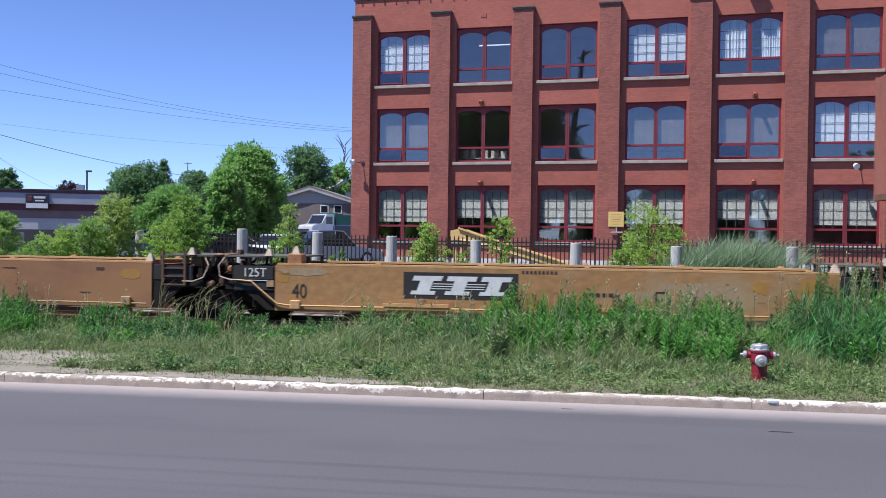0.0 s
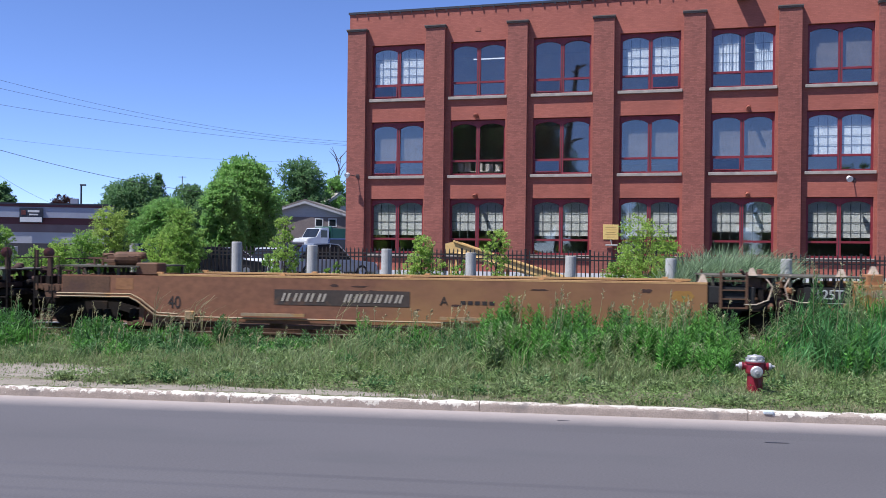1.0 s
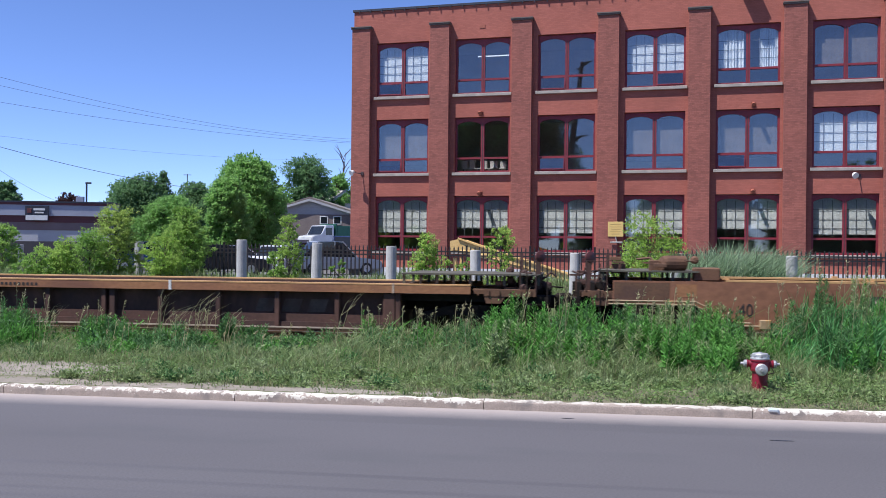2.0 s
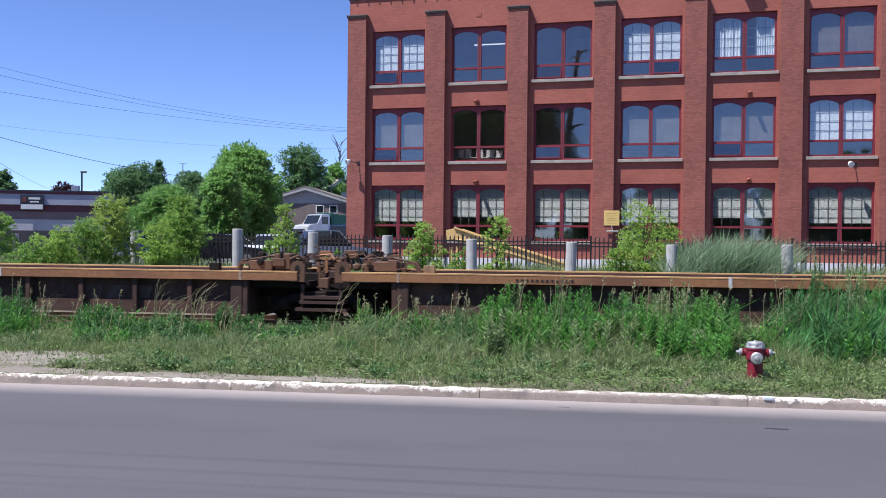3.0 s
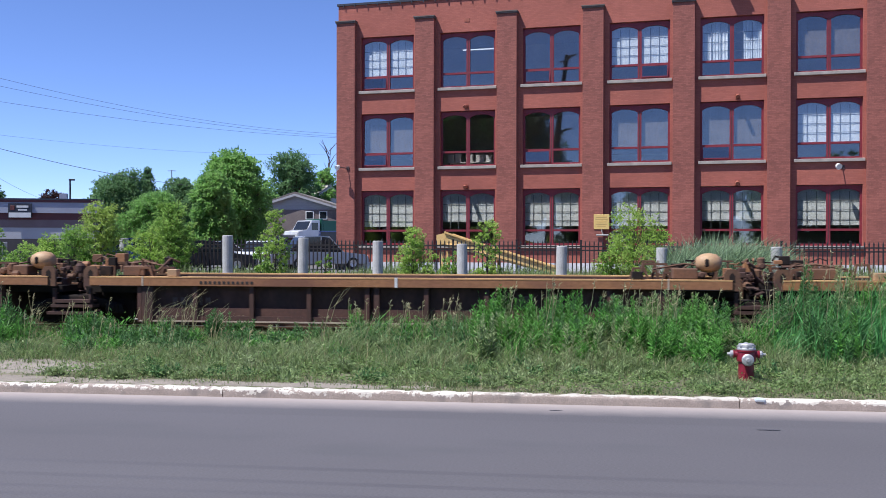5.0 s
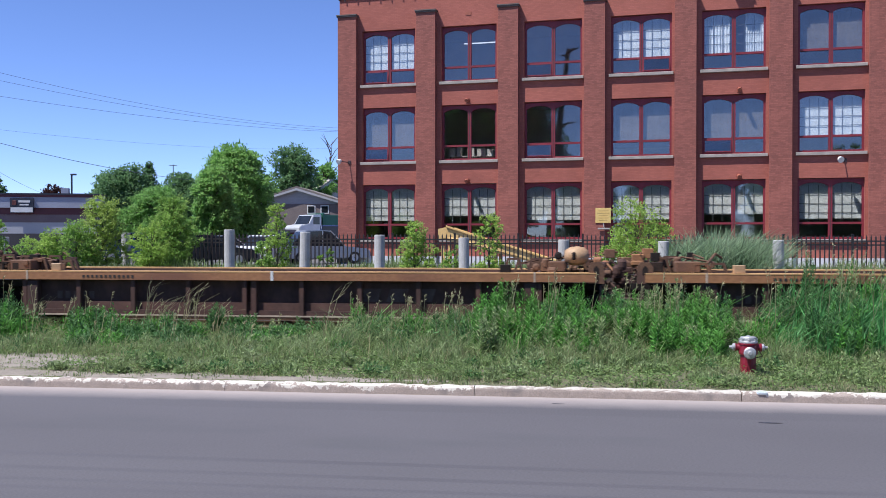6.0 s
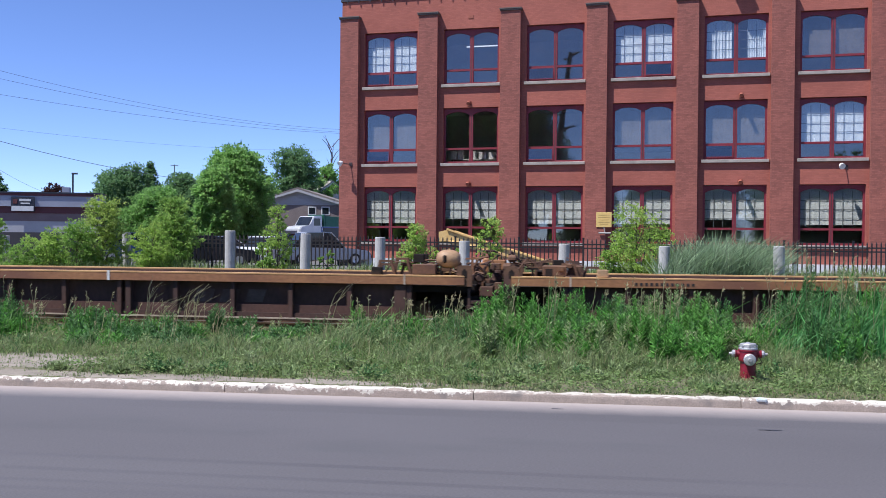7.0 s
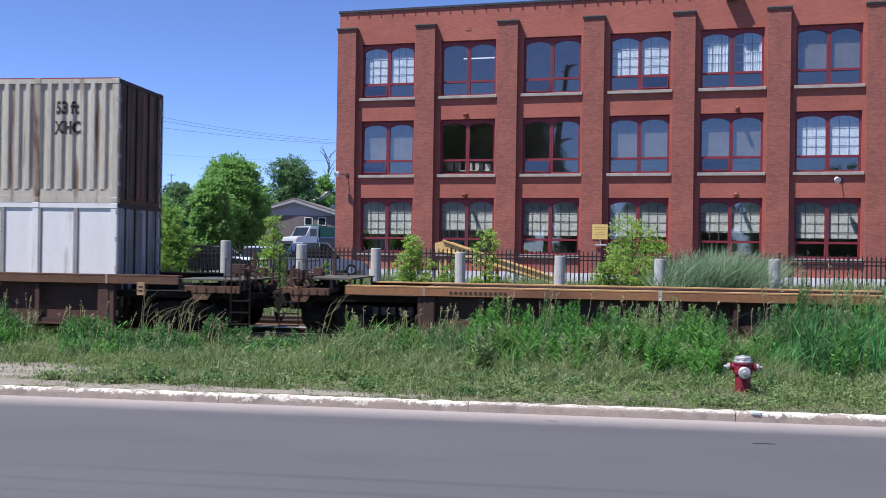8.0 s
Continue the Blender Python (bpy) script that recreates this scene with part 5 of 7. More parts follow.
def lane_v(X, Y):
    return Y * math.cos(radians(8)) + X * math.sin(radians(8))


# ---------------- concrete posts, iron fence ----------------


def make_posts():
    for x, y, ahead in ((35, 412, 43.5), (247, 408, 37.5), (429, 405, 31.0), (560, 411, 31.0), (693, 418, 30.6), (843, 425, 30.2), (1017, 431, 29.6), (1196, 436, 29.1), (1403, 437, 28.6)):
        X, Y, top = spot(x, y, ahead)
        g = ground_z(lane_v(X, Y)) - 0.05
        h = top - g
        bm = turned(B(), [(0.172, 0), (0.172, h - 0.02), (0.158, h)], 20)
        o = part("post", bm, M_POST)
        o.matrix_world = pose(X, Y, g, random.uniform(-1, 1), random.uniform(-1.5, 1.5), random.uniform(0, 90))
        tagged(o, "round pale concrete post standing by the tracks", "post", "concrete posts along the tracks")


def make_fence():
    v, w = 35.0, 2.4
    post = mesh_of("fence_post", box(box(B(), -0.035, 0.035, -0.035, 0.035, 0, 1.52), -0.045, 0.045, -0.045, 0.045, 1.52, 1.55), M_IRON)
    rail = mesh_of("fence_rail", box(B(), 0, w, -0.022, 0.022, -0.025, 0.025), M_IRON)
    bm = box(B(), -0.021, 0.021, -0.021, 0.021, 0.10, 1.42)
    tip = [bm.verts.new(p) for p in ((-0.03, -0.014, 1.42), (0.03, -0.014, 1.42), (0.03, 0.014, 1.42), (-0.03, 0.014, 1.42), (0, 0, 1.53))]
    for i in range(4):
        bm.faces.new((tip[i], tip[(i + 1) % 4], tip[4]))
    picket = mesh_of("picket", bm, M_IRON)
    first = thing("fence_panel", LANE @ pose(-16, v, LOT_Z), "black spear-topped iron fence panel", "fence", "iron fence along the yard")
    for nm, me, loc in [("fence_post", post, (0, 0, 0))] + [("fence_rail", rail, (0, 0, z)) for z in (0.18, 1.16, 1.30)] + [("picket", picket, (0.16 + 0.16 * k, 0, 0)) for k in range(14)]:
        o = new(nm, me)
        o.parent, o.location = first, loc
    for k in range(1, 14):
        copy_thing(first, LANE @ pose(-16 + w * k, v, LOT_Z - 0.008 * k))


make_posts()
make_fence()

# ---------------- fittings on the factory ----------------
M_SIGN = material("yellow_sign_face", (0.70, 0.50, 0.17), (0.62, 0.43, 0.14), rough=0.5, scale=3, bump=0.02)
M_SIGNINK = material("faded_sign_ink", (0.50, 0.33, 0.11), (0.45, 0.29, 0.10), rough=0.6, bump=0)
M_SPOUT = material("rusty_red_spout", (0.36, 0.11, 0.065), (0.27, 0.08, 0.05), rough=0.75, scale=6, fine=40)
M_LAMPW = material("white_lamp_enamel", (0.78, 0.77, 0.74), (0.66, 0.65, 0.62), rough=0.4, scale=6, bump=0)
M_RAMP = material("yellow_ramp_steel", (0.72, 0.49, 0.20), (0.62, 0.40, 0.14), rough=0.55, scale=1.5, fine=20, bump=0.1, stain=(0.38, 0.22, 0.08), stain_scale=1.6, stain_at=0.62)


def make_fittings():
    bm = box(B(), -0.37, 0.37, -0.03, 0, -0.36, 0.36, 0.008)
    s = part("yard_sign", bm, M_SIGN)
    s.matrix_world = FACADE @ pose(8.77, -0.29, 3.47)
    tagged(s, "square yellow notice sign screwed to a brick pier", "sign")
    for k, w in enumerate((0.26, 0.29, 0.22, 0.27, 0.2)):
        part("lettering_bar", box(B(), -w, w, -0.036, -0.031, 0.22 - k * 0.115, 0.24 - k * 0.115), M_SIGNINK, s)
    st = part("sign_bracket", box(tube(B(), [(0.0, 0.0, -0.36), (0.05, -0.02, -0.62)], 0.025, 8), -0.25, 0.35, -0.12, -0.04, -0.68, -0.6, 0.02), M_BOXRIB, s)

    def flood(u, z, y, lean):
        t = thing("flood_lamp", FACADE @ pose(u, y, z), "small white flood lamp on a bent wall arm", "wall lamp", "flood lamps on the factory")
        part("arm", tube(B(), [(0.3, 0, -0.04), (0.16, -0.2, -0.02), (0.0, -0.42, 0.0)], 0.02, 8), M_SHADOWGAP, t)
        part("head", turned(B(), [(0.05, 0), (0.10, 0.06), (0.14, 0.2), (0.145, 0.23)], 14, pose(0, -0.42, 0.06, 120, 0, lean)), M_LAMPW, t)
        part("wall_plate", box(B(), 0.22, 0.38, -0.03, 0, -0.12, 0.06, 0.01), M_SHADOWGAP, t)
    flood(-4.62, 6.35, -0.29, -30)
    flood(19.35, 5.95, 0.0, 20)
    for u, z in ((1.95, 9.33), (15.05, 9.33), (1.95, 5.28), (15.05, 5.28)):
        t = thing("drain_spout", FACADE @ pose(u, 0, z), "short brown drain spout out of the brick", "spout", "spouts on the factory")
        part("pipe", tube(B(), [(0, 0.1, 0.03), (0, -0.26, 0.0), (0, -0.34, -0.05)], 0.09, 10), M_SPOUT, t)
        part("flange", box(B(), -0.11, 0.11, -0.02, -0.002, -0.11, 0.11, 0.02), M_SPOUT, t)
    t = part("wall_vent", box(B(), -0.14, 0.14, -0.02, -0.002, -0.09, 0.09), M_SPOUT)
    t.matrix_world = FACADE @ pose(1.98, 0, 13.72)
    tagged(t, "small dark vent brick near the parapet", "vent")
    t = thing("roof_hood", FACADE @ pose(14.75, 0, 14.4), "dark metal hood jutting from the parapet", "vent")
    part("hood", prism(B(), [(-0.26, 0.0), (0.26, 0.0), (0.26, 0.62), (-0.26, 0.62)], -0.62, 0.0), M_CAP, t)
    part("lip", box(B(), -0.3, 0.3, -0.68, 0.0, 0.62, 0.69), M_FLASH, t)


def make_ramp():
    X, Y, z = spot(797, 406, 40.0)
    r = thing("loading_ramp", pose(X, Y, LOT_Z, 0, 0, -13), "yellow steel loading ramp sloping down beside the factory", "loading ramp")
    outline = [(0, 1.30), (0, 1.72), (0.35, 1.80), (1.5, 1.42), (5.1, 0.34), (5.1, 0.06), (1.5, 1.14), (0.6, 1.36)]
    for y in (0.0, 1.9):
        part("side_plate", prism(B(), outline, y, y + 0.07), M_RAMP, r)
    part("deck", prism(B(), [(0.0, 1.4), (1.4, 1.1), (5.1, 0.1), (5.1, 0.02), (1.4, 1.0), (0.0, 1.3)], 0.075, 1.895), M_RAMP, r)
    part("top_flange", prism(B(), [(0.35, 1.804), (1.5, 1.424), (5.1, 0.344), (5.1, 0.40), (1.5, 1.49), (0.36, 1.87)], -0.08, 0.09), M_RAMP, r)
    for x in (0.1, 2.4):
        part("leg", box(B(), x, x + 0.14, 0.2, 0.34, 0, 1.0 if x < 1 else 0.62), M_RAMP, r)
        part("leg", box(B(), x, x + 0.14, 1.6, 1.74, 0, 1.0 if x < 1 else 0.62), M_RAMP, r)


def make_bench():
    """A work bench with white cartons and a round-backed chair, close behind the glass."""
    x0 = X_FIRST + BAY + 0.2
    t = thing("work_bench", FACADE @ pose(x0, 0.75, 5.9), "plain work bench standing behind an upper window", "table")
    part("bench_top", box(B(), 0, 2.5, 0, 0.7, 0.66, 0.70, 0.005), M_ROOM, t)
    for x in (0.05, 2.39):
        for y in (0.05, 0.6):
            part("leg", box(B(), x, x + 0.06, y, y + 0.06, 0, 0.66), M_FLASH, t)
    for x, w, h in ((0.02, 0.30, 0.40), (0.42, 0.24, 0.44), (0.98, 0.34, 0.38), (1.50, 0.40, 0.36), (2.02, 0.3, 0.33)):
        bm = box(B(), 0, w, 0, 0.26, 0, h, 0.008)
        box(bm, -0.005, w + 0.005, -0.005, 0.265, h - 0.07, h + 0.004)
        o = part("carton", bm, M_LAMPW)
        o.matrix_world = FACADE @ pose(x0 + x, 0.80, 6.6)
        tagged(o, "white carton standing on the work bench", "box", "cartons on the bench")


make_fittings()
make_bench()
make_ramp()

# ---------------- hydrant ----------------


def make_hydrant():
    h = thing("fire_hydrant", pose(5.16, 15.05, 0.11, 0, 0, -12), "red fire hydrant with silver bonnet and caps in grass", "fire hydrant")
    bm = turned(B(), [(0.17, 0.0), (0.17, 0.03), (0.135, 0.05), (0.128, 0.10), (0.122, 0.36), (0.15, 0.37), (0.155, 0.40), (0.145, 0.52), (0.158, 0.53), (0.158, 0.555), (0.13, 0.556)], 24)
    for k in range(8):
        a = k * math.pi / 4 + 0.2
        turned(bm, [(0.016, 0.03), (0.016, 0.055)], 6, Matrix.Translation((0.15 * math.cos(a), 0.15 * math.sin(a), 0)))
    part("barrel", bm, M_HYDRED, h, "glossy dark red cast barrel")
    bm = turned(B(), [(0.150, 0.556), (0.152, 0.572), (0.148, 0.585), (0.132, 0.592), (0.128, 0.64), (0.118, 0.652), (0.05, 0.657), (0.035, 0.660), (0.03, 0.672), (0.0, 0.673)], 24)
    for k in range(8):
        a = k * math.pi / 4
        turned(bm, [(0.015, 0.60), (0.015, 0.625)], 6, Matrix.Translation((0.136 * math.cos(a), 0.136 * math.sin(a), 0)))
    part("bonnet", bm, M_HYDSILVER, h, "dull silver bonnet")
    for s in (-1, 1):
        m = pose(0, 0, 0.48, 0, 90 * s, 0)
        part("side_nozzle", turned(B(), [(0.06, 0.12), (0.055, 0.18), (0.068, 0.19), (0.068, 0.205)], 16, m), M_HYDRED, h)
        part("side_cap", turned(B(), [(0.062, 0.207), (0.062, 0.24), (0.045, 0.255), (0.026, 0.258), (0.022, 0.30), (0.0, 0.301)], 12, m), M_HYDSILVER, h, "silver nozzle cap")
    m = pose(0, 0, 0.41, 90, 0, 0)
    part("front_nozzle", turned(B(), [(0.09, 0.10), (0.085, 0.17), (0.10, 0.18), (0.10, 0.20)], 18, m), M_HYDRED, h)
    bm = turned(B(), [(0.096, 0.202), (0.098, 0.225), (0.08, 0.24), (0.04, 0.246), (0.03, 0.25), (0.028, 0.28), (0.0, 0.281)], 18, m)
    part("front_cap", bm, M_HYDSILVER, h, "large silver front cap")
    rods("chain", h, M_BLACK, [(0.16, -0.1, 0.44), (0.20, -0.16, 0.36), (0.10, -0.2, 0.34)], r=0.008)


make_hydrant()

# ---------------- plants ----------------
M_GRASS = leaf_material("short_verge_grass", (0.17, 0.265, 0.085), (0.27, 0.325, 0.155))
M_WEED = leaf_material("tall_green_weeds", (0.080, 0.245, 0.036), (0.130, 0.30, 0.058), 0.35)
M_WEEDDARK = leaf_material("deep_green_weeds", (0.072, 0.172, 0.050), (0.105, 0.21, 0.074), 0.35)
M_WEEDLIGHT = leaf_material("yellow_green_weeds", (0.20, 0.285, 0.105), (0.28, 0.335, 0.165), 0.4)
M_SEDGE = leaf_material("blue_green_tall_grass", (0.068, 0.245, 0.060), (0.115, 0.305, 0.10), 0.35)
M_GROUNDLEAF = leaf_material("low_ground_leaves", (0.145, 0.235, 0.068), (0.205, 0.28, 0.104))
M_DRYGRASS = leaf_material("dry_grass_stalks", (0.40, 0.35, 0.20), (0.30, 0.29, 0.15))
M_REED = leaf_material("blue_green_reeds", (0.19, 0.29, 0.15), (0.27, 0.36, 0.22))
M_SAPLING = leaf_material("bright_sapling_leaves", (0.30, 0.46, 0.085), (0.39, 0.53, 0.14), 0.6, 0.25)
M_BUSH = leaf_material("fresh_bush_leaves", (0.25, 0.42, 0.085), (0.33, 0.48, 0.13), 0.6, 0.25)
M_TREE = leaf_material("dark_tree_leaves", (0.21, 0.40, 0.10), (0.27, 0.45, 0.14), 0.6, 0.2)
M_FARTREE = leaf_material("far_tree_leaves", (0.125, 0.24, 0.095), (0.165, 0.28, 0.12), 0.55, 0.2)
M_AMBER = leaf_material("amber_tinged_leaves", (0.33, 0.46, 0.10), (0.40, 0.50, 0.13), 0.6, 0.25)
M_REDLEAF = leaf_material("dark_red_leaves", (0.05, 0.02, 0.02), (0.07, 0.035, 0.03))
M_BARK = material("grey_brown_bark", (0.12, 0.095, 0.07), (0.08, 0.065, 0.05), rough=0.95, scale=4, fine=25, bump=0.8, stretch=(1, 1, 0.3))
RNG = np.random.default_rng(7)


def quads_mesh(name, corners, mat, faces_per=1):
    """A mesh from an array of quads, n x 4 x 3."""
    n = len(corners)
    me = bpy.data.meshes.new(name)
    me.vertices.add(n * 4)
    me.vertices.foreach_set("co", corners.reshape(-1).astype(np.float32))
    me.loops.add(n * 4)
    me.loops.foreach_set("vertex_index", np.arange(n * 4, dtype=np.int32))
    me.polygons.add(n)
    me.polygons.foreach_set("loop_start", np.arange(0, n * 4, 4, dtype=np.int32))
    me.update(calc_edges=True)
    me.materials.append(mat)
    return me


def blades(base, height, width, lean, bend=0.5, drift=0.0):
    """Tapered bent blades, two quads each, from arrays of roots and heights."""
    n = len(base)
    a = RNG.uniform(0, 2 * np.pi, n)
    side = np.stack([np.cos(a), np.sin(a), np.zeros(n)], 1) * (width / 2)[:, None]
    b = RNG.uniform(0, 2 * np.pi, n)
    d = np.stack([np.cos(b), np.sin(b), np.zeros(n)], 1) * (height * lean * RNG.uniform(0.1, 1, n))[:, None]
    d[:, 0] += drift * height
    up = np.stack([np.zeros(n), np.zeros(n), height], 1)
    mid = base + up * 0.55 + d * (0.5 - 0.3 * bend)
    tip = base + up * (1 - 0.25 * bend * RNG.uniform(0, 1, n))[:, None] + d
    q1 = np.stack([base - side, base + side, mid + side * 0.8, mid - side * 0.8], 1)
    q2 = np.stack([mid - side * 0.8, mid + side * 0.8, tip + side * 0.12, tip - side * 0.12], 1)
    return np.concatenate([q1, q2])


def leaves(centre, direction, length, width, loose=0.55):
    """Rhombic leaves from centres along directions."""
    n = len(centre)
    r = RNG.normal(size=(n, 3)) * loose + (-0.25, -0.25, 0.75)
    side = np.cross(direction, r)
    side /= np.linalg.norm(side, axis=1)[:, None] + 1e-9
    d = direction * length[:, None]
    s = side * (width / 2)[:, None]
    return np.stack([centre, centre + d * 0.45 + s, centre + d, centre + d * 0.45 - s], 1)


def soil_bare(u, v):
    """How bare the verge is, 0 to 1."""
    e1 = ((u + 10.3) / 2.3) ** 2 + ((v - 15.6) / 0.95) ** 2
    e2 = ((u + 3.25) / 0.75) ** 2 + ((v - 14.3) / 0.16) ** 2
    e3 = ((u + 6.6) / 4.6) ** 2 + ((v - 14.3) / 0.30) ** 2
    return np.clip(1.6 - np.minimum(np.minimum(e1, e2), e3) * 1.1, 0, 1)


def ground_height(u, v):
    return np.array([ground_z(b) + (0.05 * noise.noise((a * 0.6, b * 0.9, 0)) if 14.2 < b < 33 and abs(a) < 31 else 0) for a, b in zip(u, v)])


def lane_stuff(name, quads, mat, label):
    o = new(name, quads_mesh(name, quads, mat))
    o.matrix_world = LANE
    tagged(o, label, "plants", kind="stuff")
    return o


def patchy(u, v, s, seed):
    return np.array([noise.noise((a * s + seed, b * s, seed * 1.7)) for a, b in zip(u, v)])


def make_verge():
    # short grass
    n = 190000
    k = n // 20
    tu, tv, th = RNG.uniform(-15.5, 11.5, k), 14.05 + 6.5 * RNG.uniform(0, 1, k) ** 1.15, RNG.uniform(0.45, 1.7, k) ** 1.3
    pick = np.concatenate([RNG.integers(0, k, n * 2 // 3), np.full(n - n * 2 // 3, -1)])
    u = np.where(pick >= 0, tu[pick] + RNG.normal(0, 0.045, n), RNG.uniform(-15.5, 11.5, n))
    v = np.maximum(14.03, np.where(pick >= 0, tv[pick] + RNG.normal(0, 0.045, n), 14.03 + 6.6 * RNG.uniform(0, 1, n) ** 1.15))
    tall = np.where(pick >= 0, th[pick], 0.8)
    keep = RNG.uniform(0, 1, n) > np.clip(soil_bare(u, v) * (0.72 + 0.5 * patchy(u, v, 1.8, 6.0)), 0, 0.95)
    u, v, tall = u[keep], v[keep], tall[keep]
    p = patchy(u, v, 0.7, 3.0) + 0.6 * patchy(u, v, 3.0, 5.0)
    keep = RNG.uniform(-0.9, 0.6, len(u)) < p + 0.22 + 0.1 * (v - 15) - 0.25 * (v < 14.45)
    u, v, p, tall = u[keep], v[keep], p[keep], tall[keep]
    z = ground_height(u, v)
    near = np.hypot(u - 3.02, v - 15.6)
    h = np.where(near < 0.7, 0.45, 1.0) * tall * np.clip(0.015 + 0.050 * (v - 14) + 0.13 * p + 0.12 * RNG.uniform(-0.6, 1, len(u)), 0.03, 0.42) * (1 - 0.75 * np.clip(soil_bare(u, v + 0.9) + soil_bare(u, v + 0.4), 0, 1)) * np.where((u < -4.6) & (v > 17.2), 0.42, 1.0)
    h = h * np.clip(0.55 + 0.2 * (v - 14.6), 0.55, 1.0)
    base = np.stack([u, v, z], 1)
    dry = RNG.uniform(0, 1, len(u)) < 0.14 + 0.10 * (v < 15)
    w = RNG.uniform(0.008, 0.018, len(u))
    lane_stuff("verge_grass", blades(base[~dry], h[~dry], w[~dry], 1.25, 0.8, 0.12), M_GRASS, "short uneven green verge grass by the kerb")
    lane_stuff("dry_grass", blades(base[dry], h[dry] * 1.1, w[dry] * 0.7, 1.2, 0.8, 0.12), M_DRYGRASS, "dry straw-coloured grass stalks in the verge")
    # broad ground leaves
    n = 72000
    u, v = RNG.uniform(-15, 11, n), 14.08 + 6.0 * RNG.uniform(0, 1, n)
    keep = (RNG.uniform(0, 1, n) > soil_bare(u, v)) & (patchy(u, v, 1.3, 9.0) > -0.12)
    u, v = u[keep], v[keep]
    c = np.stack([u, v, ground_height(u, v) + RNG.uniform(0.02, 0.16, len(u))], 1)
    d = RNG.normal(size=c.shape) * (1, 1, 0.4)
    d /= np.linalg.norm(d, axis=1)[:, None]
    lane_stuff("ground_leaves", leaves(c, d, RNG.uniform(0.04, 0.095, len(u)), RNG.uniform(0.014, 0.034, len(u))), M_GROUNDLEAF, "low broad green leaves among the grass")


def weed_height(u):
    stops = ((-16, 0.95), (-11.7, 1.0), (-11.3, 0.6), (-10.6, 0.82), (-9.9, 0.75), (-9.3, 0.36), (-8.6, 0.72), (-7.7, 0.62), (-7.2, 0.38), (-5.0, 0.38), (-4.4, 0.82), (-2.2, 0.84), (-1.4, 1.16), (3.0, 1.18), (3.5, 1.0), (4.0, 1.1), (4.4, 1.6), (9, 1.7), (13, 1.7))
    return float(np.interp(u, [a for a, b in stops], [b for a, b in stops]))


def dome_leaves(rnd, u, v, z, radius, height, count, leaf):
    """Leaves over a low leafy mound."""
    rs = np.random.default_rng(rnd.randrange(10 ** 6))
    d = rs.normal(size=(count, 3))
    d[:, 2] = np.abs(d[:, 2])
    d /= np.linalg.norm(d, axis=1)[:, None]
    lumps = 1 + 0.28 * np.sin(3 * np.arctan2(d[:, 1], d[:, 0]) + u * 5) + 0.22 * np.sin(7 * d[:, 2] + v * 9)
    c = d * (rs.uniform(0.15, 1.0, count) ** 0.45 * lumps)[:, None] * (radius, radius, height) + (u, v, z)
    way = d * 0.6 + rs.normal(size=(count, 3)) * 0.6 + (0, 0, 0.25)
    way /= np.linalg.norm(way, axis=1)[:, None]
    ln = leaf * rs.uniform(0.6, 1.4, count)
    return leaves(c, way, ln, ln * 0.34)


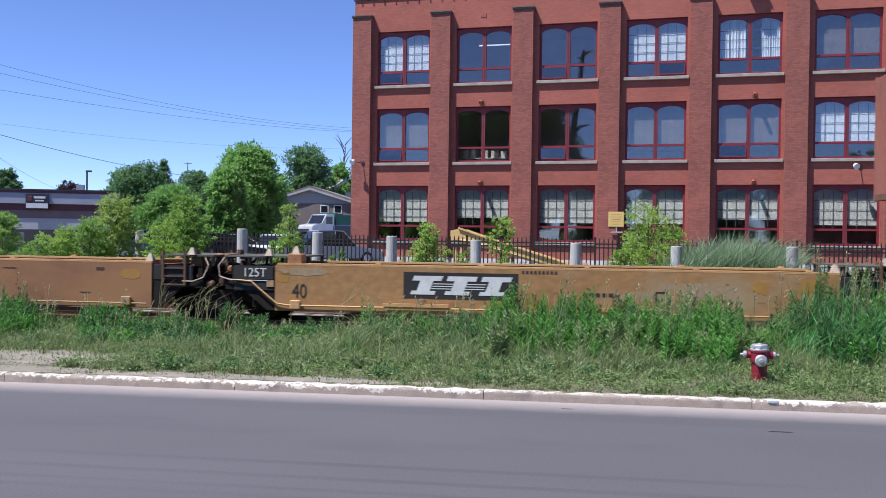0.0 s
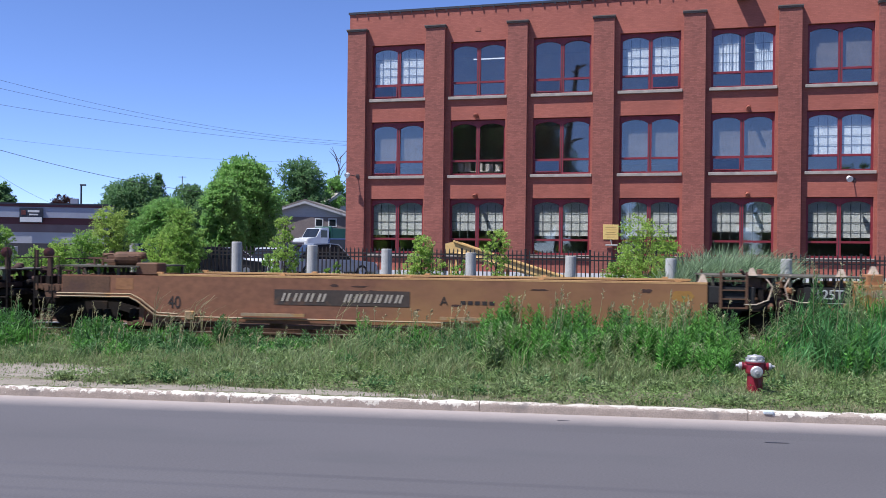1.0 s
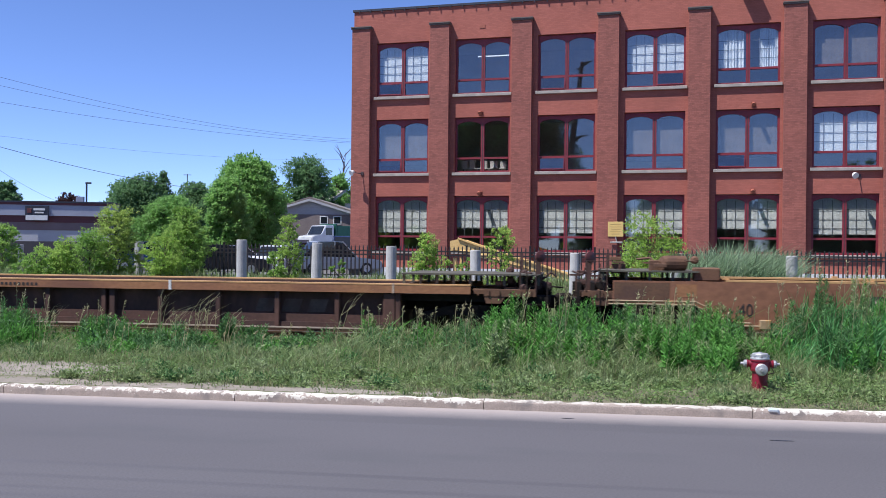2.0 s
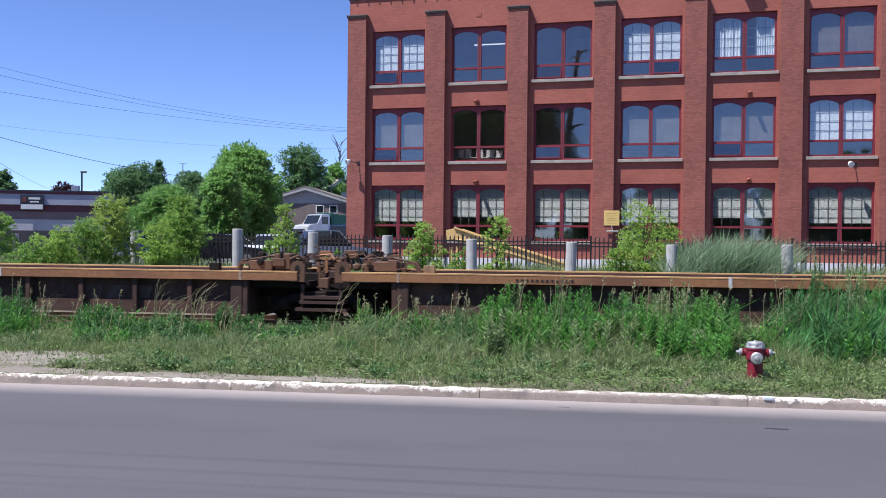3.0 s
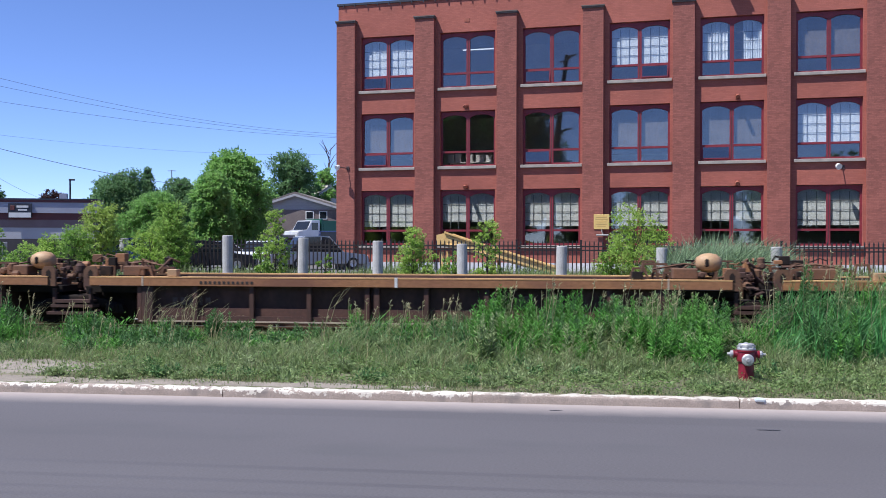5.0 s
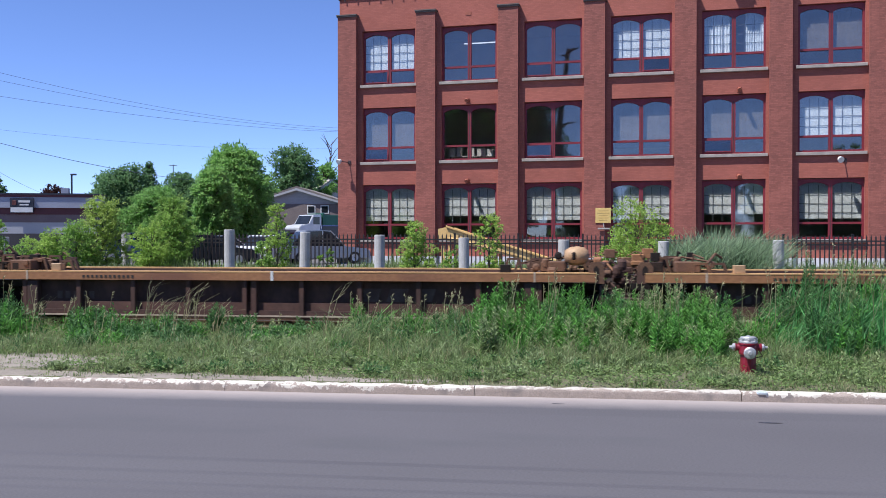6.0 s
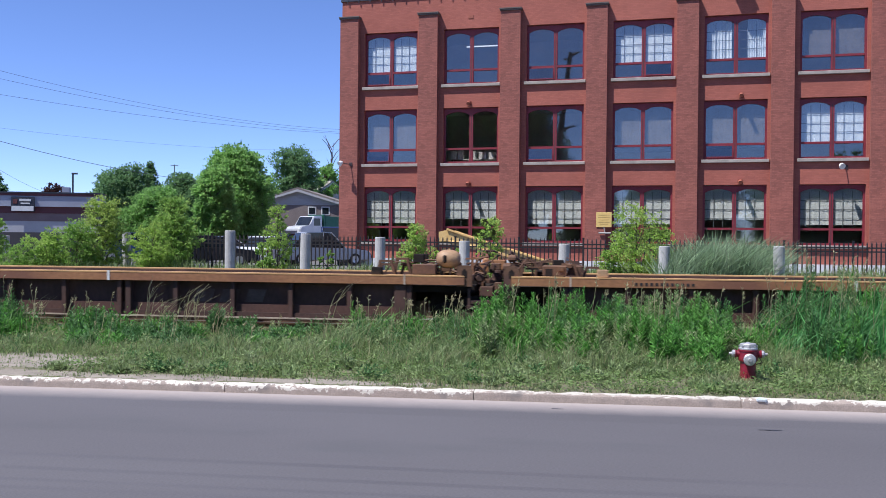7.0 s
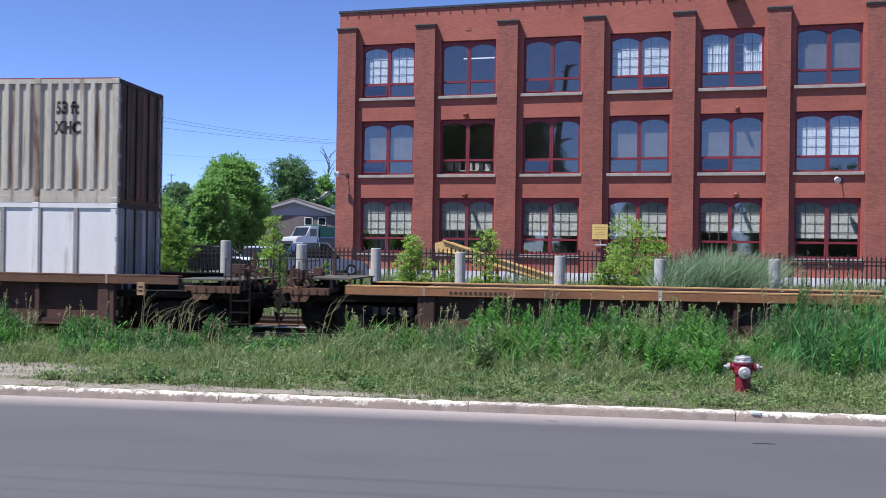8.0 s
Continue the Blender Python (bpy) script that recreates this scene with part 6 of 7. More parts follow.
def make_weeds():
    rnd = random.Random(4)
    tints = {"dark": [], "mid": [], "light": []}
    stalks = {"dark": [], "mid": [], "light": []}
    stems, tufts = [], {"sedge": [], "weed": []}

    def stalk(u, v, h, tint):
        z = ground_z(v)
        lean = np.array([rnd.gauss(0.05, 0.06), rnd.gauss(0, 0.06), 1.0])
        root = np.array([u, v, z])
        top = root + lean * h
        s = np.array([0.006, 0, 0])
        stems.append([root - s, root + s, top + s * 0.4, top - s * 0.4])
        m = int(h * 78)
        size = rnd.uniform(0.85, 1.2)
        for j in range(m):
            f = 0.08 + 0.92 * (j + rnd.random()) / m
            a = j * 2.4 + rnd.uniform(-0.4, 0.4)
            ln = (0.185 - 0.115 * f) * rnd.uniform(0.75, 1.25) * size
            stalks[tint].append((*(root + lean * h * f), math.cos(a), math.sin(a), rnd.uniform(0.0, 1.0) + 0.5 * f, ln))

    # stands of upright stalks, arching grass and leafy mounds along the ballast
    for k in range(680):
        u = rnd.uniform(-15, 11)
        tall = weed_height(u)
        middle, right = -1.6 < u < 3.3, u > 4.1
        v0 = 16.6 if middle else (16.9 if right else 17.3)
        front = rnd.random() ** 0.8
        v = v0 + (20.35 - v0) * front
        if noise.noise((u * 0.9, v * 0.8, 12)) < (-0.34 if middle or right else -0.06):
            continue
        h = tall * (0.52 + 0.46 * front) * rnd.uniform(0.72, 1.12)
        if h < 0.2:
            continue
        tint = rnd.choice(("dark", "mid", "mid", "mid", "light") if middle else (("dark", "dark", "dark", "mid") if u < -7 else ("dark", "dark", "mid", "light")))
        roll = rnd.random()
        if right and roll < 0.5 or not (middle or right) and roll < 0.16 or roll < 0.06:
            tufts["sedge" if right else "weed"].append((u, v, h))
        elif not (middle or right) and roll < 0.62:
            r = rnd.uniform(0.22, 0.45)
            tints[tint].append(dome_leaves(rnd, u, v, ground_z(v), r, h * 0.85, int(650 * r * (0.5 + h)), 0.085))
        else:
            spread = rnd.uniform(0.09, 0.20)
            for j in range(rnd.randrange(6, 13)):
                stalk(u + rnd.gauss(0, spread), min(20.4, v + rnd.gauss(0, spread)), h * rnd.choice((0.6, 0.75, 0.85, 0.95, 1.0, 1.08)), tint)
    # small mounds in the verge
    for k in range(900):
        u, v = rnd.uniform(-15, 11), 14.35 + 3.9 * rnd.random()
        if soil_bare(np.array([u]), np.array([v]))[0] > 0.25 or noise.noise((u * 1.1, v * 1.3, 31)) < -0.05:
            continue
        far = (v - 14.35) / 3.9
        if abs(u - 3.02) < 0.45 and 15.0 < v < 16.4:
            continue
        h = (0.06 + 0.26 * far) * rnd.uniform(0.6, 1.5) * (0.75 if u < -4.6 and v > 17 else 1.0)
        r = rnd.uniform(0.08, 0.24)
        tints[rnd.choice(("dark", "light", "light", "light"))].append(dome_leaves(rnd, u, v, ground_z(v), r, h, int(90 + 520 * r), rnd.choice((0.045, 0.06, 0.075))))
    for key, mat, label in (("dark", M_WEEDDARK, "deep green leafy weeds along the railway"), ("mid", M_WEED, "tall leafy green weeds along the railway"), ("light", M_WEEDLIGHT, "yellow-green leafy weeds along the railway")):
        arr = np.array(stalks[key])
        d = arr[:, 3:6] / np.linalg.norm(arr[:, 3:6], axis=1)[:, None]
        lane_stuff("tall_weeds", np.concatenate([leaves(arr[:, :3], d, arr[:, 6], arr[:, 6] * 0.27)] + tints[key] + ([np.array(stems)] if key == "mid" else [])), mat, label)
    for key, mat, label in (("sedge", M_SEDGE, "tall arching blue-green grass beside the track"), ("weed", M_WEED, "tall arching green grass beside the track")):
        roots, hs = [], []
        for u, v, h in tufts[key]:
            for j in range(75 if key == "sedge" else 50):
                roots.append((u + rnd.gauss(0, 0.13), min(20.4, v + rnd.gauss(0, 0.13)), ground_z(v)))
                hs.append(h * rnd.uniform(0.45, 1.1))
        hs = np.array(hs)
        lane_stuff("tall_grass", blades(np.array(roots), hs, RNG.uniform(0.014, 0.034, len(hs)), 0.6, 1.0, 0.22), mat, label)
    # stalks with seed heads over the weeds
    q, heads = [], []
    for k in range(170):
        u, v = rnd.uniform(-13, 10), rnd.uniform(17.5, 20.3)
        h = weed_height(u) * rnd.uniform(0.95, 1.3)
        root = np.array([u, v, ground_z(v)])
        top = root + np.array([rnd.gauss(0.08, 0.12) * h, rnd.gauss(0, 0.1), h])
        s = np.array([0.004, 0, 0])
        q.append([root - s, root + s, top + s, top - s])
        for j in range(9):
            c = top - (top - root) * (0.16 * rnd.random())
            heads.append((*c, rnd.gauss(0.5, 0.5), rnd.gauss(0, 0.4), rnd.uniform(0.2, 1), 0.07))
    # dead arching sprays over the weeds
    for u0, v0, height, n in ((-9.0, 19.6, 1.25, 9), (-8.3, 19.8, 1.1, 8), (-7.6, 19.4, 0.95, 5), (-4.9, 19.2, 1.35, 2), (3.7, 18.2, 1.2, 7), (-11.6, 19.2, 1.0, 4)):
        for k in range(n):
            base = np.array([u0 + rnd.gauss(0, 0.15), v0 + rnd.gauss(0, 0.12), ground_z(v0)])
            h, reach, w = height * rnd.uniform(0.7, 1.05), rnd.uniform(0.1, 0.75), rnd.gauss(0, 0.15)
            line = [base + np.array([reach * f ** 1.8, w * f, h * (1 - (1 - f) ** 1.6)]) for f in (0, 0.25, 0.5, 0.75, 1.0)]
            for i, (a, b) in enumerate(zip(line, line[1:])):
                t0, t1 = 0.009 - 0.0018 * i, 0.009 - 0.0018 * (i + 1)
                q.append([a - (t0, 0, 0), a + (t0, 0, 0), b + (t1, 0, 0), b - (t1, 0, 0)])
                if i > 1:
                    tip = b + np.array([rnd.uniform(0.05, 0.2), rnd.gauss(0, 0.08), rnd.uniform(-0.05, 0.14)])
                    q.append([a - (0.004, 0, 0), a + (0.004, 0, 0), tip + (0.003, 0, 0), tip - (0.003, 0, 0)])
    arr = np.array(heads)
    d = arr[:, 3:6] / np.linalg.norm(arr[:, 3:6], axis=1)[:, None]
    lane_stuff("seed_stalks", np.concatenate([np.array(q), leaves(arr[:, :3], d, arr[:, 6], arr[:, 6] * 0.28)]), M_DRYGRASS, "thin pale grass stalks with seed heads")


def make_reeds():
    n = 6000
    x = RNG.uniform(1185, 1400, n)
    ahead = RNG.uniform(28.4, 32.5, n)
    X = (x - 784) / 1643.7 * ahead
    pts = LANE.inverted()
    base = np.array([tuple(pts @ Vector((a, b, 0))) for a, b in zip(X, ahead)])
    base[:, 2] = [ground_z(v) for v in base[:, 1]]
    bump = 0.82 + 0.25 * np.sin((x - 1185) / 215 * np.pi)
    h = bump * (2.42 - base[:, 2]) * RNG.uniform(0.45, 1.22, n)
    lane_stuff("reeds", blades(base, h, RNG.uniform(0.02, 0.055, n), 0.75, 1.0, 0.22), M_REED, "dense blue-green reeds behind the track")
    # rough grass on the bank behind the far track
    n = 26000
    u, v = RNG.uniform(-27, 16, n), RNG.uniform(28.0, 34.6, n)
    p = patchy(u, v, 0.5, 21.0)
    base = np.stack([u, v, ground_height(u, v)], 1)
    h = np.clip(0.35 + 0.45 * p + RNG.uniform(-0.1, 0.3, n), 0.12, 0.95)
    lane_stuff("bank_grass", blades(base, h, RNG.uniform(0.02, 0.04, n), 0.6, 0.7), M_GRASS, "rough green grass on the bank below the fence")


def plant(name, m, height, clumps, leaf, count, mat, label, category, seed, group="", trunk_r=0.05, flat=0.55):
    """A tree or shrub: tapered trunk, limbs to each clump, and leaves over the clumps. clumps: (x, y, z, rx, rz)."""
    rnd = random.Random(seed)
    t = thing(name, m, label, category, group)
    bm = B()
    zt = max(c[2] for c in clumps)
    lean = rnd.uniform(-0.05, 0.05) * height
    line = [(lean * k / 4 * rnd.uniform(0.5, 1.2), lean * 0.4 * k / 4, zt * k / 4) for k in range(5)]
    tube(bm, line, [trunk_r * (1 - 0.2 * k) for k in range(5)], 7)
    for cx, cy, cz, rx, rz in clumps:
        z0 = max(0.12 * height, cz - rz * 0.9 - 0.15 * height)
        k = min(0.95, z0 / zt)
        p0 = (lean * k, lean * 0.4 * k, z0)
        p1 = (cx * 0.55, cy * 0.55, (z0 + cz) / 2 + 0.05 * height)
        tube(bm, [p0, p1, (cx, cy, cz)], [trunk_r * 0.5, trunk_r * 0.32, trunk_r * 0.12], 5)
        for j in range(3):
            a = rnd.uniform(0, 6.28)
            tube(bm, [p1, (cx + 0.7 * rx * math.cos(a), cy + 0.7 * rx * math.sin(a), cz + rnd.uniform(-0.4, 0.7) * rz)], [trunk_r * 0.2, trunk_r * 0.05], 4)
    part("trunk", bm, M_BARK, t)
    vol = np.array([c[3] ** 2 * c[4] for c in clumps]) ** 0.72
    share = np.maximum(1, (vol / vol.sum() * count).astype(int))
    rs = np.random.default_rng(seed)
    cs, ds = [], []
    for (cx, cy, cz, rx, rz), k in zip(clumps, share):
        # leaves sit in sprays round twigs, so that the outline breaks up
        tw = max(6, k // 14)
        dirs = rs.normal(size=(tw, 3))
        dirs /= np.linalg.norm(dirs, axis=1)[:, None]
        rad = rs.uniform(0.3, 1.25, tw) ** 0.6
        twig = dirs * rad[:, None] * (rx, rx, rz)
        pick = rs.integers(0, tw, k)
        spread = rs.normal(size=(k, 3)) * (0.13 * rx, 0.13 * rx, 0.10 * rz)
        c = twig[pick] + spread + (cx, cy, cz)
        d = dirs[pick] * 0.6 + rs.normal(size=(k, 3)) * 0.7
        d[:, 2] -= 0.15
        cs.append(c)
        ds.append(d / np.linalg.norm(d, axis=1)[:, None])
    c, d = np.concatenate(cs), np.concatenate(ds)
    n = len(c)
    me = quads_mesh("crown", leaves(c, d, leaf * rs.uniform(0.7, 1.3, n), leaf * flat * rs.uniform(0.7, 1.3, n), 0.4), mat)
    o = new("crown", me)
    o.parent = t
    return t


def cloud_clumps(rnd, width, base, height, n, cone=0.0, squash=0.8):
    """Clumps that fill a crown of that width between base and height."""
    out = []
    for k in range(n):
        f = (k + rnd.random()) / n
        reach = (math.sin(math.pi * min(0.97, 0.12 + 0.80 * f)) ** 0.7) * (1 - cone * f)
        a = k * 2.4 + rnd.uniform(-0.5, 0.5)
        r = width / 2 * reach * rnd.uniform(0.35, 0.90)
        s = width * rnd.uniform(0.12, 0.23) * (1 - 0.55 * cone * f)
        out.append((r * math.cos(a), r * math.sin(a), base + (height - base) * f * 0.94, s, s * squash))
    return out


def make_plants():
    rnd = random.Random(31)

    def sapling(x, y_top, ahead, w, mat, label, seed, n=18, count=2600, leaf=0.13, cone=0.5, base=0.15):
        count, leaf = int(count * 2.3), leaf * 0.58
        X, Y, top = spot(x, y_top, ahead)
        g = ground_z(lane_v(X, Y)) - 0.03
        plant("sapling", pose(X, Y, g, 0, 0, rnd.uniform(0, 360)), top - g, cloud_clumps(rnd, w, base, top - g, n, cone), leaf, count, mat, label, "young tree", seed, "saplings by the fence", 0.03)
    sapling(757, 391, 31.5, 1.75, M_SAPLING, "young bright green tree in front of the fence", 1, cone=0.6)
    sapling(886, 378, 31.5, 1.5, M_SAPLING, "thin young green tree in front of the fence", 2, n=16, count=1700, cone=0.35)
    sapling(828, 440, 30.9, 1.3, M_BUSH, "low green shrub beside a concrete post", 3, n=8, count=700, cone=0.2)
    sapling(1146, 368, 31.0, 3.0, M_SAPLING, "bushy bright yellow-green young tree by the fence", 4, n=17, count=3600, leaf=0.15, cone=0.45, base=0.05)
    sapling(1105, 432, 31.0, 1.0, M_BUSH, "low green shrub by the fence", 14, n=8, count=800, cone=0.2)
    sapling(513, 358, 33.0, 1.4, M_SAPLING, "slim young green tree by the iron fence", 5, n=18, count=2600, cone=0.35)
    sapling(485, 425, 31.5, 0.8, M_BUSH, "small leafy shrub by the fence", 6, n=8, count=800, cone=0.2)
    sapling(330, 343, 35.5, 2.3, M_BUSH, "tall leafy green bush behind the track", 7, n=30, count=6500, leaf=0.16, cone=0.35)
    sapling(290, 395, 34.0, 1.7, M_SAPLING, "leafy green bush behind the track", 8, n=18, count=3000, leaf=0.14, cone=0.2)
    sapling(205, 345, 36.0, 2.3, M_AMBER, "tall amber-tipped green bush behind the track", 9, n=26, count=5000, leaf=0.15, cone=0.45)
    sapling(160, 392, 35.0, 1.8, M_BUSH, "leafy green bush behind the track", 10, n=18, count=3000, leaf=0.14, cone=0.25)
    sapling(108, 405, 35.0, 1.9, M_SAPLING, "leafy green bush behind the track", 11, n=18, count=3000, leaf=0.14, cone=0.25)
    sapling(60, 428, 34.0, 1.6, M_BUSH, "low leafy green bush behind the track", 12, n=14, count=2000, leaf=0.14, cone=0.2)
    sapling(5, 372, 38.0, 1.9, M_BUSH, "tall green bush at the edge of the yard", 13, n=20, count=3500, leaf=0.16, cone=0.35)
    sapling(600, 440, 31.6, 0.8, M_BUSH, "low leafy shrub along the iron fence", 16, n=8, count=700, cone=0.2)

    def tree(x, y_top, ahead, px_wide, mat, label, seed, n=40, count=14000, leaf=0.42, cone=0.1, base=0.22, name="tree"):
        count, leaf = int(count * 2.8), leaf * 0.52
        X, Y, top = spot(x, y_top, ahead)
        h = top - LOT_Z
        w = px_wide / 1643.7 * ahead
        return plant(name, pose(X, Y, LOT_Z, 0, 0, rnd.uniform(0, 360)), h, cloud_clumps(rnd, w, base * h, h, n, cone), leaf, count, mat, label, "tree", seed, "trees behind the yard", 0.25)
    tree(440, 263, 76, 128, M_TREE, "large leafy green tree behind the yard", 21, n=80, count=26000, base=0.16)
    tree(400, 300, 66, 96, M_TREE, "light green leafy tree behind the yard", 22, n=46, count=15000, cone=0.35, base=0.15)
    tree(545, 266, 100, 110, M_FARTREE, "broad dark green tree beyond the houses", 23, n=40, count=12000, leaf=0.5)
    tree(598, 284, 105, 70, M_TREE, "pale green tree beyond the houses", 24, n=26, count=6000, leaf=0.5)
    tree(245, 297, 95, 120, M_FARTREE, "dark green leafy tree behind the low shop", 25, n=30, count=10000, leaf=0.5)
    X, Y, top = spot(289, 284, 98)
    h = top - LOT_Z
    tiers = [(1.9 * (1 - f) * math.cos(k * 2.4), 1.9 * (1 - f) * math.sin(k * 2.4), h * (0.12 + 0.86 * f), 0.25 + 0.75 * (1 - f), 0.3) for k, f in ((k, k / 69) for k in range(70))]
    plant("conifer", pose(X, Y, LOT_Z), h, tiers, 0.26, 16000, M_FARTREE, "dark pointed conifer behind the bushes", "tree", 26, "trees behind the yard", 0.2)
    tree(345, 306, 98, 95, M_FARTREE, "dark green tree behind the bushes", 27, n=26, count=8000, leaf=0.5)
    tree(300, 335, 80, 110, M_TREE, "green tree behind the bushes", 28, n=30, count=10000)
    tree(12, 298, 95, 60, M_FARTREE, "dark green tree beyond the shop", 29, n=24, count=7000, leaf=0.5)
    tree(-60, 290, 95, 110, M_FARTREE, "dark green tree beyond the shop", 30, n=24, count=7000, leaf=0.5)
    tree(122, 322, 120, 60, M_REDLEAF, "dark red-leaved tree behind the shop roof", 31, n=16, count=3000, leaf=0.5)
    tree(200, 330, 110, 60, M_FARTREE, "far green tree behind the shop", 32, n=18, count=4000, leaf=0.55)
    tree(480, 325, 110, 90, M_FARTREE, "far green tree behind the house", 33, n=20, count=5000, leaf=0.55)
    # bare tree by the factory's corner
    X, Y, top = spot(608, 238, 112)
    bt = thing("bare_tree", pose(X, Y, LOT_Z), "leafless grey tree beside the factory corner", "tree")
    bm = B()
    h = top - LOT_Z
    tube(bm, [(0, 0, 0), (0.1, 0, h * 0.5), (-0.1, 0, h * 0.8)], [0.2, 0.14, 0.08], 6)
    for k in range(16):
        z = h * (0.5 + 0.03 * k)
        a = rnd.uniform(0, 6.28)
        r = rnd.uniform(0.8, 2.0)
        e = (r * math.cos(a), r * math.sin(a), min(h, z + rnd.uniform(0.8, 2.4)))
        tube(bm, [(0, 0, z * 0.95), (e[0] * 0.5, e[1] * 0.5, (z + e[2]) / 2 - 0.1), e], [0.06, 0.04, 0.015], 5)
    part("trunk", bm, M_BARK, bt)
    # trees on the near side of the road, behind the camera
    src = tree(380, -70, 70, 290, M_FARTREE, "large leafy green tree across the road", 35, n=60, count=16000, leaf=0.9)
    src.matrix_world = pose(-36.5, -21, 0)
    copy_thing(src, pose(-29.8, -22, 0, 0, 0, 130))
    copy_thing(src, pose(-34, -27, 0, 0, 0, 250))
    snag = thing("dead_tree", pose(-18.9, -8, 0), "tall bare dead trunk with stubby limbs across the road", "tree")
    bm = tube(B(), [(0, 0, 0), (0.6, 0, 9), (1.5, 0, 16.5), (2.4, 0, 23.6)], [0.5, 0.42, 0.34, 0.22], 8)
    for z, dx in ((23.2, 1.1), (22.6, -0.8), (15.0, 1.6), (18.5, -0.7)):
        x = 2.5 * z / 23.6
        tube(bm, [(x, 0, z), (x + dx * 0.5, 0, z + 0.25), (x + dx, 0.1, z + 0.3)], [0.2, 0.14, 0.06], 6)
    part("trunk", bm, M_BARK, snag)
    # Low rows added out of view to keep sky out of the lower glass.
    low = tree(380, 150, 70, 210, M_FARTREE, "unseen broad green tree that blocks sky reflections in the windows", 36, n=34, count=7000, leaf=0.7, base=0.08)
    low.matrix_world = pose(-54, -33, 0)
    for x in (-66, -60, -48, -43, -38, -24, -15, -6, 3, 9, 16, 22, 28):
        copy_thing(low, pose(x, -33 + (x % 5), 0, 0, 0, x * 11))
    for x in (-54, -30, -20, -11, -1, 6, 13, 20):
        copy_thing(low, pose(x, -46 + (x % 4), 0, 0, 0, x * 23))


make_verge()
make_weeds()
make_reeds()
make_plants()

# ---------------- beyond the yard: shop, houses, vehicles, wires ----------------
M_SHOPWALL = material("pale_grey_render", (0.45, 0.45, 0.47), (0.40, 0.40, 0.42), rough=0.85, scale=0.5, fine=60, bump=0.1)
M_SHOPBAND = material("blue_grey_fascia", (0.35, 0.365, 0.43), (0.30, 0.315, 0.38), rough=0.6, scale=0.8, bump=0.05)
M_LOWERBAND = material("dull_mauve_band", (0.21, 0.155, 0.155), (0.18, 0.13, 0.13), rough=0.8, scale=1, fine=40)
M_MAROON = material("dark_maroon_band", (0.13, 0.04, 0.045), (0.10, 0.035, 0.04), rough=0.7, scale=1)
M_LOWWALL = material("dark_brown_house_brick", (0.21, 0.175, 0.165), (0.165, 0.135, 0.13), rough=0.9, scale=1.5, fine=14)
M_SIDING = material("grey_blue_siding", (0.42, 0.42, 0.43), (0.36, 0.36, 0.375), rough=0.8, scale=0.8, fine=10, stretch=(0.3, 0.3, 6))
M_SHINGLE = material("brown_grey_shingles", (0.22, 0.19, 0.17), (0.17, 0.145, 0.13), rough=0.95, scale=2, fine=16, bump=0.5)
M_PALEROOF = material("pale_shingles", (0.42, 0.38, 0.35), (0.36, 0.33, 0.30), rough=0.9, scale=2, fine=16)
M_TRIM = material("white_trim_paint", (0.70, 0.70, 0.68), (0.62, 0.62, 0.6), rough=0.6, scale=3, bump=0)
M_CARGLASS = material("dark_car_glass", (0.020, 0.024, 0.030), (0.016, 0.02, 0.026), rough=0.08, scale=2, bump=0)
M_TYRE = material("black_rubber", (0.02, 0.02, 0.02), (0.03, 0.03, 0.03), rough=0.85, scale=6)
M_CHROME = material("bright_wheel_metal", (0.55, 0.55, 0.57), (0.45, 0.45, 0.47), rough=0.3, metal=0.9, scale=6, bump=0)
M_WIRE = material("dark_cable", (0.07, 0.075, 0.09), (0.09, 0.095, 0.11), rough=0.7, scale=4, bump=0)


def make_shop():
    X, Y, top = spot(196, 338, 78)
    s = thing("shop", pose(X, Y, LOT_Z, 0, 0, 10), "low flat-roofed shop with blue-grey fascia and maroon band", "building")
    h = top - LOT_Z
    part("wall", box(B(), -26, 0, 0, 3, 0, h - 1.75), M_SHOPWALL, s)
    part("band", box(B(), -26.05, 0.05, -0.06, 3, h - 1.75, h - 1.2), M_MAROON, s, "dark maroon band")
    part("fascia", box(B(), -26.2, 0.2, -0.25, 3, h - 1.2, h - 0.12), M_SHOPBAND, s, "blue-grey metal fascia")
    part("roof_edge", box(B(), -26.3, 0.3, -0.35, 3, h - 0.12, h), M_FLASH, s)
    part("roof_vent", box(B(), -3.4, -2.8, 3, 3.6, h, h + 0.6), M_SHOPBAND, s)
    sg = part("sign", box(B(), -6.65, -4.85, -0.42, -0.26, h - 1.62, h - 0.42), M_FLASH, s, "dark sign with a white lower half")
    part("sign_strip", box(B(), -6.6, -4.9, -0.45, -0.425, h - 1.58, h - 1.18), M_TRIM, sg)
    part("lettering_bar", box(B(), -6.0, -5.1, -0.45, -0.425, h - 0.78, h - 0.60), M_TRIM, sg)
    part("lettering_bar", box(B(), -5.9, -5.2, -0.45, -0.425, h - 1.02, h - 0.90), M_TRIM, sg)
    part("emblem", box(B(), -6.5, -6.15, -0.45, -0.425, h - 1.0, h - 0.6, 0.02), M_REDLAMP, sg)
    part("lower_band", box(B(), -26.02, 0.02, -0.03, -0.002, h - 2.4, h - 1.755), M_LOWERBAND, s, "dull brown-mauve lower band")
    part("gutter_line", box(B(), -26.25, 0.25, -0.30, -0.251, h - 0.32, h - 0.12), M_MAROON, s)


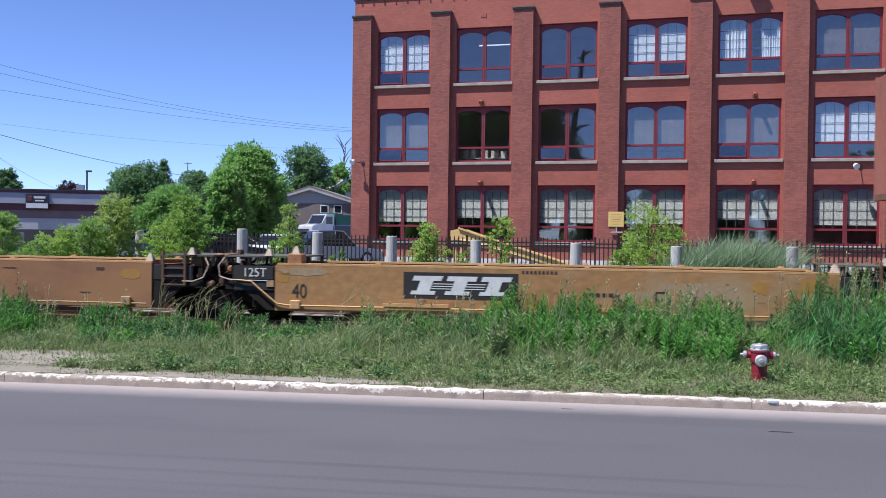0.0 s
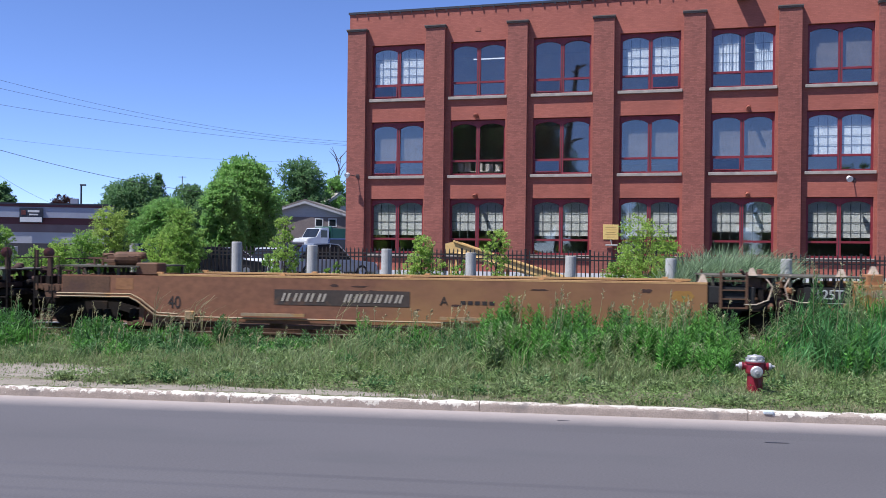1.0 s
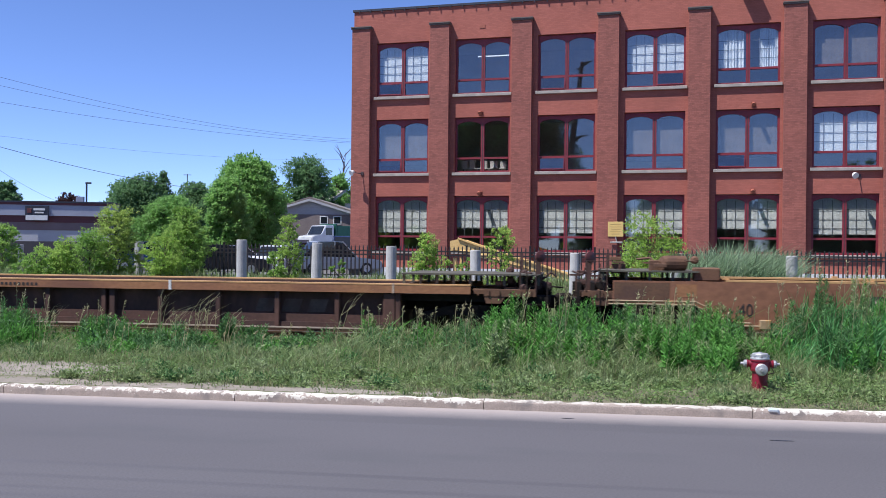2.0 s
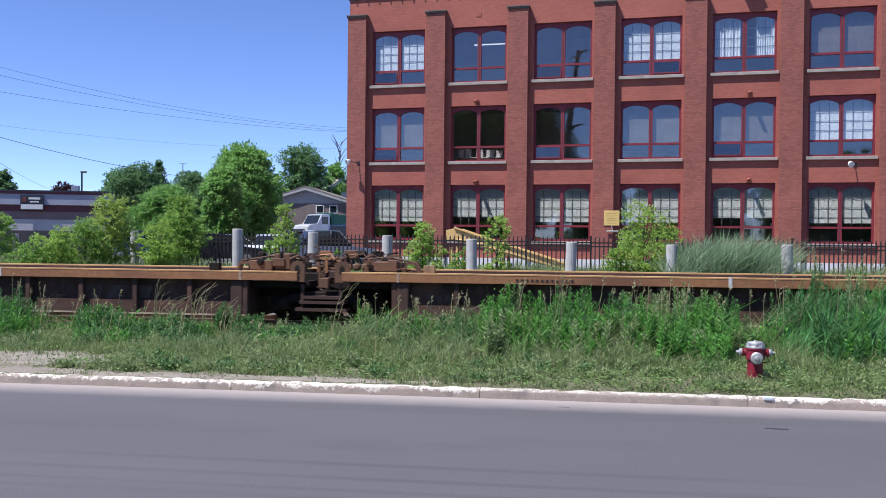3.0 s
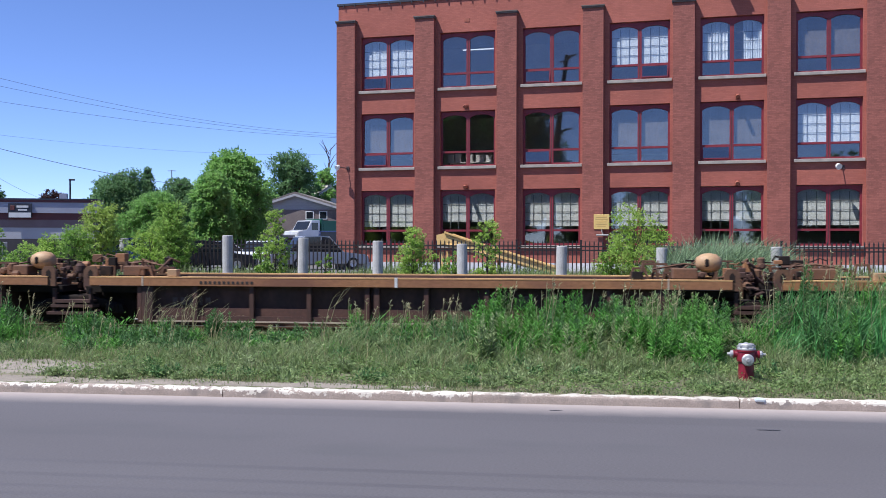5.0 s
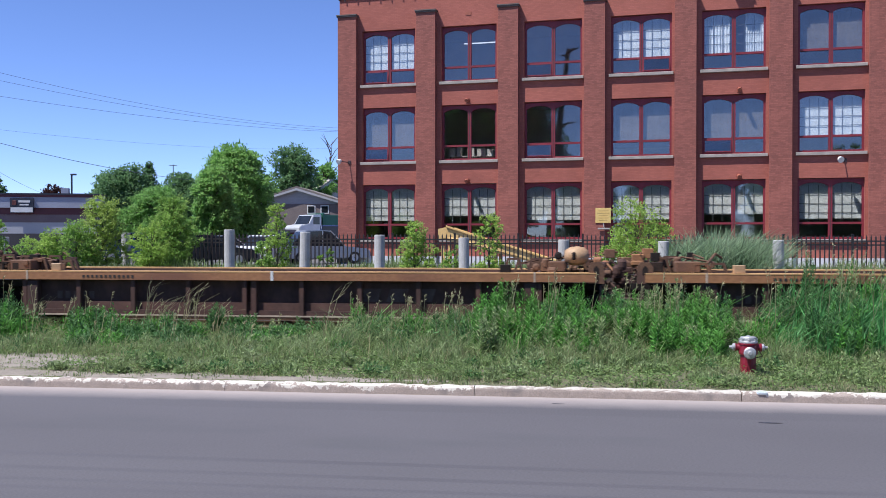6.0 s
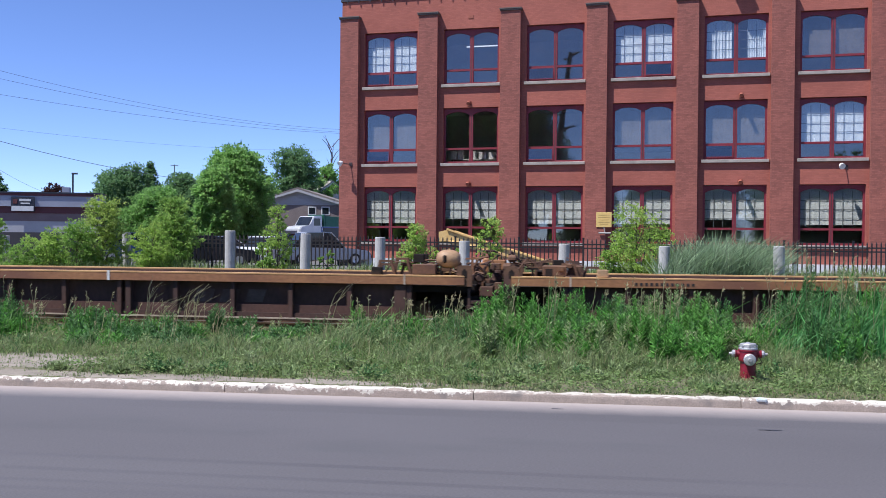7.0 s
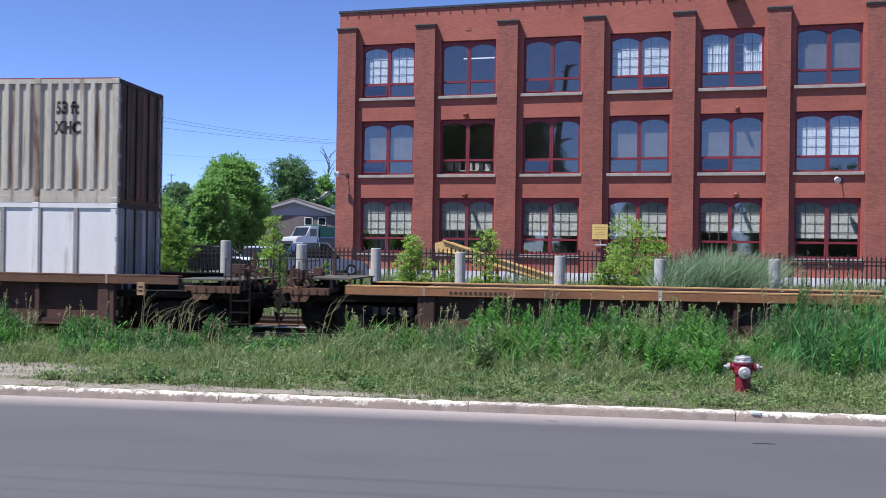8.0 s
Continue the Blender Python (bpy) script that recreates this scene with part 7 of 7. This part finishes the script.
def make_house(x, y_apex, ahead, wide, deep, eave_drop, wall, roof, label, windows=True, turn=-4):
    X, Y, top = spot(x, y_apex, ahead)
    t = thing("house", pose(X, Y, LOT_Z, 0, 0, turn), label, "house")
    h, w = top - LOT_Z, wide / 2
    he = h - eave_drop
    part("wall", prism(B(), [(-w, 0), (w, 0), (w, he), (0, h - 0.12), (-w, he)], 0, deep), wall, t)
    for s in (-1, 1):
        part("roof", prism(B(), [(0, h - 0.12), (s * (w + 0.5), he - 0.12 - 0.5 * eave_drop / w), (s * (w + 0.5), he + 0.03 - 0.5 * eave_drop / w), (0, h + 0.05)], -0.4, deep + 0.4), roof, t)
    part("gable_trim", prism(B(), [(-w - 0.5, he - 0.12 - 0.5 * eave_drop / w), (0, h - 0.14), (w + 0.5, he - 0.12 - 0.5 * eave_drop / w), (w + 0.5, he - 0.3 - 0.5 * eave_drop / w), (0, h - 0.36), (-w - 0.5, he - 0.3 - 0.5 * eave_drop / w)], -0.42, -0.38), M_TRIM if not windows else M_SIDING, t)
    if windows:
        part("lower_wall", box(B(), -w - 0.01, w + 0.01, -0.05, -0.003, 0.0, h - 1.62), M_LOWWALL, t, "dark red-brown lower wall")
        for cx in (1.34, 2.62):
            o = part("window", box(B(), cx - 0.40, cx + 0.40, -0.09, -0.052, h - 2.55, h - 1.75), M_TRIM, t, "white-framed window")
            part("pane", box(B(), cx - 0.30, cx + 0.30, -0.105, -0.091, h - 2.45, h - 1.85), M_CARGLASS, o)
        part("chimney", box(B(), -w * 0.5, -w * 0.5 + 0.3, deep * 0.5, deep * 0.5 + 0.3, he, h + 0.25), M_FLASH, t)
    return t


def car_body(bm, L, W, profile, z0):
    """A rounded saloon body from a side outline."""
    y = W / 2
    prism(bm, profile, -y, y)
    bmesh.ops.bevel(bm, geom=bm.edges[:], offset=0.05, segments=2, affect='EDGES')


def make_car(x, y, ahead, turn, paint, label, tall=1.45, L=4.5):
    X, Y, _ = spot(x, y, ahead)
    c = thing("parked_car", pose(X, Y, ground_z(lane_v(X, Y)), 0, 0, turn), label, "car", "cars parked in the yard")
    h = L / 2
    bm = B()
    car_body(bm, L, 1.78, [(-h, 0.30), (h, 0.30), (h, 0.62), (h - 0.15, 0.78), (h * 0.45, 0.90), (-h * 0.9, 0.95), (-h, 0.80)], 0.3)
    part("body", bm, paint, c)
    bm = B()
    prism(bm, [(-h * 0.82, 0.92), (h * 0.45, 0.88), (h * 0.08, tall - 0.03), (-h * 0.1, tall), (-h * 0.5, tall - 0.03)], -0.72, 0.72)
    bmesh.ops.bevel(bm, geom=bm.edges[:], offset=0.06, segments=2, affect='EDGES')
    part("cabin_glass", bm, M_CARGLASS, c, "dark car glass")
    bm = B()
    prism(bm, [(h * 0.10, tall - 0.05), (-h * 0.1, tall - 0.01), (-h * 0.48, tall - 0.05), (-h * 0.47, tall + 0.01), (-h * 0.1, tall + 0.035), (h * 0.09, tall + 0.005)], -0.70, 0.70)
    part("roof", bm, paint, c)
    for s in (-1, 1):
        for px in (h * 0.42, -h * 0.1, -h * 0.52):
            top_x = {h * 0.42: h * 0.08, -h * 0.1: -h * 0.1, -h * 0.52: -h * 0.5}[px]
            part("pillar", tube(B(), [(px, s * 0.74, 0.9), (top_x, s * 0.70, tall)], 0.035, 6), paint, c)
        for px in (h * 0.62, -h * 0.62):
            m = pose(px, s * 0.80, 0.33, 90 * -s, 0, 0)
            w = part("wheel", turned(B(), [(0.20, 0.1), (0.30, 0.1), (0.33, 0.06), (0.33, -0.08), (0.28, -0.1)], 18, m), M_TYRE, c)
            part("rim", turned(B(), [(0.04, 0.10), (0.19, 0.108), (0.20, 0.09)], 14, m), M_CHROME, w)
        part("headlight", box(B(), h - 0.16, h - 0.01, min(s * 0.5, s * 0.82), max(s * 0.5, s * 0.82), 0.60, 0.72, 0.02), M_TRIM, c, "clear headlight")
        part("tail_light", box(B(), -h - 0.01, -h + 0.1, min(s * 0.6, s * 0.86), max(s * 0.6, s * 0.86), 0.68, 0.82, 0.02), M_REDLAMP, c, "red tail light")
    return c


def make_truck(x, y, ahead, turn, cab, bodymat, label, boxed=True):
    X, Y, _ = spot(x, y, ahead)
    t = thing("work_truck", pose(X, Y, ground_z(lane_v(X, Y)), 0, 0, turn), label, "truck", "trucks parked in the yard")
    bm = prism(B(), [(0.6, 0.55), (3.1, 0.55), (3.1, 1.35), (2.9, 1.5), (2.0, 1.6), (1.55, 2.45), (0.6, 2.5)], -1.05, 1.05)
    bmesh.ops.bevel(bm, geom=bm.edges[:], offset=0.06, segments=2, affect='EDGES')
    part("cab", bm, cab, t, "white truck cab")
    part("windscreen", prism(B(), [(1.96, 1.62), (2.06, 1.62), (1.62, 2.38), (1.55, 2.38)], -0.9, 0.9), M_CARGLASS, t)
    for s in (-1, 1):
        part("side_glass", box(B(), 0.85, 1.55, min(s * 1.04, s * 1.062), max(s * 1.04, s * 1.062), 1.6, 2.25), M_CARGLASS, t)
        for px in (2.35, -1.9):
            m = pose(px, s * 0.95, 0.46, 90 * -s, 0, 0)
            w = part("wheel", turned(B(), [(0.24, 0.12), (0.42, 0.12), (0.46, 0.08), (0.46, -0.1), (0.4, -0.12)], 18, m), M_TYRE, t)
            part("rim", turned(B(), [(0.06, 0.125), (0.22, 0.128), (0.24, 0.11)], 14, m), M_CHROME, w)
    part("bed", box(B(), -3.2, 0.5, -1.1, 1.1, 0.75, 1.15, 0.02), bodymat, t)
    if boxed:
        part("headboard", box(B(), 0.3, 0.5, -1.1, 1.1, 1.15, 2.6, 0.02), bodymat, t)
        part("body_box", box(B(), -3.1, 0.28, -1.08, 1.08, 1.15, 2.45, 0.03), bodymat, t)
        for z in (1.5, 1.95):
            part("body_stripe", box(B(), -3.0, 0.2, -1.095, -1.082, z, z + 0.06), M_TRIM, t)
    return t


def make_distance():
    make_shop()
    make_house(549, 330, 88, 8.3, 11, 1.3, M_SIDING, M_SHINGLE, "grey-blue house with a low gable and shingled roof")
    make_house(606, 318, 104, 6.5, 9, 2.1, M_TRIM, M_PALEROOF, "white house with a pale steep roof", windows=False, turn=40)
    paints = {n: material(n, c, tuple(v * 0.85 for v in c), rough=0.3, metal=0.3, scale=2, bump=0) for n, c in (("black_car_paint", (0.02, 0.02, 0.024)), ("blue_car_paint", (0.035, 0.07, 0.20)), ("silver_car_paint", (0.42, 0.44, 0.47)), ("white_car_paint", (0.70, 0.71, 0.73)), ("navy_car_paint", (0.03, 0.045, 0.10)), ("green_truck_paint", (0.025, 0.12, 0.075)))}
    make_car(396, 440, 45, 8, paints["black_car_paint"], "black saloon car parked behind the iron fence")
    make_car(500, 445, 47, 80, paints["white_car_paint"], "white car parked behind the iron fence")
    make_car(592, 445, 48, 28, paints["silver_car_paint"], "silver car parked by the factory corner", tall=1.7, L=4.7)
    make_car(425, 430, 52, 20, paints["white_car_paint"], "white car parked in the yard")
    make_car(270, 420, 52, 15, paints["blue_car_paint"], "blue car parked behind the bushes", tall=1.6)
    make_car(322, 420, 55, 15, paints["silver_car_paint"], "silver car parked behind the bushes")
    make_car(540, 420, 56, 60, paints["black_car_paint"], "black car parked in the yard", tall=1.6)
    make_car(610, 418, 60, 100, paints["blue_car_paint"], "blue van parked by the factory corner", tall=1.9)
    make_truck(480, 400, 78, 228, paints["white_car_paint"], M_BOXRIB, "white pickup truck parked in the yard", boxed=False)
    make_truck(588, 400, 84, 226, paints["white_car_paint"], paints["green_truck_paint"], "white work truck with a green body in the yard")
    # overhead wires
    for k, (a, b, sag) in enumerate((((-60, 100, 60), (640, 228, 92), 0.9), ((-60, 117, 60), (640, 233, 92), 0.7), ((-60, 150, 60), (640, 235, 92), 0.5), ((-60, 222, 55), (420, 322, 76.5), 0.5), ((-60, 240, 56), (120, 342, 95), 0.4), ((-60, 212, 70), (640, 262, 120), 0.8))):
        p, q = Vector(spot(*a)), Vector(spot(*b))
        pts = [p.lerp(q, f / 20) - Vector((0, 0, sag * 4 * (f / 20) * (1 - f / 20))) for f in range(21)]
        o = part("overhead_wire", tube(B(), pts, 0.017 if k == 3 else (0.008 if k == 5 else 0.011), 5), M_WIRE)
        tagged(o, "thin dark overhead wire sagging across the sky", "cable", "overhead wires")
    # yard lamp and aerial
    X, Y, top = spot(153, 304, 92)
    t = thing("yard_lamp", pose(X, Y, LOT_Z), "tall dark lamp pole behind the shop", "street lamp")
    part("pole", tube(B(), [(0, 0, 0), (0, 0, top - LOT_Z)], 0.09, 8), M_FLASH, t)
    part("head", box(B(), -0.1, 0.45, -0.12, 0.12, top - LOT_Z - 0.05, top - LOT_Z + 0.12, 0.02), M_FLASH, t)
    X, Y, top = spot(331, 288, 110)
    t = thing("roof_aerial", pose(X, Y, LOT_Z), "thin roof aerial mast above the trees", "aerial")
    part("mast", tube(B(), [(0, 0, 0), (0, 0, top - LOT_Z)], 0.05, 6), M_WIRE, t)
    part("crossbar", tube(B(), [(-0.45, 0, top - LOT_Z - 0.1), (0.45, 0, top - LOT_Z - 0.1)], 0.04, 6), M_WIRE, t)
    # low yard wall under the shop front
    X, Y, top = spot(196, 408, 60)
    w = part("yard_wall", box(B(), -30, 0, 0, 0.3, 0, top - LOT_Z), M_IRON)
    w.matrix_world = pose(X, Y, LOT_Z, 0, 0, -6)
    tagged(w, "low dark wall in front of the shop", "wall")


make_distance()


def motions():
    """The train runs by at a steady pace; its wheels roll."""
    times = [0.5 * k for k in range(17)]
    for ob, q in MOVERS:
        z = ob.matrix_world.translation.z
        walk(ob, [(t, LANE @ pose(q + SPEED * t, V_TRACK, z)) for t in times])
    for ob, dx in WHEELS:
        walk(ob, [(k / 30, pose(dx, 0, 0.47, 0, math.degrees(SPEED * k / 30 / 0.48), 0)) for k in range(241)])


motions()
